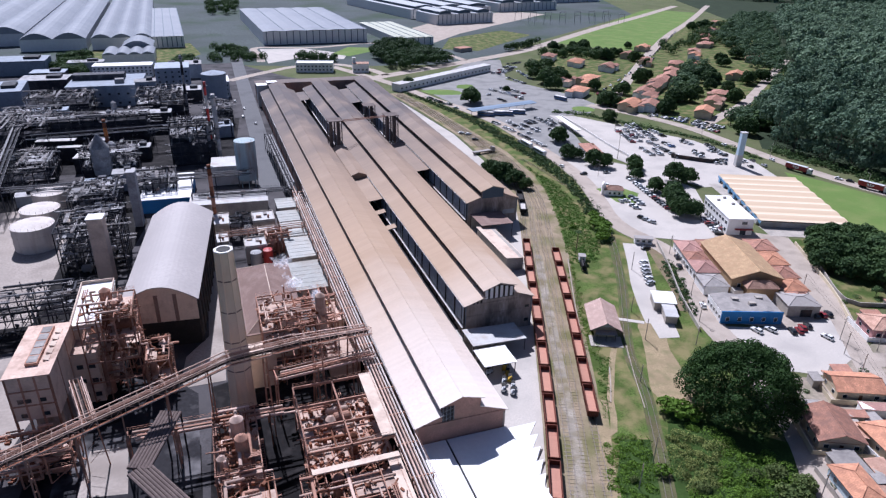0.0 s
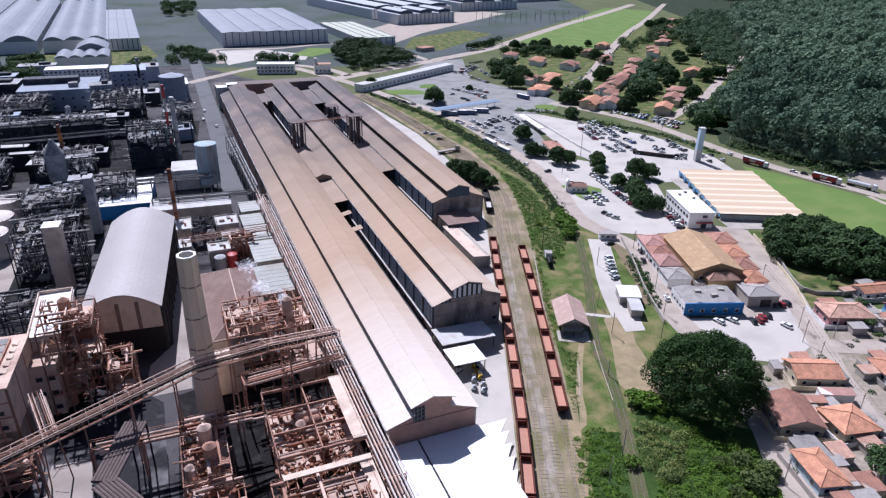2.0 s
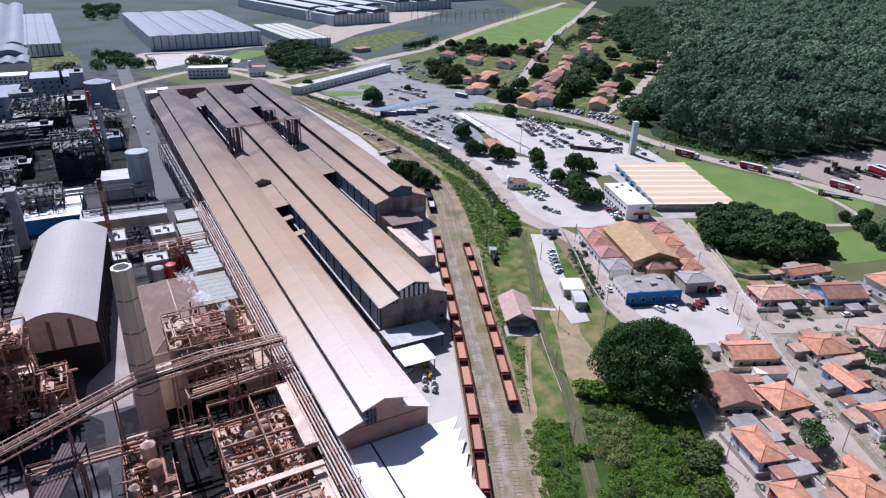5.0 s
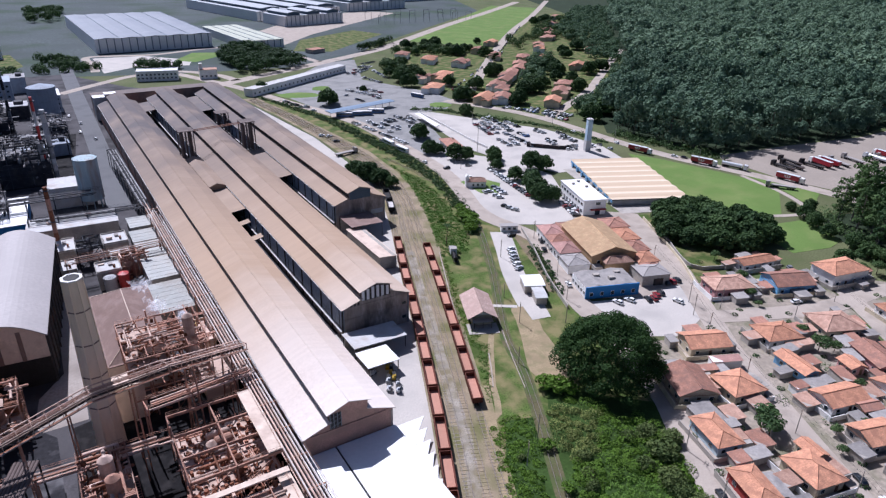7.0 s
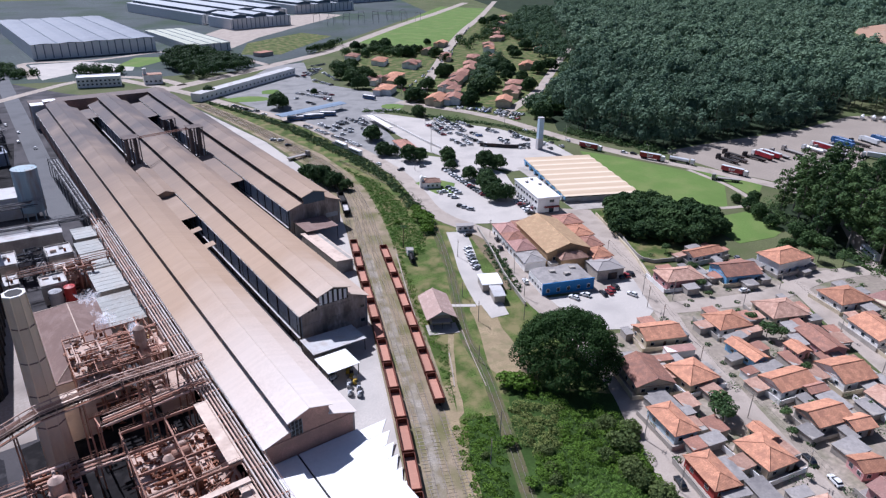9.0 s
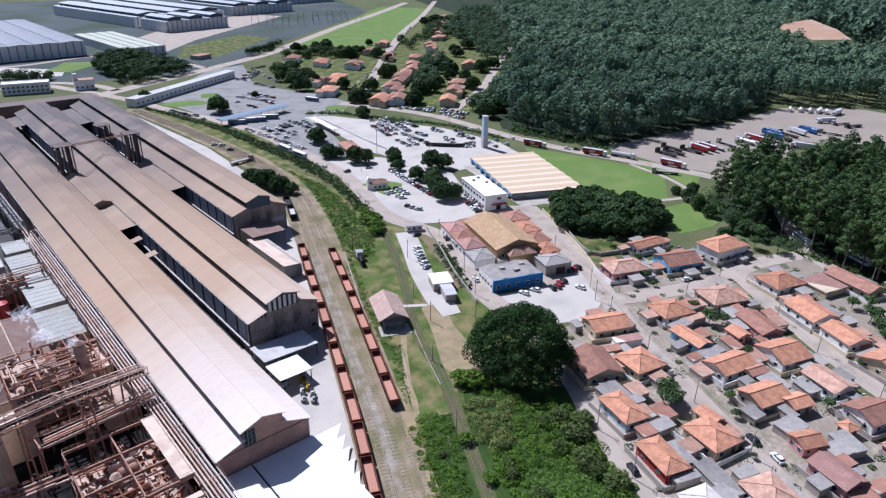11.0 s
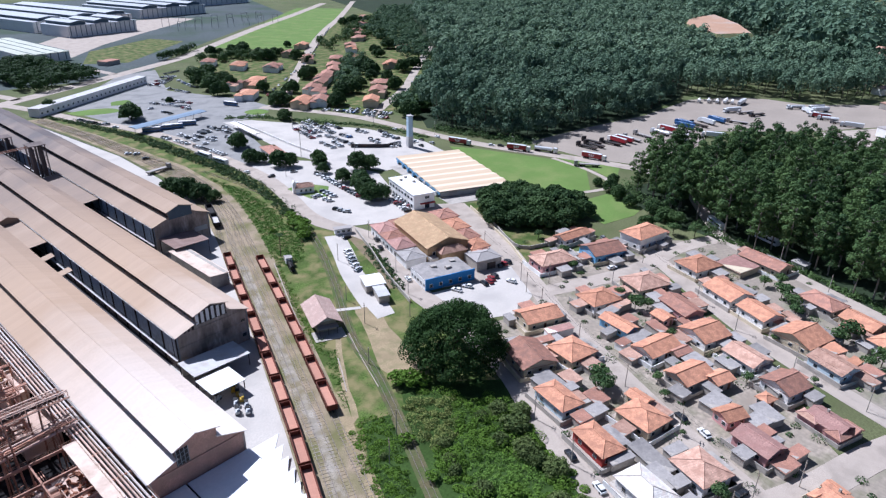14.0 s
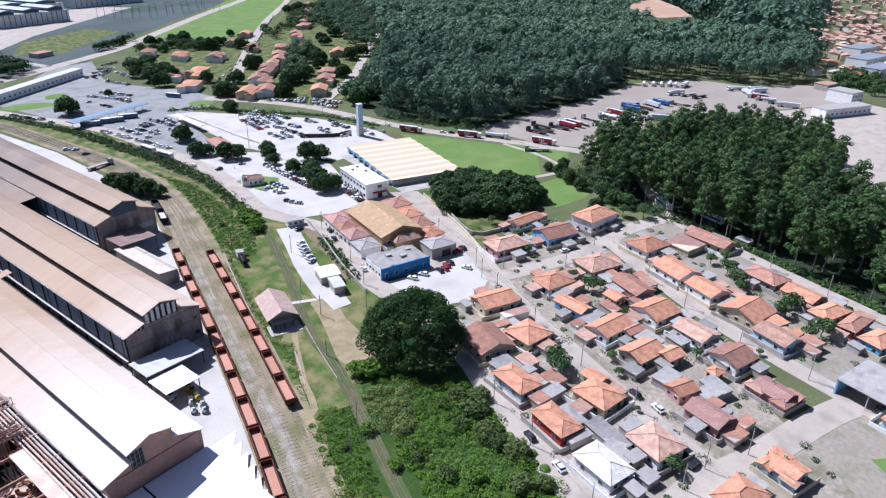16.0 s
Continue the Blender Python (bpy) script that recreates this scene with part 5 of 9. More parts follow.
def palm(x, y, h, seed):
    rng = random.Random(seed)
    t = thing("palm_tree", "tall thin palm with a small dark crown", "palm tree", (x, y, 0), group="palms")
    bm = bmesh.new()
    rod(bm, (0, 0, 0), (0.2, 0.1, h), 0.2, 7, 0.13)
    part("trunk", bm, M_BARK, t)
    for k in range(13):
        bm = bmesh.new()
        a, reach = k * 2.4, rng.uniform(1.5, 2.1)
        for s in range(4):
            p0 = Vector((math.cos(a) * reach * s / 4, math.sin(a) * reach * s / 4, 0.9 * math.sin(s / 4 * 2.6)))
            p1 = Vector((math.cos(a) * reach * (s + 1) / 4, math.sin(a) * reach * (s + 1) / 4, 0.9 * math.sin((s + 1) / 4 * 2.6)))
            sd = Vector((-math.sin(a), math.cos(a), 0)) * (0.42 - 0.08 * s)
            o = Vector((0.2, 0.1, h - 0.2))
            dn = Vector((0, 0, -0.18))
            for q in (-1, 1):
                vs = [bm.verts.new(o + v) for v in (p0, p1, p1 + sd * q * 0.8 + dn, p0 + sd * q + dn)]
                bm.faces.new(vs)
        part("frond", bm, LEAF_SHADE, t)
    return t


palm(138.0, 216.0, 9.5, 1)

# small sheds and pads on the drive
for x, y, w_, d_, h_, m in ((146.5, 168.5, 9.0, 8.0, 3.2, M_WHITEROOF), (143.0, 160.0, 8.5, 4.5, 3.0, M_PALEPANEL)):
    s_ = thing("site_shed", "small flat-roofed white site shed", "shed", (x, y, 0), 64)
    bm = bmesh.new()
    box(bm, 0, 0, 0, w_ - 0.6, d_ - 0.6, h_)
    part("wall", bm, M_GREYPLASTER, s_)
    bm = bmesh.new()
    prism(bm, [(-w_ / 2, h_ - 0.1), (w_ / 2, h_ - 0.1), (w_ / 2, h_ + 0.2), (0, h_ + 0.6), (-w_ / 2, h_ + 0.2)], -d_ / 2, d_ / 2)
    part("roof", bm, m, s_)
    for k in (-2.0, 1.6):
        window(s_, k, -d_ / 2 + 0.3, 1.2, 1.2, 1.1, 0)
gh = thing("gate_hut", "small white gate hut at the drive's entrance", "hut", (171.5, 216.5, 0), -25)
bm = bmesh.new()
box(bm, 0, 0, 0, 7.5, 2.6, 2.7)
part("wall", bm, M_WHITEWALL, gh)
bm = bmesh.new()
box(bm, 0, 0, 2.7, 8.2, 3.4, 0.2)
part("roof", bm, M_GREYROOF, gh)
for k in (-2.4, 0.0, 2.4):
    window(gh, k, -1.3, 1.0, 1.3, 1.0, 0)
patch("concrete_pad", [(135, 159.5), (143, 157.5), (139, 148.5), (132, 150)], 0.14, M_CONCRETE, "white concrete pad", "pad")


def pole(x, y, h, label="slim grey lamp post", arm=0.0, turn=0.0, name="lamp_post", r=0.14, group="posts along the road"):
    p = thing(name, label, "post", (x, y, 0), turn, group)
    bm = bmesh.new()
    rod(bm, (0, 0, 0), (0, 0, h), r, 6, r * 0.7)
    part("shaft", bm, M_GREYPLASTER, p)
    if arm:
        bm = bmesh.new()
        rod(bm, (0, 0, h - 0.2), (arm, 0, h + 0.3), 0.06, 5)
        part("arm", bm, M_GREYPLASTER, p)
        bm = bmesh.new()
        box(bm, arm, 0, h + 0.2, 0.6, 0.22, 0.12)
        part("lamp_head", bm, M_PALEPANEL, p)
    elif name == "utility_pole":
        for k in (0.5, 1.4):
            bm = bmesh.new()
            box(bm, 0, 0, h - k, 2.0, 0.1, 0.12)
            part("crossarm", bm, M_BARK, p)
    return p


for x, y, h in ((95.1, 101.9, 8.5), (86.5, 95.5, 8.0), (127, 151, 8.0), (141, 143, 7.0), (112, 132, 6.0), (152, 196, 8.0), (133.0, 168, 6.0)):
    pole(x, y, h, "weathered grey wooden pole in the grass", name="utility_pole", turn=60)

# ---- vehicles ----
PAINTS = {k: paint(k + " car paint", c) for k, c in dict(white=(0.72, 0.72, 0.71), silver=(0.42, 0.43, 0.44), grey=(0.16, 0.165, 0.17), black=(0.018, 0.018, 0.02), red=(0.22, 0.02, 0.022), blue=(0.03, 0.08, 0.22)).items()}


def make_car(colour, at=(0, 0, 0), turn=0.0):
    c = thing("car", colour + " parked hatchback car with dark windows", "car", at, turn, group="parked cars")
    bm = bmesh.new()
    prism(bm, [(-2.05, 0.30), (2.05, 0.30), (2.12, 0.55), (2.0, 0.82), (1.0, 0.96), (-1.75, 0.98), (-2.08, 0.85), (-2.12, 0.5)], -0.84, 0.84)
    prism(bm, [(-1.55, 1.40), (0.15, 1.40), (0.05, 1.46), (-1.35, 1.47)], -0.66, 0.66)
    bmesh.ops.bevel(bm, geom=[e for e in bm.edges if abs(e.verts[0].co.y) > 0.6 and abs(e.verts[0].co.y - e.verts[1].co.y) < 0.01 and e.verts[0].co.z > 0.5], offset=0.09, segments=1, affect="EDGES")
    part("body", bm, PAINTS[colour], c)
    bm = bmesh.new()
    a = [bm.verts.new((x, s * y, z)) for s in (-1, 1) for x, y, z in ((-1.85, 0.76, 0.96), (0.95, 0.76, 0.95), (0.18, 0.64, 1.42), (-1.5, 0.64, 1.42))]
    for f in ((0, 1, 2, 3), (7, 6, 5, 4), (1, 5, 6, 2), (0, 3, 7, 4), (3, 2, 6, 7)):
        bm.faces.new([a[i] for i in f])
    part("cabin_glass", bm, M_GLASS, c)
    for x in (-1.3, 1.3):
        for y in (-0.78, 0.78):
            bm = bmesh.new()
            rod(bm, (x, y - 0.1, 0.31), (x, y + 0.1, 0.31), 0.31, 10)
            part("wheel", bm, M_TYRE, c)
    return c


CARS = {}
car_rng = random.Random(77)
MIX = ["white"] * 14 + ["silver"] * 9 + ["grey"] * 3 + ["black"] * 4 + ["red"] * 2 + ["blue"]


def car(x, y, turn, colour=None, z=0.12):
    colour = colour or car_rng.choice(MIX)
    if colour not in CARS:
        CARS[colour] = make_car(colour, (x, y, z), turn)
        return CARS[colour]
    return copy_thing(CARS[colour], pose(x, y, z, 0, 0, turn))


FAR_CARS = []


def car_row(x0, y0, x1, y1, lean=90.0, pitch=2.7, skip=0.1, z=0.12):
    """Cars side by side along a line, each turned by lean from the line's heading."""
    n = max(1, int(math.hypot(x1 - x0, y1 - y0) / pitch))
    a = math.degrees(math.atan2(y1 - y0, x1 - x0))
    for i in range(n):
        if car_rng.random() < skip:
            continue
        f = (i + 0.5) / n
        px, py, turn = x0 + (x1 - x0) * f + car_rng.uniform(-.15, .15), y0 + (y1 - y0) * f, a + lean + car_rng.uniform(-3, 3) + (180 if car_rng.random() < 0.3 else 0)
        if px + py > 500:
            FAR_CARS.append((px, py, z, turn))
        else:
            car(px, py, turn, z=z)


for r in ((169, 507, 174, 481, 60), (177, 486, 178, 466, 60), (259, 589, 275, 593, 90), (269, 604, 286, 603, 90), (278, 615, 300, 620, 90), (290, 630, 313, 638, 90), (290, 595, 284, 554, 80), (266, 567, 270, 537, 80), (238, 507, 241, 479, 75),
          (220, 508, 224, 478, 75), (233, 427, 229, 403, 70), (216, 422, 220, 389, 70), (200, 424, 201, 387, 70), (208, 399, 209, 387, 70), (189, 422, 194, 386, 70), (194, 386, 197, 358, 70), (206, 424, 207, 400, 70), (224, 425, 226, 398, 70),
          (266, 390, 256, 345, 75), (256, 345, 253, 323, 75), (278, 392, 267, 345, 75), (268, 347, 266, 314, 75), (287, 375, 286, 357, 75), (277, 351, 276, 332, 75), (292, 348, 292, 333, 75), (282, 325, 281, 312, 75), (302, 335, 298, 317, 75),
          (291, 289, 307, 288, 90), (296, 298, 307, 298, 90), (277, 305, 292, 304, 90), (306, 409, 326, 407, 90), (329, 398, 338, 361, 80), (325, 376, 331, 353, 80), (268, 374, 265, 355, 75), (267, 332, 265, 313, 75), (272, 392, 262, 348, 75), (284, 392, 273, 348, 75),
          (317, 404, 331, 370, 80), (215, 295, 207, 245, 60), (199, 267, 197, 251, 60), (193, 263, 192, 247, 60), (187, 242, 189, 233, 20), (216, 232, 210, 213, 80), (222, 236, 215, 216, 80), (205, 315, 208, 299, 60), (191, 309, 196, 300, 60), (289, 348, 293, 334, 75), (294, 327, 297, 310, 75), (274, 303, 287, 298, 90), (298, 301, 300, 295, 75), (261, 366, 257, 348, 75), (263, 338, 258, 322, 75),
          (282, 378, 276, 352, 75), (322, 398, 334, 364, 80), (334, 396, 342, 364, 80), (213, 424, 212, 396, 70), (228, 525, 244, 489, 75), (240, 530, 252, 500, 75), (268, 590, 297, 615, 85), (262, 580, 288, 604, 85)):
    car_row(*r)
for r in ((302, 480, 396, 566, 2), (400, 565, 478, 650, 2), (480, 648, 640, 820, 2), (372, 388, 426, 434, 2), (428, 436, 470, 468, 2), (306, 476, 400, 562, 2), (404, 561, 482, 646, 2)):
    car_row(r[0] + 3, r[1] - 2, r[2] + 3, r[3] - 2, r[4], 6.5, 0.35)
for x, y, a, col in ((120.2, 63.5, 64, "black"), (115.4, 52.3, 64, "white"), (154.4, 49.3, 65, "black"), (152.3, 41.8, 63, "white"), (137.2, 26.4, -15, "black"), (146.0, 95.0, 60, "white"), (158.8, 89.3, 66, "silver"),
                     (183.0, 140.0, 70, "red"), (180.5, 139.0, 70, "red"), (178.0, 139.5, 70, "black"), (185.8, 140.5, 70, "black"), (199.5, 144.5, 70, "black"), (196.8, 144.5, 70, "red"), (194.0, 145.0, 70, "black"), (186.5, 133.0, 100, "white"),
                     (171.5, 142.5, 110, "white"), (166.5, 143.5, 100, "white"), (224.5, 110.5, -20, "white"), (248.0, 128.0, -120, "grey"), (172.0, 192.0, 66, "black"), (176.5, 199.5, 66, "black"), (160, 163, 66, "white"),
                     (157.0, 401.0, 0, "white"), (160.5, 397.0, 5, "white"), (160.0, 384.0, -10, "black"), (246.5, 12.5, 60, "white"), (332, 252, -66, "black"), (329, 257, -66, "white"), (284, 324, 20, "black"), (285, 318, 20, "black"),
                     (312, 330, 85, "white"), (315, 318, 82, "white"), (319, 296, 78, "white"), (196, 285, 80, "white"), (190, 262, 80, "silver"), (188, 320, 92, "white"), (186, 372, 92, "grey"), (169.0, 211.0, 0, "black"), (158, 196, 15, "white"), (156.5, 193, 15, "silver"), (155, 190, 15, "grey"), (153.5, 187, 15, "white"), (160, 199.5, 15, "white"), (152, 183.5, 15, "silver")):
    car(x, y, a, col)



def far_cars(places):
    """The cars of the distant car parks, too small to pick apart."""
    ob = tagged(new("distant_cars"), "rows of small parked cars in distant car parks", "parked cars", kind="stuff")
    for colour in PAINTS:
        bodies, glass = bmesh.new(), bmesh.new()
        for x, y, z, turn in places:
            if car_rng.choice(MIX) != colour:
                continue
            m = pose(x, y, z, 0, 0, turn)
            for bm, prof, w_ in ((bodies, [(-2.05, 0.30), (2.05, 0.30), (2.1, 0.75), (1.0, 0.96), (-1.9, 0.98)], 0.84), (bodies, [(-1.5, 1.38), (0.15, 1.38), (0.05, 1.47), (-1.4, 1.47)], 0.66),
                                 (glass, [(-1.85, 0.96), (0.95, 0.95), (0.16, 1.40), (-1.52, 1.40)], 0.72)):
                fs = prism(bm, prof, -w_, w_)
                bmesh.ops.transform(bm, matrix=m, verts=list({v for f in fs for v in f.verts}))
        tagged(part("car_bodies", bodies, PAINTS[colour], ob), kind="stuff")
        tagged(part("car_glass", glass, M_GLASS, ob), kind="stuff")


far_cars(FAR_CARS)
M_TRUCKRED = paint("dark red trailer paint", (0.32, 0.022, 0.035))
M_BUSBLUE = paint("blue bus paint", (0.03, 0.10, 0.26))
M_CHROME = paint("pale trailer panel", (0.62, 0.63, 0.64), 0.3)


def make_truck(body_m, label, at, turn, box_h=2.6, logo=None, flat=False, group="parked trucks"):
    t = thing("semi_truck", label, "truck", at, turn, group)
    bm = bmesh.new()
    if flat == "tank":
        rod(bm, (-9.5, 0, 2.3), (1.8, 0, 2.3), 1.05, 12)
    else:
        box(bm, -3.8, 0, 1.25, 12.4, 2.5, 0.5 if flat else box_h)
        if not flat:
            bmesh.ops.bevel(bm, geom=bm.edges[:], offset=0.08, segments=1, affect="EDGES")
    tr = part("trailer", bm, body_m, t)
    if not flat and body_m is not M_BUSBLUE:
        bm = bmesh.new()
        box(bm, -3.8, 0, 1.25 + box_h, 12.5, 2.55, 0.08)
        part("trailer_roof", bm, M_CHROME, tr, "white trailer roof")
    if logo:
        for s in (-1, 1):
            bm = bmesh.new()
            for k, (w_, h_) in enumerate(((1.2, 0.9), (0.9, 0.9), (1.1, 0.9), (2.8, 0.3))):
                box(bm, -5.0 + k * 1.3 if k < 3 else -3.7, s * 1.26, 2.3 if k < 3 else 1.85, w_ * 0.8, 0.03, h_)
            part("emblem", bm, M_WHITEWALL, tr, "plain white emblem blocks")
    bm = bmesh.new()
    prism(bm, [(3.0, 0.7), (5.2, 0.7), (5.2, 2.2), (4.9, 3.3), (3.0, 3.5)], -1.2, 1.2)
    cab = part("cab", bm, M_WHITEWALL if body_m is M_TRUCKRED else body_m, t)
    bm = bmesh.new()
    box(bm, 5.12, 0, 2.1, 0.1, 2.1, 0.8, tilt=(0, -0.25, 0))
    part("windscreen", bm, M_GLASS, cab)
    bm = bmesh.new()
    box(bm, -2.4, 0, 0.75, 14.5, 0.9, 0.4)
    part("chassis", bm, M_BLACK, t)
    for x in (-8.6, -7.3, -6.0, 1.2, 2.4, 4.5):
        for y in (-1.05, 1.05):
            bm = bmesh.new()
            rod(bm, (x, y - 0.16, 0.5), (x, y + 0.16, 0.5), 0.5, 10)
            part("wheel", bm, M_TYRE, t)
    return t


red = make_truck(M_TRUCKRED, "dark red box semi truck parked beside the lawn", (318, 272, 0.13), -74, logo=True)
for x, y, a in ((333.5, 236, -70), (351.0, 192, -80)):
    copy_thing(red, pose(x, y, 0.13, 0, 0, a))
flat = make_truck(M_GREYROOF, "grey flatbed semi truck", (334, 192, 0.13), 125, flat=True)
tank = make_truck(M_CHROME, "silver tanker semi truck", (343, 222, 0.13), -72, flat="tank")
bluet = make_truck(M_BUSBLUE, "blue box semi truck in the gravel yard", (465, 190, 0.08), 81)
silvert = make_truck(M_CHROME, "white box semi truck in the gravel yard", (489.5, 184, 0.08), 69)
tr_rng = random.Random(9)
darkflat = make_truck(M_DARK, "dark flatbed semi truck in the gravel yard", (369, 213, 0.08), 88, flat=True)
redflat = make_truck(M_TRUCKRED, "red box semi truck in the gravel yard", (401, 204, 0.08), 80)
for x, y, a, p in ((375.5, 208.5, 87, darkflat), (387.5, 203.5, 92, darkflat), (394.5, 202.5, 81, redflat), (407, 198.5, 72, flat), (421, 197.5, 82, flat), (434.5, 191.5, 81, tank), (447, 192.5, 77, redflat),
                   (454.5, 184.5, 74, flat), (477, 182, 77, darkflat), (499.5, 178, 71, bluet), (506.5, 165, 104, flat), (454, 162, 112, silvert), (472, 191, 77, bluet), (382, 214, 88, darkflat), (440, 187, 78, flat),
                   (540, 182, 151, silvert), (543.5, 173, 156, flat), (542, 163.5, 161, darkflat), (575, 187.5, 183, silvert), (590, 149, 135, tank), (602.5, 137, 150, tank), (565, 118.5, 96, tank),
                   (581.5, 138, 42, silvert), (570, 126, 92, redflat), (576, 131, 60, tank), (560, 108, 96, flat), (555, 100, 96, silvert), (593, 132, 140, silvert)):
    copy_thing(p, pose(x + 3 * math.cos(radians(a)), y + 3 * math.sin(radians(a)), 0.08, 0, 0, a + tr_rng.uniform(-3, 3)))


def make_mixer(at, turn):
    t = thing("mixer_truck", "white concrete mixer truck in the gravel yard", "truck", at, turn, group="mixer trucks")
    bm = bmesh.new()
    rod(bm, (-2.6, 0, 2.9), (0, 0, 2.5), 0.7, 12, 1.3)
    rod(bm, (0, 0, 2.5), (1.4, 0, 2.2), 1.3, 12, 0.9)
    part("drum", bm, M_WHITEWALL, t)
    bm = bmesh.new()
    prism(bm, [(2.0, 0.7), (4.0, 0.7), (4.0, 2.1), (3.8, 2.9), (2.0, 2.9)], -1.2, 1.2)
    part("cab", bm, M_WHITEWALL, t)
    bm = bmesh.new()
    box(bm, 0.3, 0, 0.75, 7.4, 0.9, 0.4)
    part("chassis", bm, M_BLACK, t)
    for x in (-2.2, -0.9, 3.0):
        for y in (-1.0, 1.0):
            bm = bmesh.new()
            rod(bm, (x, y - 0.16, 0.5), (x, y + 0.16, 0.5), 0.5, 10)
            part("wheel", bm, M_TYRE, t)
    return t


mx = make_mixer((561, 210, 0.08), 200)
for x, y in ((564, 204), (568, 199), (571, 194), (574, 200), (556, 216)):
    copy_thing(mx, pose(x, y, 0.08, 0, 0, 200 + tr_rng.uniform(-6, 6)))


def make_bus(body_m, label, at, turn):
    t = thing("bus", label, "bus", at, turn, group="parked buses")
    bm = bmesh.new()
    box(bm, 0, 0, 0.4, 12.0, 2.5, 2.7)
    bmesh.ops.bevel(bm, geom=bm.edges[:], offset=0.15, segments=2, affect="EDGES")
    b = part("body", bm, body_m, t)
    bm = bmesh.new()
    box(bm, 0, 0, 3.09, 11.4, 2.2, 0.12)
    part("roof", bm, M_WHITEWALL, b, "white roof")
    for s in (-1, 1):
        for k in range(6):
            bm = bmesh.new()
            box(bm, -4.6 + k * 1.85, s * 1.25, 1.6, 1.6, 0.04, 0.9)
            part("window", bm, M_GLASS, b)
    bm = bmesh.new()
    box(bm, 6.0, 0, 1.4, 0.05, 2.2, 1.3)
    part("windscreen", bm, M_GLASS, b)
    for x in (-3.6, 3.8):
        for y in (-1.1, 1.1):
            bm = bmesh.new()
            rod(bm, (x, y - 0.15, 0.5), (x, y + 0.15, 0.5), 0.5, 10)
            part("wheel", bm, M_TYRE, t)
    return t


bus = make_bus(M_BUSBLUE, "blue and white city bus", (270.5, 473, 0.1), -67)
wbus = make_bus(M_CHROME, "white coach parked on the roadside", (186.5, 363, 0.14), 92)
copy_thing(wbus, pose(187, 346, 0.14, 0, 0, 95))
for x, y in ((191, 440.5), (199, 441), (206, 439), (216.5, 440.5)):
    copy_thing(bus, pose(x, y, 0.1, 0, 0, -26))
copy_thing(wbus, pose(299, 98, 0.12, 0, 0, 50))
copy_thing(wbus, pose(297, 74, 0.12, 0, 0, 66))

# ---- houses ----
WALLS = dict(white=M_WHITEWALL, cream=M_CREAMWALL, grey=M_GREYPLASTER,
             blue=surface("sky blue painted wall", (0.20, 0.42, 0.66), 0.85, 0.12, 2.0, 0.3, 0.1, stain=(0.45, 0.5, 0.55), stain_amount=0.4),
             pink=surface("pink painted wall", (0.55, 0.30, 0.29), 0.85, 0.12, 2.0, 0.3, 0.1), red=surface("brick red wall", (0.36, 0.06, 0.05), 0.85, 0.15, 2.0, 0.3, 0.1),
             pale=surface("pale blue wall", (0.52, 0.62, 0.68), 0.85, 0.1, 2.0, 0.3, 0.1))
TILES = dict(orange=TILE_ORANGE, red=TILE_RED, pale=TILE_PALE, pink=TILE_PINK, white=TILE_WHITE, ochre=TILE_OCHRE)
M_DOOR = surface("dark wood door", (0.14, 0.08, 0.05), 0.6, 0.2, 3.0, 0.5, 0.1)
house_rng = random.Random(15)


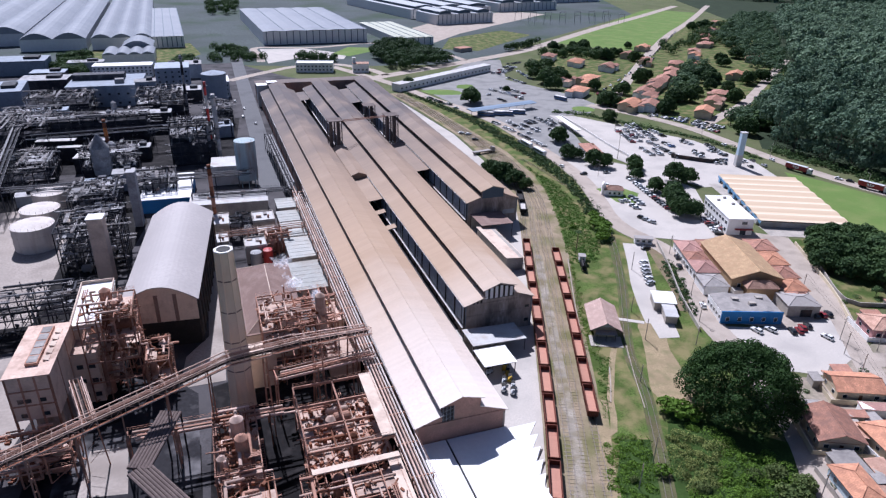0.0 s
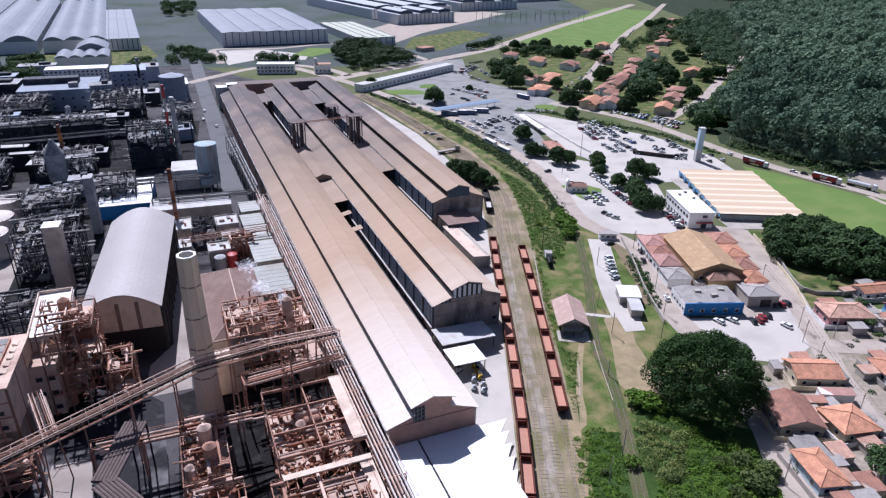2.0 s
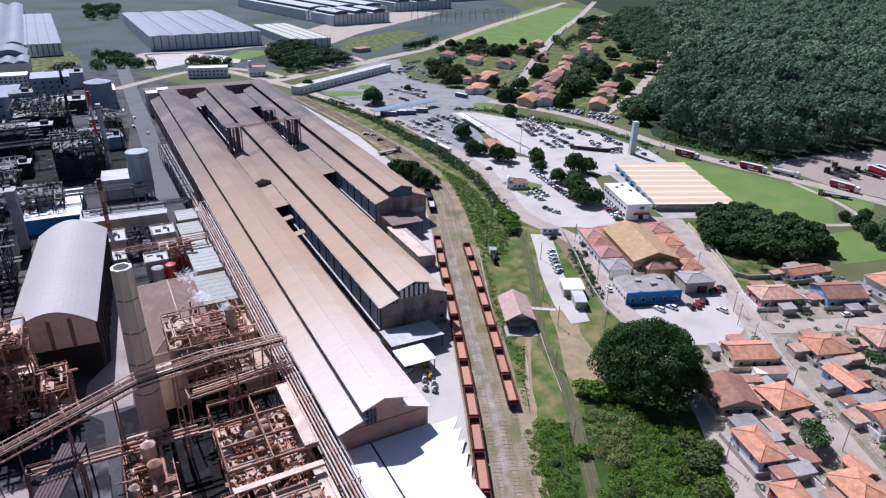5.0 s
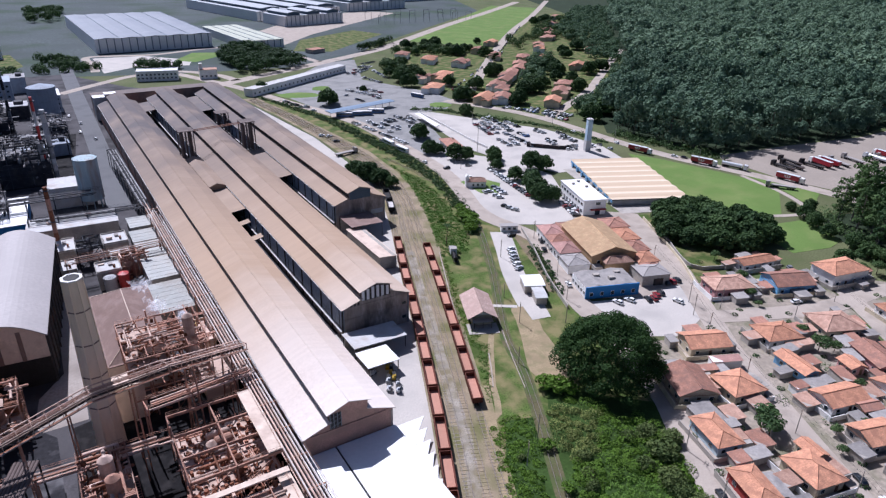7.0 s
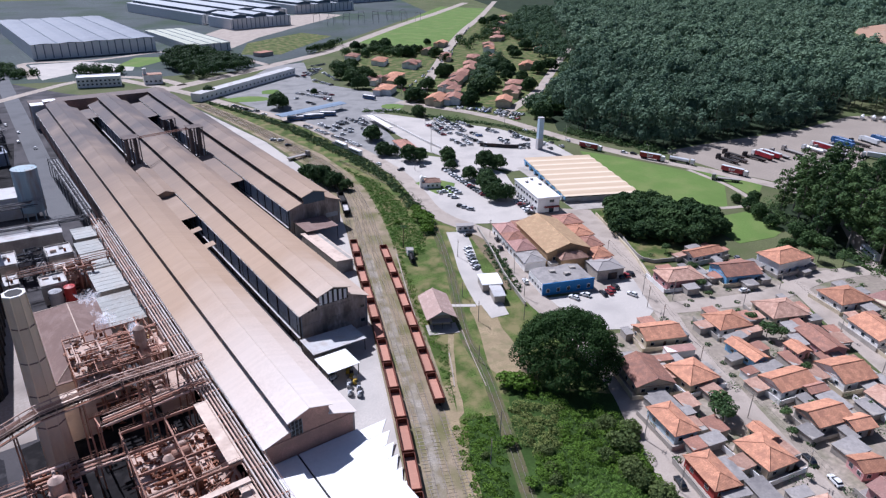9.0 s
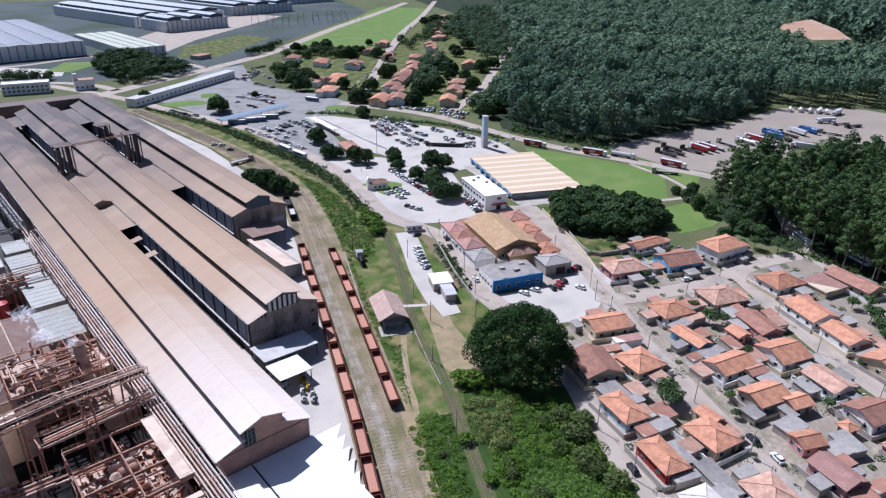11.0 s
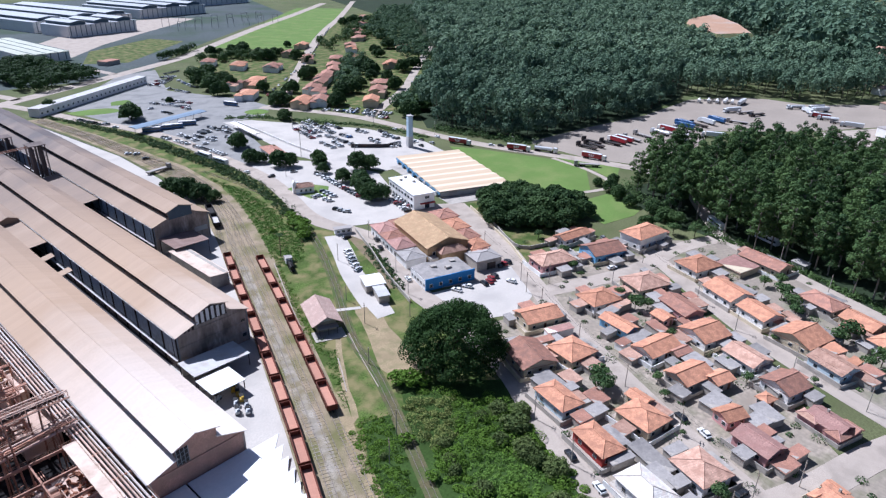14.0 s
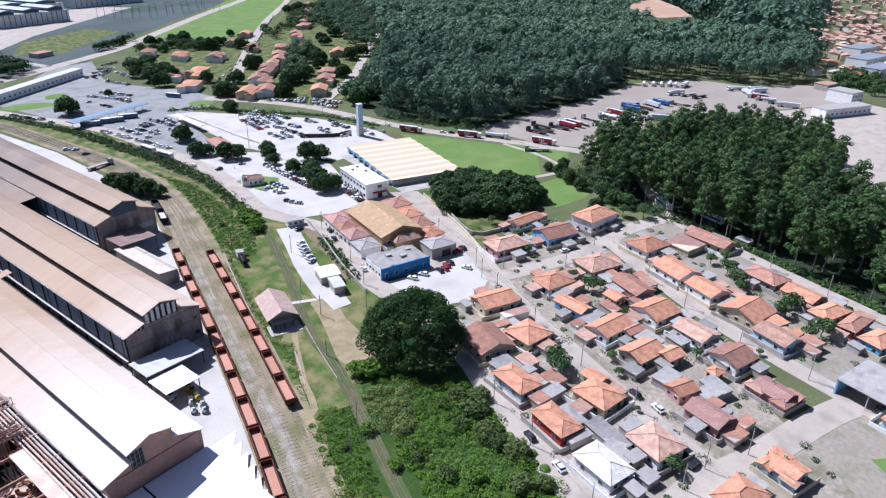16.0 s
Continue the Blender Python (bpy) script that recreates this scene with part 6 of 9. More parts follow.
def house(x, y, w, d, turn=-20.0, tile="orange", wall="white", hip=True, h=3.2, rise=None, plot=True, windows=True, wings=1, group="tiled houses"):
    t = thing("house", f"single-storey house with {tile} tiled roof and {wall} walls", "house", (x, y, 0), turn, group)
    rise = rise or (0.15 if hip else 0.17) * min(w, d)
    w, d = w - 0.6, d - 0.6
    if plot and min(w, d) > 7:
        if house_rng.random() < 0.5:
            w *= 0.8
        else:
            d *= 0.8
        wings, hip = 3, house_rng.random() < 0.45
    bm = bmesh.new()
    box(bm, 0, 0, 0, w, d, h)
    if not hip:
        if d > w:
            prism(bm, [(-w / 2, h), (w / 2, h), (0, h + rise - 0.1)], -d / 2, d / 2)
        else:
            gb = [bm.verts.new((sx * w / 2, yy, zz)) for sx in (-1, 1) for yy, zz in ((-d / 2, h), (d / 2, h), (0, h + rise - 0.1))]
            for f in ((0, 1, 2), (5, 4, 3), (0, 2, 5, 3), (1, 4, 5, 2)):
                bm.faces.new([gb[i] for i in f])
    part("wall", bm, WALLS[wall], t)
    rf, cp = roof_mesh(w, d, h, rise, 0.6, hip)
    part("roof", rf, TILES[tile], t)
    if windows:
        part("ridge_cap", cp, TILES[tile], t)
    if windows:
        for k in range(max(2, int(w / 4.4))):
            xx = -w / 2 + (k + 0.5) * w / max(2, int(w / 4.4))
            if k == 1:
                bm = bmesh.new()
                box(bm, xx, -d / 2 - 0.03, 0, 1.0, 0.1, 2.1)
                part("door", bm, M_DOOR, t)
            else:
                window(t, xx, -d / 2, 1.0, 1.2, 1.1, 0)
        for k in range(max(2, int(d / 4.6))):
            yy = -d / 2 + (k + 0.5) * d / max(2, int(d / 4.6))
            window(t, -w / 2, yy, 1.0, 1.2, 1.1, 3)
        if house_rng.random() < 0.6:
            bm = bmesh.new()
            box(bm, w * 0.22, d * 0.2, h + rise * 0.4, 0.6, 0.6, rise * 0.6 + 0.5)
            part("chimney", bm, M_GREYPLASTER, t)
    for k in range(wings if plot or wings > 1 else 0):
        if house_rng.random() < 0.2:
            continue
        ww, wd = w * house_rng.uniform(0.38, 0.6), d * house_rng.uniform(0.36, 0.56)
        sx, sy = ((-1, -1), (1, -1), (-1, 1), (1, 1))[(k * 3 + int(x)) % 4]
        bm = bmesh.new()
        box(bm, 0, 0, 0.35, ww, wd, h - 0.35)
        wing = part("wing", bm, WALLS[wall], t)
        wing.location = (sx * (w / 2 - ww * 0.15), sy * (d / 2 - wd * 0.15), -0.35)
        rf, cp = roof_mesh(ww, wd, h, 0.2 * min(ww, wd), 0.5, house_rng.random() < 0.5)
        part("roof", rf, TILES[house_rng.choice((tile, tile, "pale", "red"))], wing)
        if windows:
            part("ridge_cap", cp, TILES[tile], wing)
    if plot:
        px, py = w / 2 + house_rng.uniform(1.2, 2.2), d / 2 + house_rng.uniform(1.4, 2.6)
        m = house_rng.choice((M_WHITEWALL, M_GREYPLASTER, M_CREAMWALL))
        g = thing("garden_wall", "low plastered garden wall round a house plot", "wall", (x, y, 0), turn, "garden walls")
        for cx, cy, sx, sy in ((0, -py, 2 * px, 0.18), (-px, 0, 0.18, 2 * py - 0.2), (0, py, 2 * px, 0.18)):
            bm = bmesh.new()
            box(bm, cx, cy, 0, sx, sy, house_rng.uniform(1.3, 2.0))
            part("wall_run", bm, m, g)
    return t


STREETS = [glide([(*p, 0) for p in pts], 3.0) for pts in (
    MAIN_ROAD, [(235, 204), (200, 138), (176, 102), (154, 58), (134, 10)], [(262, 124), (243, 97), (211, 47), (199, 20), (188, -10)], [(186, 121), (232, 103), (284, 92)], [(300, 100), (270, 52), (232, -40)], [(108, 24), (152, 14), (215, -14)])]
TOWN = [
    (195.2, 99.7, 13.5, 11.0, -19, "orange", "white", "hip", 3.2), (169.5, 108.5, 14.7, 10.5, -23, "orange", "cream", "gable", 3.4), (147.3, 96.1, 12.7, 14.5, -25, "red", "cream", "gable", 3.4),
    (159.0, 88.1, 11.8, 11.5, -12, "orange", "cream", "hip", 3.4), (209.8, 129.8, 17.0, 11.2, -22, "pale", "pink", "hip", 3.8), (232.6, 120.1, 16.2, 12.6, -23, "red", "blue", "gable", 3.8),
    (237.2, 137.8, 16.9, 7.4, -12, "orange", "white", "gable", 3.2), (257.5, 114.1, 18.8, 12.3, -12, "orange", "white", "hip", 5.6), (218.2, 93.4, 15.2, 12.6, -23, "pale", "cream", "hip", 3.4),
    (247.7, 84.8, 15.2, 12.2, -19, "orange", "white", "hip", 3.4), (209.7, 74.7, 9.5, 14.5, -25, "red", "pink", "gable", 3.6), (184.0, 85.4, 6.7, 12.9, -12, "orange", "blue", "gable", 3.2),
    (199.3, 76.8, 6.2, 6.7, -19, "orange", "pink", "gable", 3.0), (191.6, 75.0, 4.3, 7.5, -20, "red", "grey", "shed", 2.8), (198.8, 61.8, 12.6, 12.4, -19, "orange", "white", "gable", 3.4),
    (179.7, 69.5, 14.4, 9.4, -14, "orange", "white", "gable", 3.2), (182.4, 62.8, 7.2, 4.9, -17, "red", "cream", "gable", 3.0), (174.8, 78.7, 4.7, 3.6, -12, "red", "white", "shed", 2.8),
    (172.6, 55.3, 12.7, 9.6, -17, "orange", "grey", "gable", 3.3), (176.6, 48.0, 7.7, 6.5, -20, "orange", "grey", "gable", 3.2), (135.8, 77.8, 8.4, 13.1, -16, "orange", "pale", "hip", 3.4),
    (144.7, 56.3, 10.3, 12.0, -12, "orange", "cream", "hip", 3.4), (151.4, 60.8, 5.2, 7.1, -12, "orange", "cream", "gable", 3.2), (127.4, 60.1, 8.0, 12.8, -19, "orange", "red", "hip", 3.5),
    (120.8, 43.3, 9.1, 12.9, -17, "white", "white", "hip", 3.5), (136.1, 36.3, 10.7, 11.6, -20, "pale", "white", "hip", 3.5), (162.3, 39.1, 7.8, 6.7, -26, "orange", "pink", "gable", 3.2),
    (165.5, 44.5, 8.0, 5.9, -12, "fibre", "grey", "shed", 2.8), (155.8, 29.3, 8.4, 11.4, -17, "pink", "pink", "gable", 3.4), (176.9, 34.3, 5.0, 4.3, -18, "orange", "pink", "hip", 2.8),
    (131.4, 14.0, 11.8, 9.0, -14, "orange", "white", "hip", 3.4), (270.1, 66.1, 10.2, 19.0, -16, "red", "cream", "gable", 3.2), (259.3, 73.3, 12.3, 12.0, -15, "pink", "cream", "shed", 2.8),
    (232.9, 66.9, 12.4, 14.6, -25, "orange", "white", "gable", 3.4), (225.6, 53.0, 10.1, 13.1, -25, "orange", "white", "gable", 3.4), (219.3, 37.0, 13.8, 13.8, -16, "orange", "cream", "gable", 3.3),
    (249.8, 38.9, 10.5, 14.5, -21, "red", "grey", "hip", 3.2), (243.8, 24.5, 9.7, 12.7, -20, "orange", "cream", "gable", 3.2), (235.9, 14.6, 14.1, 8.0, -23, "orange", "white", "hip", 3.4),
    (232.8, 6.6, 13.2, 6.4, -14, "red", "red", "hip", 3.4), (227.5, -1.7, 12.7, 8.2, -24, "orange", "blue", "hip", 3.4), (194.2, 46.2, 9.5, 12.2, -19, "pale", "white", "gable", 3.4),
    (208.7, 24.9, 9.4, 12.6, -23, "pale", "pale", "gable", 3.4), (218.3, 27.3, 6.5, 5.5, -27, "orange", "grey", "shed", 2.9), (214.4, 20.5, 6.6, 3.4, -14, "orange", "grey", "shed", 2.9),
    (187.6, 32.6, 10.7, 10.7, -19, "red", "white", "gable", 3.4), (219.4, 41.7, 8.9, 7.6, -17, "fibre", "grey", "shed", 2.7), (236.4, 64.1, 10.7, 8.9, -12, "fibre", "grey", "shed", 2.7),
    (210.6, 84.9, 4.9, 6.5, -24, "fibre", "grey", "shed", 2.7), (170.4, 32.0, 5.7, 8.0, -25, "fibre", "grey", "shed", 2.7), (185.3, 33.4, 5.9, 5.6, -27, "fibre", "grey", "shed", 2.7),
    (181.1, 56.5, 6.7, 7.8, -17, "fibre", "grey", "shed", 2.7), (167.2, 98.4, 9.9, 3.6, -27, "pink", "white", "shed", 2.8), (132.0, 47.3, 5.4, 12.5, -19, "fibre", "grey", "shed", 2.6),
    (138.9, 67.3, 6.1, 4.2, -15, "fibre", "grey", "shed", 2.6), (140.1, 82.8, 7.4, 11.4, -12, "fibre", "grey", "shed", 2.6), (126.3, 52.6, 7.4, 2.5, -22, "fibre", "grey", "shed", 2.6),
    (189.0, 92.4, 8.2, 3.9, -12, "fibre", "grey", "shed", 2.6), (163.0, 54.0, 4.6, 5.3, -12, "fibre", "grey", "shed", 2.5),
]


def town_house(x, y, w, d, turn, tile, wall, form, h):
    """A low house of the quarter: plastered walls, tiled hip or gable roof with deep eaves, windows, door, front fence."""
    if form == "shed":
        t = thing("lean_to", f"low {'grey fibre-cement' if tile == 'fibre' else tile + ' tiled'} lean-to between the houses", "shed", (x, y, 0), turn, "lean-tos")
        bm = bmesh.new()
        box(bm, 0, 0, 0, w - 0.5, d - 0.5, h - 0.15)
        part("wall", bm, WALLS[wall], t)
        bm = bmesh.new()
        box(bm, 0, 0, h - 0.12, w, d, 0.1, tilt=(0.04, -0.05, 0))
        part("roof", bm, M_FIBRE if tile == "fibre" else TILES[tile], t)
        return t
    t = thing("house", f"single-storey house with {tile} tiled roof and {wall} walls", "house", (x, y, 0), turn, "tiled houses")
    w, d = w - 1.2, d - 1.2
    rise = 0.19 * min(w, d)
    hip = form == "hip"
    bm = bmesh.new()
    box(bm, 0, 0, 0, w, d, h)
    if not hip:
        if d > w:
            prism(bm, [(-w / 2, h), (w / 2, h), (0, h + rise - 0.1)], -d / 2, d / 2)
        else:
            gb = [bm.verts.new((sx * w / 2, yy, zz)) for sx in (-1, 1) for yy, zz in ((-d / 2, h), (d / 2, h), (0, h + rise - 0.1))]
            for f in ((0, 1, 2), (5, 4, 3), (0, 2, 5, 3), (1, 4, 5, 2)):
                bm.faces.new([gb[i] for i in f])
    part("wall", bm, WALLS[wall], t)
    rf, cp = roof_mesh(w, d, h, rise, 0.6, hip)
    part("roof", rf, TILES[tile], t)
    part("ridge_cap", cp, TILES[tile], t)
    n = max(2, int(w / 3.6))
    for k in range(n):
        xx = -w / 2 + (k + 0.5) * w / n
        if k == 1:
            bm = bmesh.new()
            box(bm, xx, -d / 2 - 0.03, 0, 1.0, 0.1, 2.1)
            part("door", bm, M_DOOR, t)
        else:
            window(t, xx, -d / 2, 1.0, 1.2, 1.1, 0)
    n = max(2, int(d / 4.2))
    for k in range(n):
        window(t, -w / 2, -d / 2 + (k + 0.5) * d / n, 1.0, 1.2, 1.1, 3)
    # a step-back extension under fibre-cement, and the plot's walls
    if w * d > 70:
        aw, ad = house_rng.uniform(2.6, 4.2), d * house_rng.uniform(0.4, 0.7)
        bm = bmesh.new()
        box(bm, w / 2 + aw / 2 + 0.1, house_rng.uniform(-0.15, 0.15) * d, 0, aw, ad, 2.3)
        ex = part("extension", bm, M_GREYPLASTER, t)
        bm = bmesh.new()
        box(bm, w / 2 + aw / 2 + 0.2, 0, 2.32, aw + 0.4, ad + 0.5, 0.1, tilt=(0, 0.05, 0))
        part("roof", bm, house_rng.choice((M_FIBRE, M_FIBRE, TILE_PALE, M_GREYPLASTER)), ex)
        px, py = w / 2 + 2.2, d / 2 + 1.9
        m = house_rng.choice((M_WHITEWALL, M_GREYPLASTER, M_CREAMWALL, M_GREYPLASTER))
        g = thing("garden_wall", "low plastered garden wall round a house plot", "wall", (x, y, 0), turn, "garden walls")
        for cx, cy, sx, sy in ((0, -py, 2 * px, 0.18), (-px, 0, 0.18, 2 * py - 0.2)):
            bm = bmesh.new()
            box(bm, cx, cy, 0, sx, sy, house_rng.uniform(1.3, 2.0))
            part("wall_run", bm, m, g)
        bm = bmesh.new()
        box(bm, 0, 0, 0.04, 2 * px - 0.3, 2 * py - 0.3, 0.06)
        part("paving", bm, house_rng.choice((M_GREYPLASTER, M_STREET, M_FIBRE)), g)
    return t


for row in TOWN:
    town_house(*row)
# grey lean-tos and tiled outhouses that fill the yards behind the houses
yard_rng = random.Random(19)
YARDS = []
for x, y, w, d, turn, tile, wall, form, h in TOWN:
    if form == "shed" or w * d < 75:
        continue
    for k in range(6):
        sw, sd = yard_rng.uniform(3.0, 6.5), yard_rng.uniform(3.0, 7.0)
        ang, reach = radians(turn + (8, 90, -82, 45, -40, 175)[k] + yard_rng.uniform(-14, 14)), 0.5 * (w if k in (0, 5) else d if k < 3 else 1.25 * d) + yard_rng.uniform(2.0, 3.2)
        q = (x + math.cos(ang) * reach, y + math.sin(ang) * reach)
        if all(math.hypot(q[0] - o[0], q[1] - o[1]) > 0.40 * (min(o[2], o[3]) + min(sw, sd)) + 0.4 for o in TOWN + YARDS) and not any(
                math.hypot(q[0] - p.x, q[1] - p.y) < 6.2 for street in STREETS for p in street):
            YARDS.append((q[0], q[1], sw, sd))
            town_house(q[0], q[1], sw, sd, turn, yard_rng.choice(("fibre", "fibre", "fibre", "red", "pale")), "grey", "shed", yard_rng.uniform(2.3, 2.9))
for row in ((178, 18, 9, 10, "pink", "pink"), (148, 8, 9, 8, "orange", "pale"), (120, 12, 11, 10, "orange", "cream"), (186, -14, 12, 10, "orange", "pale")):
    house(row[0], row[1], row[2], row[3], -20, row[4], row[5])
# houses across the valley
for i, (x, y) in enumerate(((352, 649), (364, 612), (381, 580), (445, 640), (331, 530), (305, 529), (295, 486), (461, 579), (536, 643), (609, 713), (414, 524), (380, 497), (346, 468), (309, 433), (323, 427), (406, 447), (381, 424), (351, 398), (482, 513), (574, 590), (455, 421), (694, 806), (767, 880), (804, 877), (477, 566), (494, 683), (320, 512), (366, 483), (396, 511), (430, 545), (520, 622), (590, 690), (640, 752), (344, 456), (440, 600))):
    house(x, y, house_rng.uniform(16, 22), house_rng.uniform(11, 14), 42 + house_rng.uniform(-6, 6), house_rng.choice(("orange", "red", "red")), house_rng.choice(("white", "cream")), hip=house_rng.random() < 0.4, plot=False, windows=False, wings=2, group="houses across the valley", h=5.2)
# the far hillside town: its nearer houses singly, the rest as one mass
town_rng = random.Random(16)
walls_bm, roofs_bm = bmesh.new(), bmesh.new()
for i in range(420):
    f, g_ = town_rng.random(), town_rng.random()
    x, y = 800 + f * 900, 40 + f * 130 + (g_ - 0.35) * (110 + 260 * f)
    w_, d_, h_, a_ = town_rng.uniform(8, 15), town_rng.uniform(7, 12), town_rng.choice((3.5, 6.0, 6.5)), town_rng.choice((-20, -14, 12, 70))
    box(walls_bm, x, y, 0, w_, d_, h_, a_)
    m_ = Matrix.Translation((x, y, 0)) @ Matrix.Rotation(radians(a_), 4, "Z")
    v = [roofs_bm.verts.new(m_ @ Vector(c)) for c in ((-w_ / 2 - 0.5, -d_ / 2 - 0.5, h_), (w_ / 2 + 0.5, -d_ / 2 - 0.5, h_), (w_ / 2 + 0.5, d_ / 2 + 0.5, h_), (-w_ / 2 - 0.5, d_ / 2 + 0.5, h_), (-w_ / 2 - 0.5, 0, h_ + 1.6), (w_ / 2 + 0.5, 0, h_ + 1.6))]
    for q in ((0, 1, 5, 4), (2, 3, 4, 5), (1, 2, 5), (3, 0, 4)):
        roofs_bm.faces.new([v[k] for k in q])
town = tagged(part("far_town", walls_bm, M_CREAMWALL), "mosaic of small houses on the far hillside", "houses", kind="stuff")
tagged(part("roof_mass", roofs_bm, TILE_PALE, town), kind="stuff")
for i in range(40):
    f, g_ = house_rng.random(), house_rng.random()
    x, y = 690 + f * 420, 66 + f * 60 + (g_ - 0.4) * (70 + 140 * f)
    house(x, y, house_rng.uniform(9, 15), house_rng.uniform(8, 12), house_rng.choice((-20, -12, 10)), house_rng.choice(("orange", "red", "pale", "white")), house_rng.choice(("white", "cream", "grey")), hip=house_rng.random() < 0.5,
          plot=False, windows=False, group="far hillside houses", h=house_rng.choice((3.5, 6.0)))

# ---- town buildings by the car parks ----
M_SHOPBLUE = surface("bright blue shop wall", (0.05, 0.20, 0.46), 0.7, 0.12, 2.0, 0.3, 0.1)
M_BLUESTEEL = surface("faded blue steel", (0.16, 0.30, 0.46), 0.6, 0.15, 2.0, 0.3, 0.1)
M_STRIPEROOF = striped("striped canopy sheets", (0.68, 0.57, 0.43), (0.59, 0.455, 0.315), 8.4, axis=1, share=0.35, soft=0.22)

# open sports canopy with a wavy striped roof
cn = thing("canopy_hall", "wide open canopy hall with cream and tan striped roof", "canopy", (267.0, 237.4, 0), -24.0)
bm = bmesh.new()
N, LW, LL = 33, 41.0, 66.0
prev = None
for i in range(N):
    y = -LL / 2 + LL * i / (N - 1)
    z = 3.1 + 0.3 * math.cos(y * 2 * math.pi / 8.4)
    row = [bm.verts.new((x, y, z + dz)) for x in (-LW / 2, LW / 2) for dz in (0, 0.15)]
    if prev:
        for a, b in ((1, 3), (3, 2), (2, 0), (0, 1)):
            bm.faces.new((prev[a], prev[b], row[b], row[a]))
    prev = row
bmesh.ops.recalc_face_normals(bm, faces=bm.faces)
part("roof", bm, M_STRIPEROOF, cn)
for i in range(9):
    for x in (-LW / 2 + 0.3, 0, LW / 2 - 0.3):
        bm = bmesh.new()
        rod(bm, (x, -LL / 2 + 0.3 + i * 8.15, 0), (x, -LL / 2 + 0.3 + i * 8.15, 2.7), 0.16, 6)
        part("post", bm, M_PALEPANEL, cn)
bm = bmesh.new()
box(bm, 0, -LL / 2 + 1.2, 0, LW - 0.8, 0.25, 2.5)
part("end_wall", bm, M_PALEPANEL, cn)
for x in (-LW / 2, LW / 2):
    bm = bmesh.new()
    box(bm, x, 0, 1.6 if x < 0 else 2.1, 0.3, LL, 1.1 if x < 0 else 0.6)
    part("edge_beam", bm, M_BLUESTEEL if x < 0 else M_PALEPANEL, cn)
for i in range(8):
    bm = bmesh.new()
    rod(bm, (-LW / 2 - 0.9, -LL / 2 + 4 + i * 8.2, 1.5), (-LW / 2 + 0.2, -LL / 2 + 4 + i * 8.2, 1.5), 1.3, 14)
    part("barrel_vent", bm, M_BLUESTEEL if i > 3 else M_PALEPANEL, cn)
patch("canopy_floor", [(232, 206), (266, 192), (300, 258), (252, 272)], 0.12, M_GREYPLASTER, "shaded concrete floor below the canopy", "floor")

# pale blue water tower
tw = thing("water_tower", "tall slim pale blue concrete water tower", "tower", (290.0, 293.0, 0), -20)
bm = bmesh.new()
box(bm, 0, 0, 0, 3.4, 3.4, 7.0)
part("base", bm, M_PALEPANEL, tw)
bm = bmesh.new()
box(bm, 0, 0, 7.0, 3.1, 3.1, 13.0)
part("shaft", bm, surface("pale blue render", (0.42, 0.53, 0.62), 0.8, 0.1, 2.0, 0.3, 0.1), tw)
bm = bmesh.new()
box(bm, 0, 0, 20.0, 3.5, 3.5, 0.4)
part("cap", bm, M_PALEPANEL, tw)
bm = bmesh.new()
rod(bm, (0, 0, 20.4), (0, 0, 23.0), 0.06, 5)
part("antenna", bm, M_DARK, tw)

# two-storey white office
of = thing("office_building", "two-storey white office block with flat white roof", "office building", (223.5, 225.0, 0), -19)
bm = bmesh.new()
box(bm, 0, 0, 0, 11.5, 29, 7.6)
part("wall", bm, M_WHITEWALL, of)
bm = bmesh.new()
box(bm, 0, 0, 7.6, 12.1, 29.6, 0.35)
part("roof", bm, M_WHITEROOF, of)
for z in (1.2, 4.6):
    for k in range(8):
        window(of, -5.75, -12.2 + k * 3.5, z, 2.0, 1.4, 3)
for k, (z, w_) in enumerate(((5.0, 2.4), (0.0, 2.6))):
    window(of, 1.6, -14.5, z + 0.1, w_, 1.4 if k == 0 else 2.4, 0)
bm = bmesh.new()
box(bm, 1.6, -15.2, 2.9, 8.0, 1.6, 0.3)
part("entrance_canopy", bm, WALLS["red"], of, "red entrance canopy")
for x, y in ((-2, 8), (2, 11), (3, 3)):
    bm = bmesh.new()
    box(bm, x, y, 7.95, 1.4, 1.0, 0.8)
    part("roof_unit", bm, M_GREYPLASTER, of)

# the tiled block with its ochre hall, the blue-walled shop and the small grey shed
bk = thing("restaurant_block", "low brick building with ochre and red tiled roofs", "building", (181.0, 168.5, 0), -19)


def wing_of(parent, x, y, w_, d_, h, rise, tile, wall, hip=False):
    bm = bmesh.new()
    box(bm, x, y, 0, w_, d_, h)
    wg = part("wing", bm, wall, parent)
    rf, cp = roof_mesh(w_, d_, h, rise, 0.5, hip)
    for b_, nm in ((rf, "roof"), (cp, "ridge_cap")):
        bmesh.ops.translate(b_, verts=b_.verts, vec=(x, y, 0))
        part(nm, b_, tile, wg)
    if not hip:
        for yy in (y - d_ / 2, y + d_ / 2 - 0.2):
            bm = bmesh.new()
            prism(bm, [(x - w_ / 2, h), (x + w_ / 2, h), (x, h + rise - 0.05)], yy, yy + 0.2)
            part("gable", bm, wall, wg)
    return wg


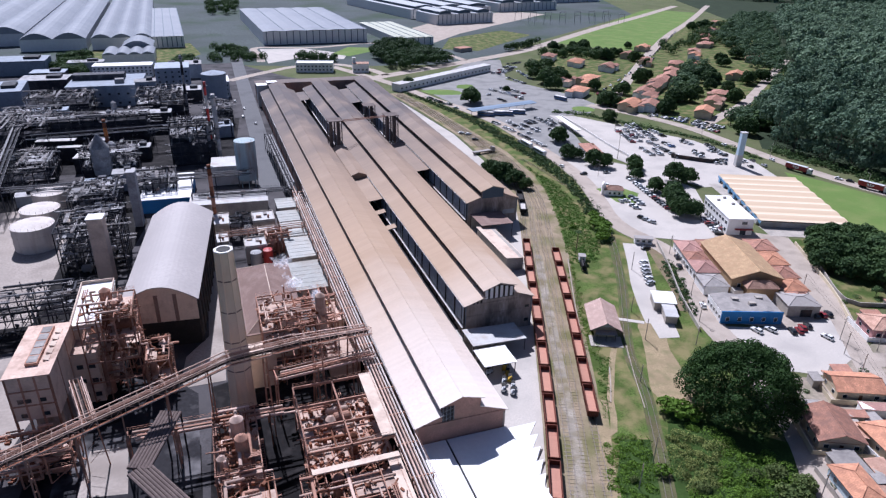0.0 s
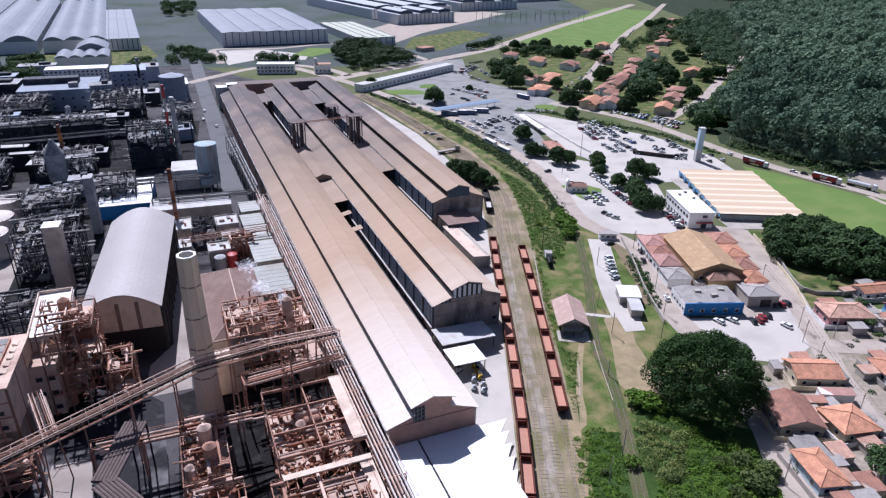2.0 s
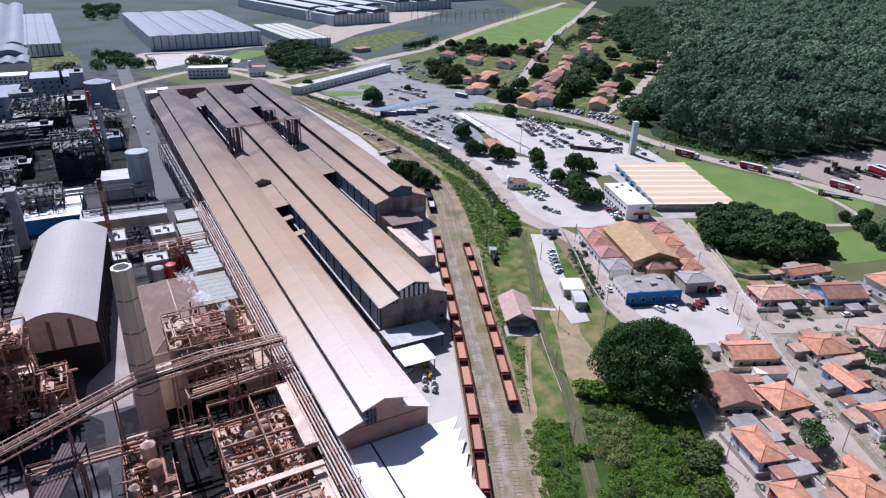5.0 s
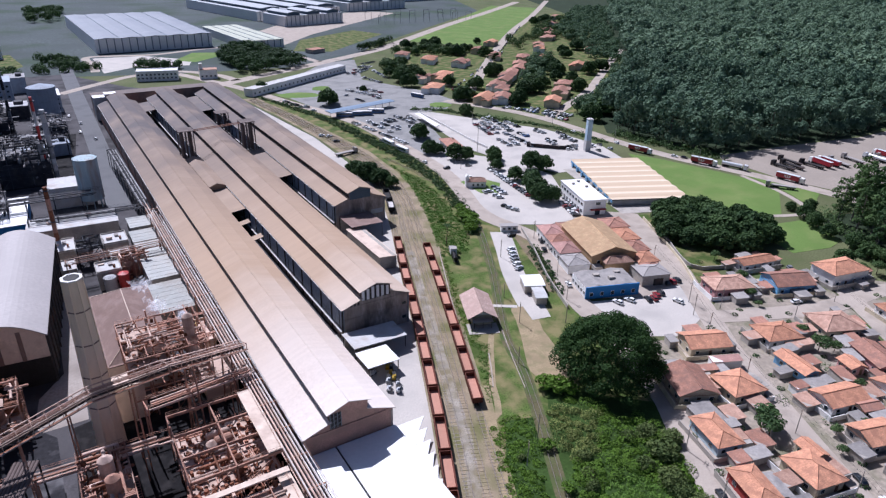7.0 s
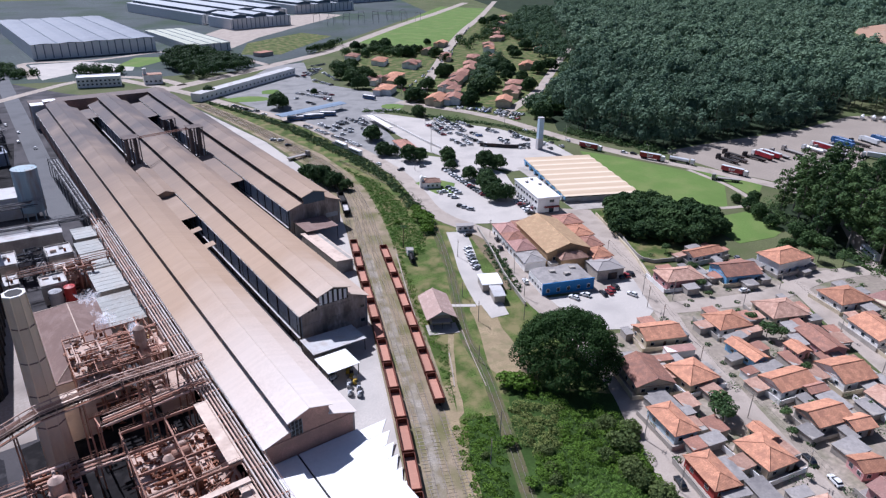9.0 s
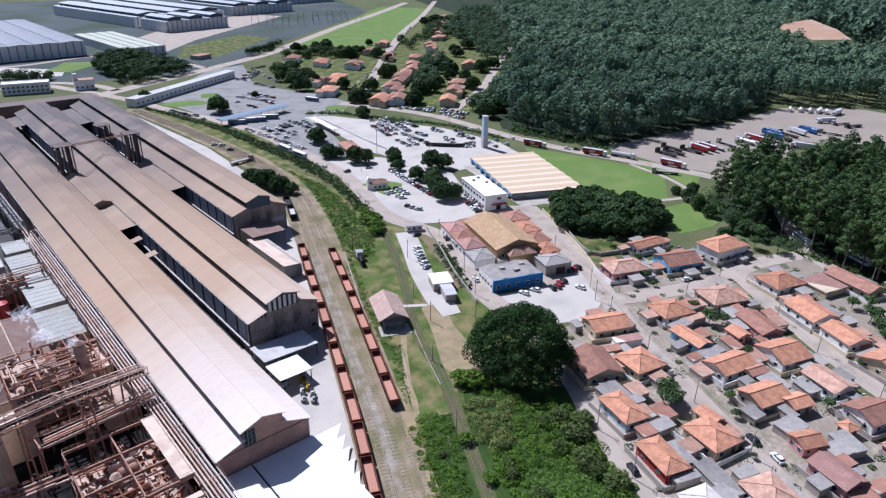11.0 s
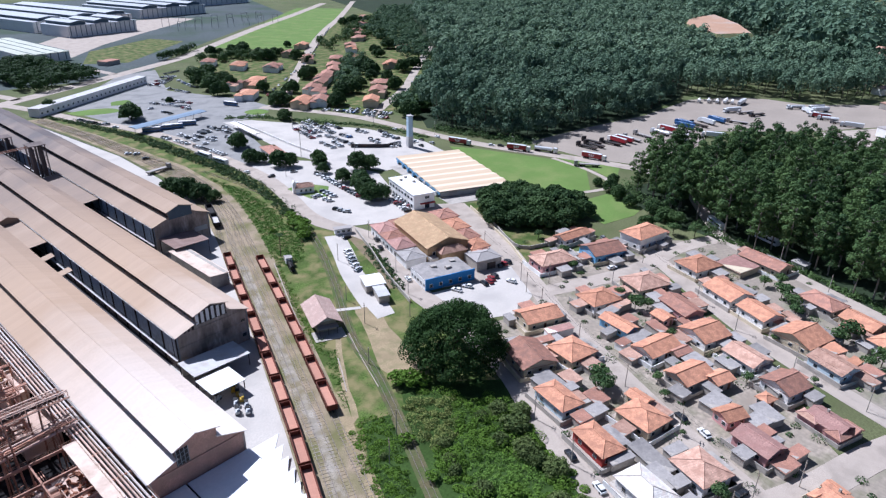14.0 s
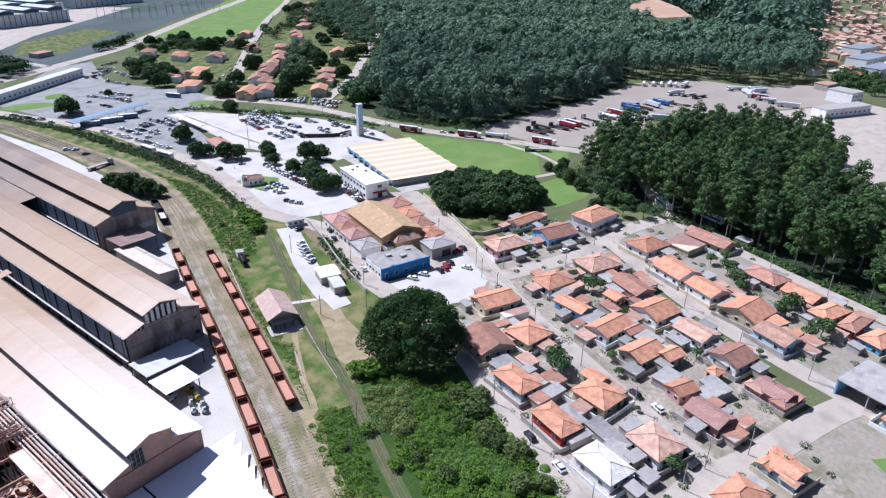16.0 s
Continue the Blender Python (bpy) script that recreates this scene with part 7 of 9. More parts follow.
M_OCHREWALL = surface("ochre brick wall", (0.40, 0.27, 0.15), 0.9, 0.2, 2.0, 0.3, 0.2)
main_wing = wing_of(bk, 5.0, 14.0, 19.0, 32, 6.6, 3.3, TILE_OCHRE, M_OCHREWALL)
for k in range(4):
    window(main_wing, -1.5 + k * 3.6, -2.0, 3.0, 1.2, 1.4, 0)
wing_of(bk, 5.4, -4.2, 11.5, 5.0, 5.2, 1.6, TILE_PALE, M_OCHREWALL, True)
wing_of(bk, 6.0, 33.4, 20.0, 6.6, 4.6, 1.3, TILE_RED, M_WHITEWALL, True)
wing_of(bk, -9.2, 31.0, 8.6, 10.5, 4.3, 1.5, TILE_PINK, M_WHITEWALL, True)
wing_of(bk, -9.6, 21.5, 8.4, 8.2, 4.3, 1.5, TILE_RED, M_WHITEWALL, True)
wing_of(bk, -9.8, 12.0, 8.6, 10.2, 4.5, 1.9, TILE_PINK, M_WHITEWALL, True)
wing_of(bk, -10.2, 1.6, 9.0, 9.8, 3.9, 1.2, M_FIBRE, M_WHITEWALL, True)
for x, y, w_, d_, h_, t_ in ((20.8, 31.0, 10.0, 10.5, 5.4, TILE_RED), (20.0, 19.5, 9.6, 11.8, 4.9, TILE_ORANGE), (19.4, 8.4, 9.2, 9.8, 4.4, TILE_RED), (18.6, -1.4, 8.6, 9.2, 4.0, TILE_ORANGE), (18.0, -9.2, 7.6, 6.0, 3.6, TILE_RED)):
    wing_of(bk, x, y, w_, d_, h_, 1.5, t_, M_WHITEWALL, True)
for k in range(8):
    window(bk, -14.2, 5.0 + k * 3.8, 1.2, 1.5, 1.5, 3)
for k, (x, y) in enumerate(((-3.4, 2.0), (-2.8, -4.0), (11.6, -7.6))):
    bm = bmesh.new()
    box(bm, x, y, 0, 3.4, 3.0, 2.8 + 0.4 * k)
    part("outbuilding", bm, M_GREYPLASTER, bk, "small grey outbuilding")
sh = thing("blue_shop", "flat grey-roofed shop with a bright blue front wall", "shop", (170.3, 154.6, 0), -19)
bm = bmesh.new()
box(bm, 0, 0, 0, 21, 13.0, 4.2)
part("wall", bm, M_WHITEWALL, sh)
bm = bmesh.new()
box(bm, 0, -6.6, 0, 21.4, 0.35, 4.9)
part("front_wall", bm, M_SHOPBLUE, sh, "bright blue front")
for x in (-5.2, 5.2):
    bm = bmesh.new()
    prism(bm, [(x - 5.2, 4.2), (x + 5.2, 4.2), (x + 5.2, 4.35), (x, 5.1), (x - 5.2, 4.35)], -6.3, 6.6)
    part("roof", bm, M_FIBRE, sh)
for k in range(5):
    window(sh, -8.4 + k * 4.2, -6.78, 1.2, 1.2, 1.4, 0)
    window(sh, -10.5, -5 + k * 2.5, 1.4, 1.1, 1.1, 3)
for x, y in ((-3, 2), (6, 3), (2, -1)):
    bm = bmesh.new()
    box(bm, x, y, 4.6, 2.4, 1.6, 0.9)
    part("roof_unit", bm, M_GREYPLASTER, sh)
gs = thing("grey_shed", "grey gabled shed beside the forecourt", "shed", (190.8, 150.6, 0), -19)
bm = bmesh.new()
box(bm, 0, 0, 0, 11.5, 9.0, 4.5)
part("wall", bm, M_GREYPLASTER, gs)
rf, cp = roof_mesh(11.5, 9.0, 4.5, 1.3, 0.3, True)
part("roof", rf, M_GREYROOF, gs)
part("ridge_cap", cp, M_GREYROOF, gs)
bm = bmesh.new()
box(bm, 1.0, -4.55, 0, 4.0, 0.1, 3.0)
part("door", bm, M_DARK, gs)

# the small church-like white house in the car park
hu = thing("gate_house", "small white house with a pointed gable in the car park", "house", (192.0, 272.5, 0), -25)
bm = bmesh.new()
box(bm, 0, 0, 0, 9.5, 5.0, 3.4)
part("wall", bm, M_WHITEWALL, hu)
rf, cp = roof_mesh(9.5, 5.0, 3.4, 1.5, 0.4, True)
part("roof", rf, TILE_PALE, hu)
part("ridge_cap", cp, TILE_PALE, hu)
bm = bmesh.new()
prism(bm, [(-6.0, 0), (-4.2, 0), (-4.2, 5.4), (-5.1, 6.8), (-6.0, 5.4)], -1.4, 1.4)
part("porch_tower", bm, M_WHITEWALL, hu)
for k in range(3):
    window(hu, -2.0 + k * 2.4, -2.5, 1.0, 1.0, 1.2, 0)
patch("gate_lawn", [(188, 282), (200, 284), (206, 270), (196, 258), (188, 262)], 0.13, M_LAWN, "small lawn round the white house", "lawn")

# long bus shelters, the kiosk and retaining walls
bs = thing("bus_shelter", "long pale blue roofed bus shelter", "shelter", (208, 449, 0), 13)
bm = bmesh.new()
prism(bm, [(-4.2, 4.3), (4.2, 4.6), (4.2, 4.85), (0, 5.1), (-4.2, 4.55)], -30, 30)
r_ = part("roof", bm, surface("faded grey-blue sheet", (0.20, 0.26, 0.34), 0.6, 0.15, 2.0, 0.3, 0.1), bs)
r_.rotation_euler = (0, 0, radians(90))
for k in range(9):
    bm = bmesh.new()
    rod(bm, (-28 + k * 7.0, 0, 0), (-28 + k * 7.0, 0, 4.5), 0.15, 6)
    part("post", bm, M_PALEPANEL, bs)
wc = thing("walkway_canopy", "long white canopy over the walkway", "canopy", (233.5, 394.5, 0), -7.5)
bm = bmesh.new()
prism(bm, [(-2.2, 3.6), (2.2, 3.6), (2.2, 3.75), (0, 4.1), (-2.2, 3.75)], -19, 19)
part("roof", bm, M_WHITEWALL, wc)
for k in range(6):
    bm = bmesh.new()
    rod(bm, (0, -17.5 + k * 7.0, 0), (0, -17.5 + k * 7.0, 3.65), 0.12, 6)
    part("post", bm, M_PALEPANEL, wc)
ki = thing("roadside_terrace", "low brown tiled building among car park trees", "building", (217.0, 334.0, 0), -14)
bm = bmesh.new()
box(bm, 0, 0, 0, 9, 30, 3.2)
part("wall", bm, M_WHITEWALL, ki)
rf, cp = roof_mesh(9, 30, 3.2, 1.5, 0.5, True)
part("roof", rf, TILE_RED, ki)
part("ridge_cap", cp, TILE_RED, ki)
for k in range(6):
    window(ki, -4.5, -12 + k * 4.8, 1.0, 1.4, 1.2, 3)
for pts, h, m, lb in (([(244, 426), (242, 390), (238, 350), (237, 326)], 1.6, M_WHITEWALL, "long white retaining wall"), ([(262, 318), (276, 304), (282, 300)], 2.4, M_DARK, "dark hedge-topped wall"),
                      ([(148, 150), (157, 172), (168, 194), (177, 214)], 1.6, M_GREYPLASTER, "grey boundary wall along the road"), ([(236, 196), (216, 158), (204, 140)], 1.4, M_CREAMWALL, "cream boundary wall along the street"),
                      ([(228, 176), (214, 150), (226, 142)], 1.6, M_GREYPLASTER, "grey boundary wall along the street")):
    bm = bmesh.new()
    ribbon(bm, pts, 0.35, 0.0, h)
    tagged(part("boundary_wall", bm, m), lb + " of plastered masonry", "wall", kind="structure")

# poles and wires of the streets
poles_at = [(203, 160), (190, 131), (178, 113), (166, 90), (157, 68), (148, 47), (138, 24), (238, 104), (222, 74), (212, 56), (202, 34), (194, 12), (213, 104), (126, 79), (118, 62), (108, 40), (144, 108), (196, 122), (184, 124), (152, 155), (162, 172), (176, 204), (262, 40), (254, 18), (276, 62), (128, 26), (150, 17)]
pole(228, 324, 17, "tall slim floodlight mast in the car park", arm=0.8, turn=30, name="light_mast", r=0.2)
base_pole = pole(poles_at[0][0], poles_at[0][1], 8.5, "grey concrete street pole carrying wires", name="utility_pole", turn=20, group="street poles")
for x, y in poles_at[1:]:
    copy_thing(base_pole, pose(x, y, 0, 0, 0, 20))
for x, y in ((312, 352), (321, 300), (335, 228), (262, 380), (250, 300), (200, 300), (184, 350), (300, 470), (330, 240)):
    pole(x, y, 9.0, "slim grey lamp post beside the road", arm=1.6, turn=house_rng.uniform(0, 360))
bm = bmesh.new()
for run in (poles_at[0:7], poles_at[7:12], poles_at[13:16]):
    for (x0, y0), (x1, y1) in zip(run, run[1:]):
        for dz, o in ((8.2, -0.7), (8.2, 0.7), (7.3, 0.0)):
            pts = [Vector((x0 + o, y0, dz)).lerp(Vector((x1 + o, y1, dz)), f / 6) - Vector((0, 0, 0.7 * math.sin(math.pi * f / 6))) for f in range(7)]
            for a, b in zip(pts, pts[1:]):
                rod(bm, a, b, 0.022, 4)
tagged(part("street_wires", bm, M_BLACK), "thin dark sagging street wires between poles", "wires", kind="stuff")

# garden trees among the houses
garden = Grove(61, 3, name="garden_tree", label="small bushy dark green garden tree", category="tree", height=5.0, radius=2.6, leaf=LEAF_SHADE, bark=M_BARK, clump=0.32, density=40, group="garden trees")
for x, y, k in ((152.5, 74.5, 1.35), (149.5, 71.0, 1.2), (201, 88, 1.3), (205, 85, 0.8), (192, 70, 0.7), (186, 74, 0.5), (241, 47, 1.4), (247, 52, 1.3), (236, 44, 1.1), (232, 26, 1.5), (227, 28, 1.2), (222, 14, 1.5), (218, 17, 1.0), (132, 30, 1.0), (148, 46, 0.4), (176, 60, 0.6), (166, 62, 0.7), (213, 122, 0.8), (210, 116, 0.5), (206, 97, 0.8),
                (160, 57, 0.6), (190, 50, 0.6), (184, 42, 0.8), (214, 44, 0.5), (258, 56, 1.0), (252, 60, 0.9), (275, 108, 1.4), (280, 100, 1.5), (270, 112, 1.0), (286, 112, 1.6), (277, 118, 1.2), (222, 132, 0.9), (229, 150, 0.8), (198, 27, 0.5), (168, 33, 0.5), (244, 10, 0.7)):
    garden.plant(x, y, k)

# the leisure building and pool at the edge of the quarter
lz = thing("sports_roof", "grey sheet-roofed open sports shed", "building", (196, -6, 0), -20)
bm = bmesh.new()
prism(bm, [(-8, 5.0), (8, 6.0), (8, 6.25), (-8, 5.25)], -9, 9)
part("roof", bm, M_FIBRE, lz)
bm = bmesh.new()
box(bm, 0, 8.6, 0, 15.5, 0.4, 5.2)
part("wall", bm, WALLS["blue"], lz)
for x in (-7.5, 7.5):
    for y in (-8.5, 0, 8.4):
        bm = bmesh.new()
        rod(bm, (x, y, 0), (x, y, 5.2), 0.15, 6)
        part("post", bm, M_PALEPANEL, lz)
patch("club_lawn", [(168, -8), (184, -24), (176, -34), (160, -18)], 0.12, M_LAWN, "small green club lawn", "lawn")
patch("club_terrace", [(184, -24), (210, -40), (196, -62), (168, -44), (176, -34)], 0.12, M_CONCRETE, "pale club terrace", "terrace")

# ---- the steel works ----
M_STEEL = surface("dusty pink-brown steel", (0.45, 0.255, 0.185), 0.75, 0.3, 1.5, 0.25, 0.2, stain=(0.12, 0.055, 0.036), stain_amount=0.65, per_object=0.3)
M_RUST = surface("rusty steel", (0.24, 0.105, 0.062), 0.8, 0.35, 1.5, 0.3, 0.2, stain=(0.09, 0.042, 0.028), stain_amount=0.6, per_object=0.35)
M_PIPE = surface("dusty pale pipe cladding", (0.60, 0.44, 0.36), 0.6, 0.2, 1.5, 0.3, 0.1, stain=(0.28, 0.17, 0.12), stain_amount=0.6, per_object=0.3)
M_DECK = surface("dusty deck plate", (0.58, 0.43, 0.35), 0.85, 0.2, 1.5, 0.2, 0.15, stain=(0.21, 0.135, 0.10), stain_amount=0.6, per_object=0.2)
M_FARBLUE = surface("pale blue-grey plant sheet", (0.30, 0.335, 0.39), 0.7, 0.15, 0.6, 0.05, 0.1, stain=(0.2, 0.21, 0.23), stain_amount=0.5, per_object=0.2)
M_DUSTPALE = surface("pale beige plant dust", (0.36, 0.315, 0.28), 0.95, 0.2, 1.2, 0.05, 0.2, stain=(0.2, 0.17, 0.15), stain_amount=0.6, stain_scale=0.08)
M_TANKPALE = surface("pale grey tank paint", (0.60, 0.55, 0.51), 0.7, 0.12, 1.2, 0.1, 0.1, stain=(0.36, 0.29, 0.25), stain_amount=0.5, streak=(1, 1, 0.2))
# dark base paints the buildings' shade, pale blotches the patches it leaves
M_SHADEYARD = surface("yard darkened for shade", (0.028, 0.027, 0.031), 0.9, 0.4, 0.8, 0.1, 0.2, stain=(0.24, 0.23, 0.235), stain_amount=0.75, stain_scale=0.09, stain_from=0.54)
# black floor colour stands in for shade under and between the structures
M_SHADEFLOOR = surface("floor blackened for shade", (0.011, 0.010, 0.011), 0.9, 0.4, 0.8, 0.1, 0.2, stain=(0.045, 0.04, 0.04), stain_amount=0.5)
M_BEIGE = surface("beige sheet cladding", (0.66, 0.53, 0.43), 0.75, 0.12, 1.5, 0.2, 0.15, stain=(0.33, 0.23, 0.18), stain_amount=0.5)
M_CHIMNEY = surface("weathered concrete chimney", (0.86, 0.71, 0.53), 0.9, 0.1, 1.2, 0.2, 0.2, stain=(0.6, 0.46, 0.33), stain_amount=0.5, streak=(1, 1, 0.2))
M_BROWNROOF = surface("ore-brown roof", (0.24, 0.165, 0.14), 0.9, 0.2, 1.5, 0.15, 0.2, stain=(0.33, 0.25, 0.22), stain_amount=0.4)
# near-black with a blue cast: shade between frames and haze put in
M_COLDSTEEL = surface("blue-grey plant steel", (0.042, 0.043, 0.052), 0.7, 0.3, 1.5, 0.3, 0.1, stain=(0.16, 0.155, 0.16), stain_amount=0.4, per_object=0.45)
M_COLDDECK = surface("grey plant deck", (0.36, 0.355, 0.36), 0.8, 0.25, 1.5, 0.3, 0.1, stain=(0.14, 0.125, 0.12), stain_amount=0.6, per_object=0.35)
# near-black, for the added core boxes and the small dark sheds
M_COREWALL = surface("near-black plant wall", (0.035, 0.036, 0.045), 0.9, 0.3, 0.8, 0.1, 0.1, stain=(0.10, 0.09, 0.085), stain_amount=0.5)
M_COLDPIPE = surface("pale weathered pipework", (0.33, 0.315, 0.31), 0.7, 0.35, 1.2, 0.2, 0.1, stain=(0.12, 0.085, 0.07), stain_amount=0.65)
M_SILO = surface("blue-green silo steel", (0.36, 0.45, 0.49), 0.6, 0.15, 1.2, 0.2, 0.1, stain=(0.26, 0.17, 0.12), stain_amount=0.7, streak=(1, 1, 0.15))
M_TANKRED = paint("red tank paint", (0.42, 0.03, 0.025), 0.5)


def process_unit(x, y, w, d, h, floors, seed, label, warm=True, pipes=16, vessels=4, decked=0.6, bay=5.0, lay=0.0, open_top=False, core=0.0):
    """An open steel structure: columns, deck levels with rails, vessels and pipework that run through it."""
    rng = random.Random(seed)
    steel, deck, pipe_m = (M_STEEL, M_DECK, M_PIPE) if warm else (M_COLDSTEEL, M_COLDDECK, M_COLDDECK)
    u = thing("process_unit", label, "plant structure", (x, y, 0), lay, "open steel plant structures")
    nx, ny = max(1, round(w / bay)), max(1, round(d / bay))
    xs, ys = [-w / 2 + w * i / nx for i in range(nx + 1)], [-d / 2 + d * j / ny for j in range(ny + 1)]
    for i, cx in enumerate(xs):
        for j, cy in enumerate(ys):
            if 0 < i < nx and 0 < j < ny and rng.random() < 0.4:
                continue
            bm = bmesh.new()
            box(bm, cx, cy, 0, 0.34, 0.34, h * (1.0 if rng.random() < 0.8 else 0.75))
            part("column", bm, steel, u)
    for f in range(1, floors + 1):
        z = h * f / floors
        bm = bmesh.new()
        bw, bh_ = (0.34, 0.75) if open_top and f == floors else (0.22, 0.4)
        for cx in xs:
            box(bm, cx, 0, z - bh_, bw, d, bh_)
        for cy in ys:
            box(bm, 0, cy, z - bh_, w, bw, bh_)
        fr = part("deck_frame", bm, M_STEEL if open_top and f == floors else steel, u)
        share = decked * (0.45 if f == floors else 0.85)
        for s in (-1, 1):
            if open_top and f == floors:
                continue
            if rng.random() < share + 0.2:
                pw, pd = w / 2 - 0.3, d * (0.96 if open_top else min(0.95, share * rng.uniform(0.8, 1.3)))
                bm = bmesh.new()
                box(bm, s * w / 4, rng.uniform(-1, 1) * (d - pd) / 2, z + 0.01, pw, pd, 0.08)
                part("deck_plate", bm, deck, fr)
        bm = bmesh.new()
        for cy in (-d / 2, d / 2):
            for q in (0.55, 1.05):
                box(bm, 0, cy, z + q, w, 0.05, 0.05)
        for cx in (-w / 2, w / 2):
            for q in (0.55, 1.05):
                box(bm, cx, 0, z + q, 0.05, d, 0.05)
        for k in range(int(w / 2)):
            for cy in (-d / 2, d / 2):
                box(bm, -w / 2 + 2 * k + 1, cy, z, 0.05, 0.05, 1.05)
        part("railing", bm, steel, fr)
    for k in range(2 * nx):
        cy = rng.choice((-d / 2, d / 2))
        i, f = rng.randrange(nx), rng.randrange(floors)
        z0, z1 = h * f / floors, h * (f + 1) / floors
        bm = bmesh.new()
        rod(bm, (xs[i], cy, z0), (xs[i + 1], cy, z1), 0.1, 4, square=True)
        part("brace", bm, steel, u)
    for k in range(vessels):
        f = rng.randrange(max(1, floors))
        z = h * f / floors + 0.1
        vx, vy, r = rng.uniform(-.35, .35) * w, rng.uniform(-.35, .35) * d, rng.uniform(0.7, 1.7)
        bm = bmesh.new()
        if rng.random() < 0.5:
            ln = rng.uniform(2.5, 5.0)
            rod(bm, (vx - ln / 2, vy, z + r + 0.4), (vx + ln / 2, vy, z + r + 0.4), r, 14)
            for s in (-1, 1):
                rod(bm, (vx + s * ln / 2, vy, z + r + 0.4), (vx + s * (ln / 2 + 0.5), vy, z + r + 0.4), r, 14, r * 0.45)
                box(bm, vx + s * ln * 0.3, vy, z, 0.4, r * 1.5, r * 0.6)
        else:
            hh = rng.uniform(3.0, 0.55 * h + 2)
            rod(bm, (vx, vy, z), (vx, vy, z + hh), r, 14)
            rod(bm, (vx, vy, z + hh), (vx, vy, z + hh + r * 0.6), r, 14, r * 0.25)
        part("vessel", bm, rng.choice((M_RUST, pipe_m, steel)) if warm else pipe_m, u, smooth=False)
    for k in range(pipes // 3 if open_top else pipes if warm else pipes // 2):
        z = h * rng.randrange(1, floors + (0 if open_top else 1)) / floors + rng.uniform(0.2, 1.6)
        r = rng.uniform(0.12, 0.42)
        px, py = rng.uniform(-.5, .5) * w, rng.uniform(-.5, .5) * d
        bm = bmesh.new()
        if rng.random() < 0.5:
            a = [(-w / 2 * rng.uniform(0.2, 1.1), py, z), (px, py, z)]
        else:
            a = [(px, -d / 2 * rng.uniform(0.2, 1.1), z), (px, py, z)]
        end = rng.choice(((px, py, max(0.5, z - rng.uniform(2, 6))), (px + rng.uniform(1, 3), py, z), (px, py, z + rng.uniform(0.6, 1.8))))
        a.append(end)
        a.append((end[0] + rng.uniform(-3, 3), end[1], end[2]))
        for p0, p1 in zip(a, a[1:]):
            if (Vector(p1) - Vector(p0)).length > 0.05:
                rod(bm, p0, p1, r, 8)
                bmesh.ops.create_icosphere(bm, subdivisions=1, radius=r * 1.08, matrix=Matrix.Translation(p1))
        part("pipe", bm, rng.choice((pipe_m, pipe_m, M_RUST, steel)) if warm else rng.choice((pipe_m, steel)), u)
    # dark box added to close the view through and give a dark mass
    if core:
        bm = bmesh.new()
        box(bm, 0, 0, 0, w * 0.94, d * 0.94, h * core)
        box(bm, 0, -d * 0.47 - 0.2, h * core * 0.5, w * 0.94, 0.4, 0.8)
        part("housing", bm, M_ENDWALL if warm else M_COREWALL, u, "dark box added inside the frame")
    # thin pipe runs and risers, too many to count
    bm = bmesh.new()
    for k in range(int(w * d / (9 if warm else 5))):
        z = h * (0.5 if open_top else rng.randrange(1, floors + 1) / floors) + rng.uniform(-0.8, 1.3 if not open_top else 0.4)
        cx, cy, r = rng.uniform(-.5, .5) * w, rng.uniform(-.5, .5) * d, rng.uniform(0.05, 0.17)
        way = rng.random()
        if way < 0.4:
            ln = rng.uniform(0.15, 0.45) * w
            for q in range(rng.randrange(1, 4)):
                box(bm, max(-w / 2, min(w / 2, cx)), cy + q * 0.5, z, ln, 2 * r, 2 * r)
        elif way < 0.8:
            ln = rng.uniform(0.15, 0.45) * d
            for q in range(rng.randrange(1, 4)):
                box(bm, cx + q * 0.5, max(-d / 2, min(d / 2, cy)), z, 2 * r, ln, 2 * r)
        else:
            rod(bm, (cx, cy, z - rng.uniform(0.5, 3)), (cx, cy, z + rng.uniform(0.5, 2.5)), r * 1.6, 6)
    tagged(part("pipework", bm, M_STEEL if warm else M_COLDPIPE, u), kind="stuff")
    # clutter on the decks: pumps, motors, boxes, bundles
    bm = bmesh.new()
    for k in range(int(w * d / 2.2)):
        f = 1 if open_top else rng.randrange(0, floors + 1)
        z = h * f / floors + 0.1
        cx, cy = rng.uniform(-.47, .47) * w, rng.uniform(-.47, .47) * d
        if rng.random() < 0.5:
            box(bm, cx, cy, z, rng.uniform(0.25, 1.1), rng.uniform(0.25, 1.1), rng.uniform(0.3, 1.2), rng.uniform(0, 90))
        else:
            e = rng.uniform(0, 6.28)
            rod(bm, (cx, cy, z + 0.3), (cx + math.cos(e) * 1.6, cy + math.sin(e) * 1.6, z + 0.3 + rng.uniform(0, 0.6)), rng.uniform(0.08, 0.3), 6)
    tagged(part("deck_clutter", bm, M_RUST if warm else M_COLDSTEEL, u), kind="stuff")
    # ladder tower
    bm = bmesh.new()
    for f in range(floors):
        z0, z1 = h * f / floors, h * (f + 1) / floors
        s = 1 if f % 2 else -1
        for o in (-0.4, 0.4):
            rod(bm, (w / 2 + 0.6 + o, -s * 2.0, z0), (w / 2 + 0.6 + o, s * 2.0, z1), 0.06, 4)
        for q in range(10):
            box(bm, w / 2 + 0.6, -s * 2.0 + s * 4.0 * (q + 0.5) / 10, z0 + (z1 - z0) * (q + 0.5) / 10, 0.8, 0.28, 0.04)
    part("stair", bm, steel, u)
    return u


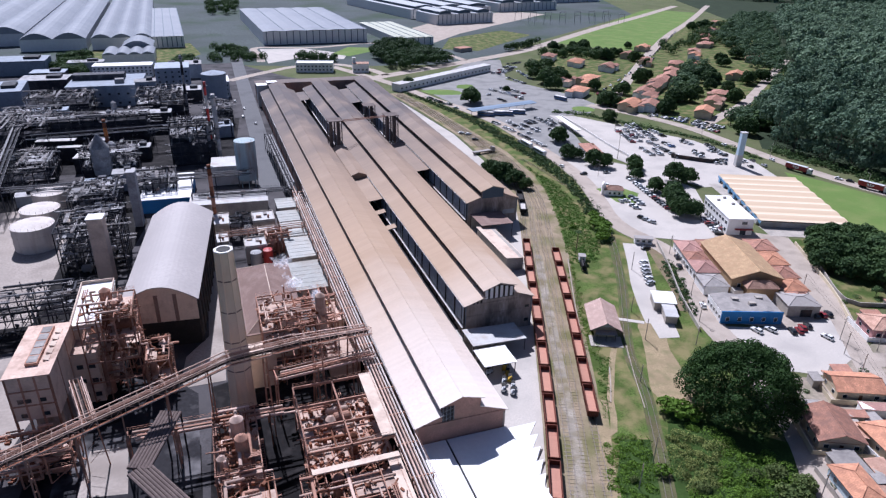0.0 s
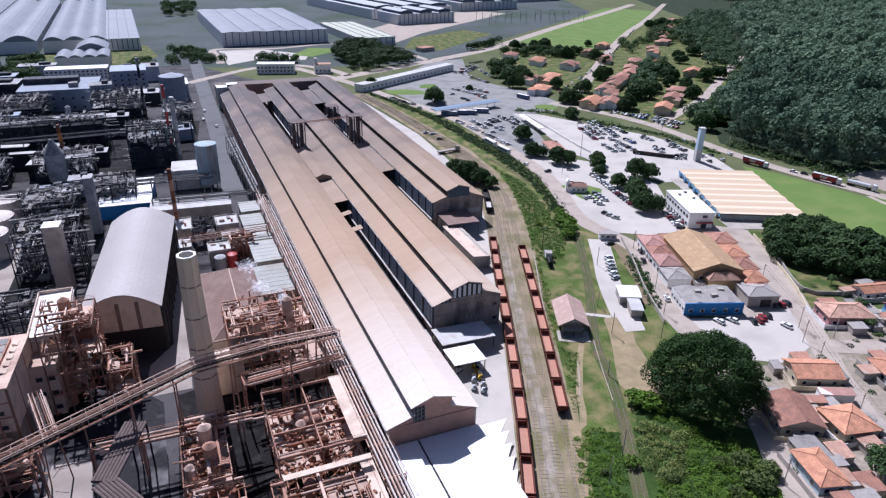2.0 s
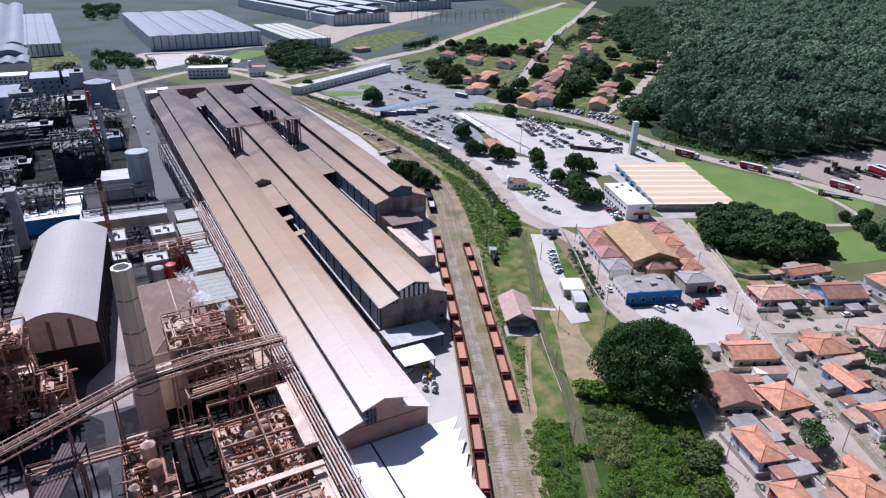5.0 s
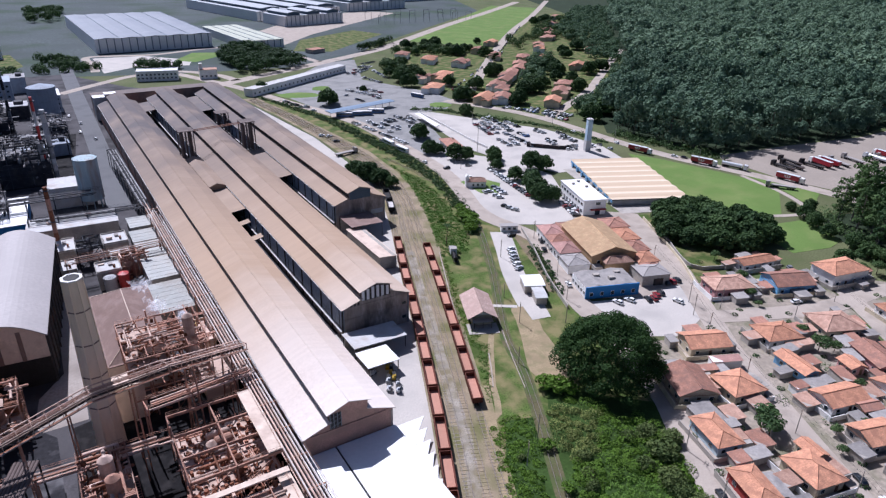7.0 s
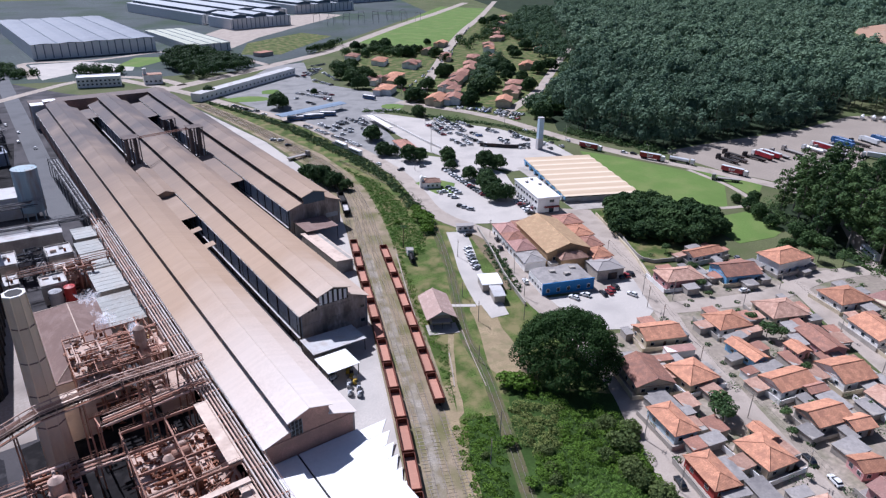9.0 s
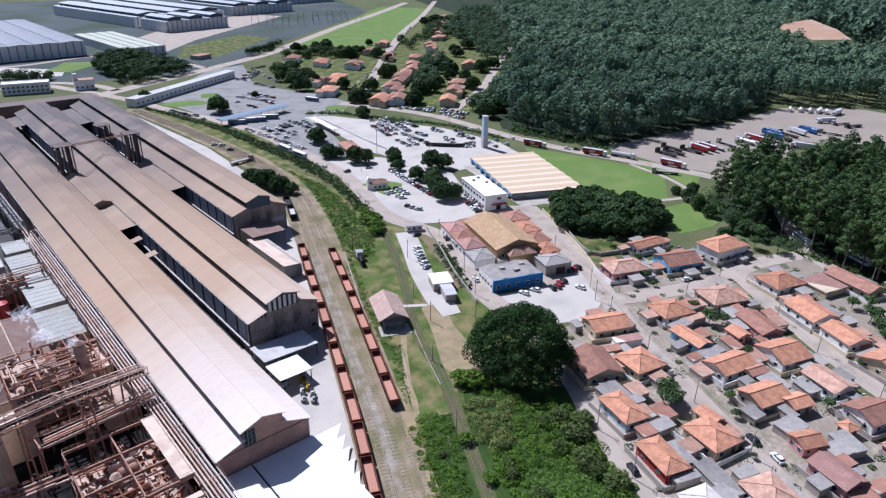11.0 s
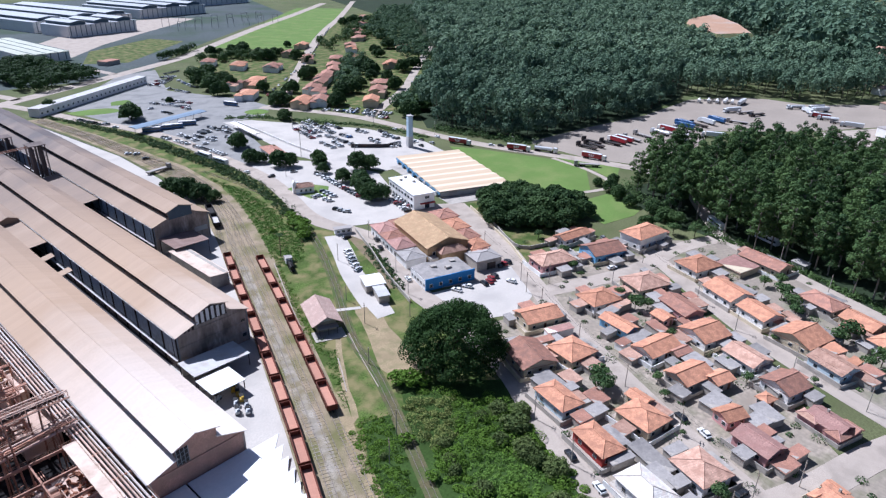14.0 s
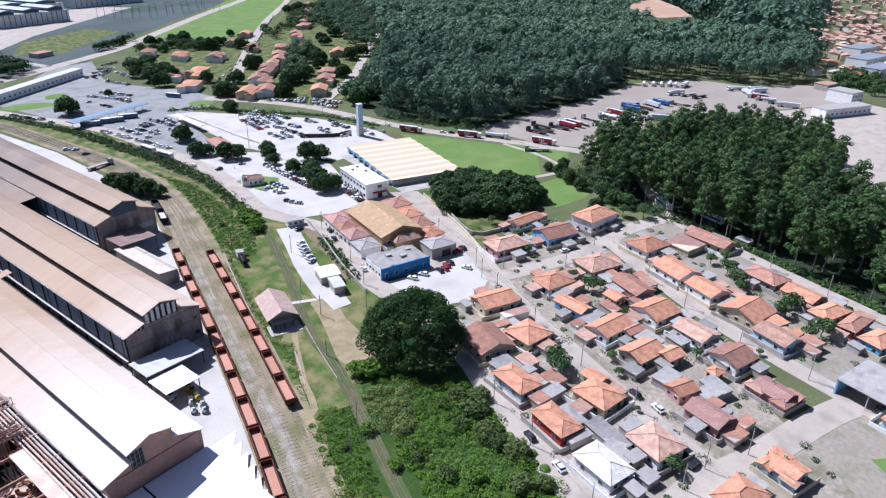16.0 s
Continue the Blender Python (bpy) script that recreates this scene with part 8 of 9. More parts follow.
# lays a black patch where the plant floor lies in shade
def floor_shade(corners):
    patch("soot_floor", corners, 0.055, M_SHADEFLOOR, "plant floor with shade painted in black", "floor")


floor_shade([(-12, 96), (37.8, 96), (37.8, 170), (26, 176), (-9, 168)])
floor_shade([(31.5, 171), (37.8, 170.5), (37.8, 300), (33, 300)])
floor_shade([(-43, 158), (-24, 150), (-24, 192), (-32, 192), (-46, 215), (-54, 215), (-52, 184)])
floor_shade([(-110, 200), (-62, 205), (-46, 216), (-32, 300), (-40, 350), (-110, 380)])
patch("pale_yard", [(-84, 152), (-58, 156), (-54, 172), (-56, 190), (-64, 202), (-84, 200)], 0.06, M_DUSTPALE, "pale dusty concrete yard between plant buildings", "yard")
# shade of tower and conveyor, painted as a dark yard
patch("soot_yard", [(-46, 128), (-12.8, 128), (-12.8, 166), (-20, 176), (-22.5, 190), (-30, 190), (-32, 160), (-46, 157)], 0.064, M_SHADEYARD, "plant yard with the buildings' shade painted in", "yard")
patch("pale_yard", [(-18, 170), (-5, 170), (-3, 240), (-8, 264), (-9, 196), (-16, 186)], 0.06, M_DUSTPALE, "pale dusty concrete yard between plant buildings", "yard")
patch("pale_yard", [(-100, 222), (-64, 220), (-62, 270), (-66, 334), (-100, 330)], 0.062, M_DUSTPALE, "pale dusty floor round the storage tanks", "yard")
floor_shade([(-110, 380), (10, 380), (20, 480), (-120, 500)])
floor_shade([(-58, 60), (36, 60), (36, 95.5), (-12.5, 95.5), (-12.5, 144), (-52, 148)])

patch("pale_yard", [(-39, 150), (-30, 149), (-29, 132), (-40, 134)], 0.068, M_DUSTPALE, "pale dusty concrete yard between plant buildings", "yard")

# near frames between conveyor and hall
process_unit(21.5, 129.5, 20, 25, 14, 2, 1, "open rusty steel process frame with flat walkway", pipes=30, vessels=6, decked=0.95, bay=8.5, open_top=True)
process_unit(20, 107, 22, 15, 9.5, 2, 2, "open rusty steel pipe deck below the process frame", pipes=26, vessels=6, decked=0.75)
process_unit(-3.5, 128, 10, 22, 13, 3, 3, "tall rusty pump structure with red-brown vessels", pipes=26, vessels=9, decked=0.7)
process_unit(-2, 108, 11, 15, 11, 2, 4, "rusty pump structure with red-brown vessels", pipes=18, vessels=7, decked=0.7)
process_unit(17, 173, 21, 21, 19, 3, 5, "tall steaming pipe structure of dusty steel", pipes=40, vessels=7, decked=0.45)
process_unit(-33, 178, 13, 15, 26, 4, 6, "tall red-brown steel tower crowded with ducts", pipes=30, vessels=7, decked=0.55)
process_unit(-22, 174, 6, 12, 12, 2, 7, "low rusty annex of the steel tower", pipes=9, vessels=3)
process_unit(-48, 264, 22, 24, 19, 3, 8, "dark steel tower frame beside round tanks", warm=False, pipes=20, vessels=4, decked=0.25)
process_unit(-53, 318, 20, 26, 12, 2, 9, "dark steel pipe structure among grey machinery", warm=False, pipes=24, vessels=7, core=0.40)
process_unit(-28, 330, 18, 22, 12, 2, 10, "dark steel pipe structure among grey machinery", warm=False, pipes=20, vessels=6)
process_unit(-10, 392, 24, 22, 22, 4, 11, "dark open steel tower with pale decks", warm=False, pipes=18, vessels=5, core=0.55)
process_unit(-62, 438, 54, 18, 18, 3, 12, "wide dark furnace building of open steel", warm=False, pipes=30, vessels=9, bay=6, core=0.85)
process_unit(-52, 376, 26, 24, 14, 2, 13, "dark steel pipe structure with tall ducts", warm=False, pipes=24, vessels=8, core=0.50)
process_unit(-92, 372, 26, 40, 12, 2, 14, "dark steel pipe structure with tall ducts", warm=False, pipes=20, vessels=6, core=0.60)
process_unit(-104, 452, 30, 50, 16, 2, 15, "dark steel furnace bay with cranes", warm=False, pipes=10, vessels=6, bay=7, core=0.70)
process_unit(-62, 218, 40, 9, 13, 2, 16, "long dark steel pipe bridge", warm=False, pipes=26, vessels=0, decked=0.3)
process_unit(7, 272, 9, 9, 9, 2, 17, "dark pipe structure between pale roofs", warm=False, pipes=14, vessels=3)
process_unit(20, 254, 9, 8, 8, 1, 18, "low rusty pump deck beside grey roofs", pipes=14, vessels=4)
process_unit(-49, 145.5, 17, 9, 9, 2, 19, "low pipe trestle in the near yard", pipes=22, vessels=4, decked=0.3)
process_unit(-34, 104, 18, 16, 8, 1, 20, "low pipe trestle in the near yard", warm=False, pipes=20, vessels=4, decked=0.3)
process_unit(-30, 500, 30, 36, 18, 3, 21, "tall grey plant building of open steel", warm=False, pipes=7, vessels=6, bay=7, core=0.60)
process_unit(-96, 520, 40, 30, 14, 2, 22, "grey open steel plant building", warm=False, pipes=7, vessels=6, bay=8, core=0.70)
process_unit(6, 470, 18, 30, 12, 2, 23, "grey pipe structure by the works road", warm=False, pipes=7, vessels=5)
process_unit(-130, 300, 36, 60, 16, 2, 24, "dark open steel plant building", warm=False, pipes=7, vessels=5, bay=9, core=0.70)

# beige walkway slabs on the near frame
for cx, cy, sx, sy, z in ((30.3, 129.5, 3.4, 25, 14.1), (21.5, 112.5, 20, 1.6, 12.0), (30.5, 108, 3.0, 15, 9.7)):
    bm = bmesh.new()
    box(bm, cx, cy, z, sx, sy, 0.3)
    tagged(part("walkway", bm, M_BEIGE), "flat beige dusty walkway on the steel frame", "walkway")


def pipe_rack(x0, y0, x1, y1, z, n, width, label, every=11.0, warm=True, seed=1):
    rng = random.Random(seed)
    k = thing("pipe_rack", label, "pipe rack", (x0, y0, 0), math.degrees(math.atan2(y1 - y0, x1 - x0)))
    ln = math.hypot(x1 - x0, y1 - y0)
    st_, pp = (M_STEEL, M_PIPE) if warm else (M_COLDSTEEL, M_COLDDECK)
    for i in range(int(ln / every) + 1):
        bm = bmesh.new()
        for s in (-1, 1):
            box(bm, i * every, s * width / 2, 0, 0.3, 0.3, z + 1.6)
        for q in (z - 0.35, z + 1.3):
            box(bm, i * every, 0, q, 0.3, width, 0.3)
        rod(bm, (i * every, -width / 2, z * 0.4), (i * every, width / 2, z - 0.3), 0.08, 4)
        part("trestle", bm, st_, k)
    for j in range(n):
        r = rng.uniform(0.1, 0.24) if seed == 1 else rng.uniform(0.12, 0.36)
        lv = z if j % 3 else z + 1.65
        yy = -width / 2 + width * (j + 0.5) / n
        bm = bmesh.new()
        a, b = ln * rng.uniform(0, 0.08), ln * rng.uniform(0.9, 1.0)
        rod(bm, (a, yy, lv + r), (b, yy, lv + r), r, 8)
        part("pipe", bm, rng.choice((M_TANKPALE, M_TANKPALE, pp)) if seed == 1 else rng.choice((pp, pp, st_)), k)
    bm = bmesh.new()
    for s in (-1, 1):
        box(bm, ln / 2, s * (width / 2), z + 2.6, ln, 0.05, 0.05)
        box(bm, ln / 2, s * (width / 2), z + 2.1, ln, 0.05, 0.05)
    part("railing", bm, st_, k)
    return k


pipe_rack(35.2, 84, 34.4, 300, 9.0, 17, 5.0, "long dusty pipe rack beside the hall", seed=1)
pipe_rack(33, 300, 31.5, 404, 8.0, 7, 4.0, "long grey pipe rack beside the hall", warm=False, seed=2)
pipe_rack(8, 149.5, 36, 152.5, 12.0, 7, 4.0, "dusty pipe bridge crossing to the hall", seed=3)
pipe_rack(-12, 304, 32, 300, 9.0, 6, 3.0, "grey pipe bridge over the yard", warm=False, seed=4)
pipe_rack(-28, 140, 12, 139, 9.0, 6, 3.0, "dusty pipe bridge behind the conveyor", seed=5)
pipe_rack(-100, 330, 20, 326, 10.0, 7, 4.0, "long grey pipe bridge across the works", warm=False, seed=6)
pipe_rack(-2, 256.5, 34, 258, 8.0, 5, 3.0, "dusty pipe bridge over grey roofs", seed=8)
pipe_rack(-93, 318, -110, 480, 14.0, 9, 6.0, "long dark pipe bridge across the works", warm=False, seed=9)
pipe_rack(12, 420, -100, 412, 12.0, 6, 4.0, "long grey pipe bridge across the works", warm=False, seed=10)


def conveyor(a, b, width, label, legs=4):
    """An inclined lattice gallery with a belt, rails and trestle legs."""
    a, b = Vector(a), Vector(b)
    d = b - a
    c = thing("conveyor", label, "conveyor", tuple(a), math.degrees(math.atan2(d.y, d.x)))
    ln, rise = math.hypot(d.x, d.y), d.z
    bm = bmesh.new()
    for s in (-1, 1):
        for z in (0.0, 2.3):
            rod(bm, (0, s * width / 2, z), (ln, s * width / 2, rise + z), 0.11, 4, square=True)
    n = int(ln / 3)
    for i in range(n + 1):
        f = i / n
        for s in (-1, 1):
            rod(bm, (ln * f, s * width / 2, rise * f), (ln * f, s * width / 2, rise * f + 2.3), 0.07, 4, square=True)
            if i < n:
                g0 = (i + 1) / n
                rod(bm, (ln * f, s * width / 2, rise * f + (0 if i % 2 else 2.3)), (ln * g0, s * width / 2, rise * g0 + (2.3 if i % 2 else 0)), 0.06, 4)
        rod(bm, (ln * f, -width / 2, rise * f + 2.3), (ln * f, width / 2, rise * f + 2.3), 0.06, 4)
    part("lattice", bm, M_PIPE, c)
    bm = bmesh.new()
    rod(bm, (0, 0, 0.6), (ln, 0, rise + 0.6), width * 0.12, 4, square=True)
    part("belt", bm, M_DARK, c)
    for o, z, r in ((-0.36, 1.5, 0.12), (-0.18, 2.1, 0.09), (0.2, 2.0, 0.14), (0.38, 1.3, 0.1), (0.62, 0.5, 0.16), (-0.64, 0.3, 0.14)):
        bm = bmesh.new()
        rod(bm, (0, o * width, z), (ln, o * width, rise + z), r, 6)
        part("service_pipe", bm, M_PIPE if r > 0.11 else M_STEEL, c)
    for s in (-1, 1):
        bm = bmesh.new()
        vs = [bm.verts.new(v) for v in ((0, s * width * 0.34, 0.12), (ln, s * width * 0.34, rise + 0.12), (ln, s * width * 0.48, rise + 0.12), (0, s * width * 0.48, 0.12))]
        f_ = bm.faces.new(vs)
        bmesh.ops.extrude_face_region(bm, geom=[f_])
        for v in bm.verts[-4:]:
            v.co.z -= 0.08
        part("walkway", bm, M_RUST, c)
    for k in range(legs):
        f = (k + 0.5) / legs
        bm = bmesh.new()
        top = a.z + rise * f
        for s in (-1, 1):
            rod(bm, (ln * f, s * width / 2, rise * f), (ln * f, s * width * 0.9, rise * f - top), 0.16, 4, square=True)
        for q in range(int(top / 4)):
            rod(bm, (ln * f, -width * 0.6, rise * f - 4 * q - 1), (ln * f, width * 0.6, rise * f - 4 * q - 4), 0.07, 4)
        part("trestle", bm, M_STEEL, c)
    return c


conveyor((-62, 130.5, 12.5), (-3, 142.5, 24.6), 3.4, "long inclined lattice conveyor gallery over the works", 6)
conveyor((-3, 142.5, 24.6), (14, 146, 24.0), 3.4, "high lattice conveyor gallery over the pipe racks", 1)
conveyor((14, 146, 24.0), (35.5, 160, 15.0), 3.0, "short falling lattice conveyor gallery", 2)
conveyor((-34, 136, 17.0), (-38, 150, 20.0), 2.6, "short lattice conveyor into the tower building", 1)

M_DUCT = surface("dull grey-brown duct", (0.15, 0.115, 0.105), 0.8, 0.25, 1.5, 0.3, 0.1)
# broad ribbed duct that bends in the near yard
dc = thing("ribbed_duct", "broad ribbed grey duct bending over the yard", "duct")
line = [Vector(p) for p in ((-17.5, 140, 15), (-24, 123.5, 14), (-14, 108, 13), (-6, 98, 12))]
for a, b in zip(line, line[1:]):
    bm = bmesh.new()
    n = (b - a).normalized().cross(Vector((0, 0, 1)))
    bm.free()
    for k in range(7):
        o = n * (k - 3) * 0.75
        bm = bmesh.new()
        rod(bm, a + o, b + o, 0.42, 8)
        part("duct_run", bm, M_DUCT, dc)
for p in line[:-1]:
    bm = bmesh.new()
    for s in (-2, 2):
        box(bm, p.x + s, p.y, 0, 0.4, 0.4, p.z)
    part("support", bm, M_COLDSTEEL, dc)

# octagonal concrete chimney with bands
ch = thing("chimney", "tall octagonal weathered concrete chimney with dark bands", "chimney", (-0.9, 157.5, 0), 22.5)
H = 48.0
for z0, z1 in ((0, 13), (13, 22), (22, 31), (31, 40), (40, H)):
    bm = bmesh.new()
    r = lambda z: 3.55 - 1.25 * z / H
    rod(bm, (0, 0, z0), (0, 0, z1), r(z0), 8, r(z1))
    part("shaft", bm, M_CHIMNEY, ch)
    bm = bmesh.new()
    rod(bm, (0, 0, z1 - 0.25), (0, 0, z1 + 0.05), r(z1) + 0.14, 8)
    part("band", bm, M_BROWNROOF if z1 < H else M_WHITEWALL, ch)
bm = bmesh.new()
rod(bm, (0, 0, H + 0.06), (0, 0, H + 0.12), 1.8, 8)
part("flue_mouth", bm, M_BLACK, ch)
for k in range(8):
    bm = bmesh.new()
    a = k * math.pi / 4
    rod(bm, (math.cos(a) * 3.6, math.sin(a) * 3.6, 0), (math.cos(a) * 2.38, math.sin(a) * 2.38, H), 0.16, 4)
    part("rib", bm, M_CHIMNEY, ch)

# barrel-roofed hall
bh = thing("barrel_hall", "tall barrel-roofed hall of grey and brown sheet", "hall", (-18.2, 229, 0), -5.5)
bm = bmesh.new()
arc = [(-11.5 + 23 * i / 16, 16.5 + 5.2 * math.sin(math.pi * i / 16)) for i in range(17)]
prism(bm, arc + [(x, z - 0.3) for x, z in arc[::-1]], -36, 36)
part("roof", bm, surface("brushed grey barrel roof", (0.43, 0.395, 0.38), 0.64, 0.1, 1.0, 0.06, 0.05), bh, smooth=False)
for x in (-10.8, 10.8):
    bm = bmesh.new()
    box(bm, x, 0, 0, 0.4, 70, 16.4)
    part("side_wall", bm, M_DARK, bh)
    for k in range(12):
        bm = bmesh.new()
        box(bm, x + (0.35 if x > 0 else -0.35), -34 + k * 6.2, 0, 0.5, 0.6, 16.0)
        part("buttress", bm, M_DARK, bh)
for y in (-35, 35):
    bm = bmesh.new()
    prism(bm, [(-10.8, 9.0), (10.8, 9.0), (10.8, 16.4)] + [(x * 0.94, z - 0.3) for x, z in arc[::-1]], y - 0.2, y + 0.2)
    part("gable_wall", bm, M_BEIGE, bh, "beige gable panels")
    # black sheet paints the unlit inside of the hall below the gable
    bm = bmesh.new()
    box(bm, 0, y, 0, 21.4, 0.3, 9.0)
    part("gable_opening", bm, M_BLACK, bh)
    for x in (-6.5, -1.0, 4.5):
        bm = bmesh.new()
        box(bm, x, y - 0.3 if y < 0 else y + 0.3, 9.0, 1.1, 0.2, 9.5)
        part("gable_band", bm, M_BROWNROOF, bh)


def block(x, y, w, d, h, wall, roof, label, turn=0.0, rows=0, cols=0, parapet=0.0, name="plant_building", extra=()):
    b = thing(name, label, "building", (x, y, 0), turn, "plant buildings")
    bm = bmesh.new()
    box(bm, 0, 0, 0, w, d, h)
    part("wall", bm, wall, b)
    bm = bmesh.new()
    box(bm, 0, 0, h, w + 0.5, d + 0.5, 0.3)
    part("roof", bm, roof, b)
    if parapet:
        for cx, cy, sx, sy in ((0, -d / 2, w, 0.3), (0, d / 2, w, 0.3), (-w / 2, 0, 0.3, d - 0.6), (w / 2, 0, 0.3, d - 0.6)):
            bm = bmesh.new()
            box(bm, cx, cy, h + 0.3, sx, sy, parapet)
            part("parapet", bm, wall, b)
    for r in range(rows):
        for c in range(cols):
            window(b, -w / 2 + w * (c + 0.5) / cols, -d / 2, 2.0 + r * (h - 2) / rows, min(1.4, w / cols * 0.6), 1.2, 0, frame_m=M_DARK)
    for ex, ey, sx, sy, sz, m in extra:
        bm = bmesh.new()
        box(bm, ex, ey, h + 0.3, sx, sy, sz)
        part("roof_unit", bm, m, b)
    return b


ba = thing("plant_building", "tall beige clad building on stilts with a long rooflight", "building", (-48.5, 166.5, 0), -4, "plant buildings")
bm = bmesh.new()
box(bm, 0, 0, 9.5, 10, 24, 12.5)
part("wall", bm, M_BEIGE, ba)
bm = bmesh.new()
box(bm, 0, 0, 22, 10.5, 24.5, 0.3)
part("roof", bm, M_DECK, ba)
bm = bmesh.new()
box(bm, 1.4, 1.5, 0, 6.5, 20, 9.5)
part("core", bm, M_SOOT, ba)
for cx in (-4.8, -1.6, 1.6, 4.8):
    for cy in (-11.8, -4, 4, 11.8):
        bm = bmesh.new()
        box(bm, cx, cy, 0, 0.5, 0.5, 22)
        part("stilt", bm, M_STEEL, ba)
for z in (4.0, 13.6, 17.8):
    bm = bmesh.new()
    box(bm, 0, -12.05, z, 10.2, 0.14, 0.35)
    part("ledge", bm, M_STEEL, ba)
for cx, z in ((-2.6, 14.6), (-0.9, 14.6), (2.4, 14.6), (-2.6, 10.4), (2.4, 10.4)):
    window(ba, cx, -12.0, z, 1.2, 1.0, 0, frame_m=M_DARK)
bm = bmesh.new()
box(bm, 0.3, 1, 22.3, 2.8, 17.5, 0.8)
part("rooflight", bm, M_STEEL, ba)
for k in range(5):
    bm = bmesh.new()
    box(bm, 0.3, -5.9 + k * 3.45, 23.12, 2.3, 2.9, 0.1)
    part("rooflight_pane", bm, M_FIBRE, ba)
for k in range(5):
    bm = bmesh.new()
    box(bm, 3.1, -5.0 + k * 3.2, 22.3, 1.3, 2.2, 0.35, tilt=(0.0, 0.3, 0.0))
    part("roof_vent", bm, M_BEIGE, ba)
block(-41, 178, 9, 14, 16, M_BEIGE, M_DECK, "beige clad building with small windows", -4, 3, 3, extra=((1, 1, 1.6, 1.6, 1.0, M_RUST), (-2, -2, 1.0, 2.6, 0.8, M_BEIGE)))
block(-39, 192, 9, 27, 19.5, M_BEIGE, M_WHITEROOF, "pale building with white parapet roof", 0, 0, 0, 1.0)
block(11, 200, 18, 46, 9.5, M_BEIGE, M_BROWNROOF, "ore-brown roofed storage building behind the chimney", 0)
bw = thing("storage_roof", "steep ore-brown storage roof behind the chimney", "roof", (11.5, 200, 9.8))
rf, cp = roof_mesh(17, 44, 0, 5.0, 0.4, True)
part("roof", rf, M_BROWNROOF, bw)
part("ridge_cap", cp, M_BEIGE, bw)
block(-43.0, 246, 5.2, 5.2, 26, M_BEIGE, M_WHITEROOF, "tall pale square shaft beside a steel frame", -6)
block(-35.0, 299, 3.4, 4.6, 25, M_COLDDECK, M_COLDDECK, "slim grey slab-sided shaft beside a steel frame", -6)
block(5.5, 166.5, 8, 6, 11, M_BEIGE, M_BEIGE, "plain beige box building at the chimney's foot", 0)
block(29, 190, 8, 14, 5.5, M_BEIGE, M_DECK, "low beige pump house with open roof hatches", 0, 0, 0, 0.8, extra=((0, -3, 2.4, 2.4, 0.5, M_BLACK), (0, 4, 2.0, 1.6, 0.8, paint("yellow machine paint", (0.5, 0.33, 0.03)))))
block(29, 170, 9, 16, 5.0, M_BEIGE, M_DECK, "low flat beige building beside the pipe rack", 0)
M_GREYSHEET = surface("weathered grey-green sheet roof", (0.42, 0.42, 0.395), 0.8, 0.2, 1.5, 0.15, 0.15, stain=(0.29, 0.25, 0.21), stain_amount=0.6, stain_scale=0.12, per_object=0.12)
for x, y, w_, d_, h_ in ((27.5, 218, 14, 22, 6), (28.5, 241.5, 12, 19, 6.5), (28.5, 261, 11, 15, 6), (28.5, 277, 11, 12, 5.6), (29, 291, 10, 12, 6.4)):
    lo = block(x, y, w_, d_, h_, M_GREYPLASTER, M_GREYSHEET, "long low grey-green roofed building beside the hall", 0)
    for k in range(int(d_ / 3.2)):
        bm = bmesh.new()
        box(bm, 0, -d_ / 2 + 1.6 + k * 3.2, h_ + 0.3, w_ + 0.2, 0.16, 0.06)
        part("roof_rib", bm, M_GREYSHEET, lo)
for k, (x, y, w_, d_, h_) in enumerate(((11, 250, 8, 9, 7), (-2, 280, 9, 13, 6), (-3, 262, 8, 10, 5), (17, 281, 9, 11, 5), (17, 266, 7, 8, 4.5))):
    block(x, y, w_, d_, h_, M_GREYPLASTER, M_PALEPANEL, "low dusty flat-roofed plant building", 0, 1, 2, 0.5, extra=((1, 1 + k % 2, 1.5, 2.5, 0.7, M_FIBRE), (-2, 2 - k, 2.2, 0.8, 0.5 + 0.2 * k, M_BEIGE), (2, -2, 0.8, 0.8, 1.2, M_RUST)))
block(4, 301, 34, 15, 8, M_GREYPLASTER, M_PALEPANEL, "open-fronted shed with pale beige roof", -4, 1, 6, extra=((-8, 0, 3, 2, 0.8, M_PIPE), (6, 3, 2, 2, 1.0, M_RUST)))
block(-23, 329, 22, 36, 6.5, M_SHOPBLUE, M_WHITEROOF, "white-roofed building with a dark blue wall", -3, extra=((2, 4, 4, 3, 1.0, M_COLDDECK), (-5, -6, 3, 2, 0.8, M_PIPE)))
block(7, 349, 18, 16, 10, M_PALEPANEL, M_PALEPANEL, "pale box building by the works road", -4)
block(-69, 558, 50, 44, 15, M_FARBLUE, M_FARBLUE, "big blue-grey plant building with a step roof", -2, 2, 8, extra=((-6, 6, 36, 10, 4, M_COLDSTEEL), (10, -12, 6, 6, 3, M_COLDDECK)))
block(-66, 655, 48, 16, 10, M_WHITEWALL, M_WHITEROOF, "white three-storey works office with long window rows", -2, 3, 14)
block(-24, 600, 26, 26, 17, M_FARBLUE, M_FARBLUE, "grey plant building with small windows", 0, 4, 5)
block(10, 560, 16, 24, 12, M_FARBLUE, M_WHITEROOF, "grey plant building beside the silo", 0, 3, 4)
block(100, 640, 34, 14, 8, M_WHITEWALL, M_WHITEROOF, "white two-storey works office among trees", -14, 2, 10, parapet=0.6)
block(141, 628, 15, 10, 8, M_WHITEWALL, TILE_PALE, "white chapel-like hall with pale roof", -10, 1, 4, extra=((-6, 0, 3, 3, 5, M_WHITEWALL),))
block(281, 722, 18, 12, 4, M_GREYPLASTER, TILE_RED, "filling station with a red flat roof", 20)
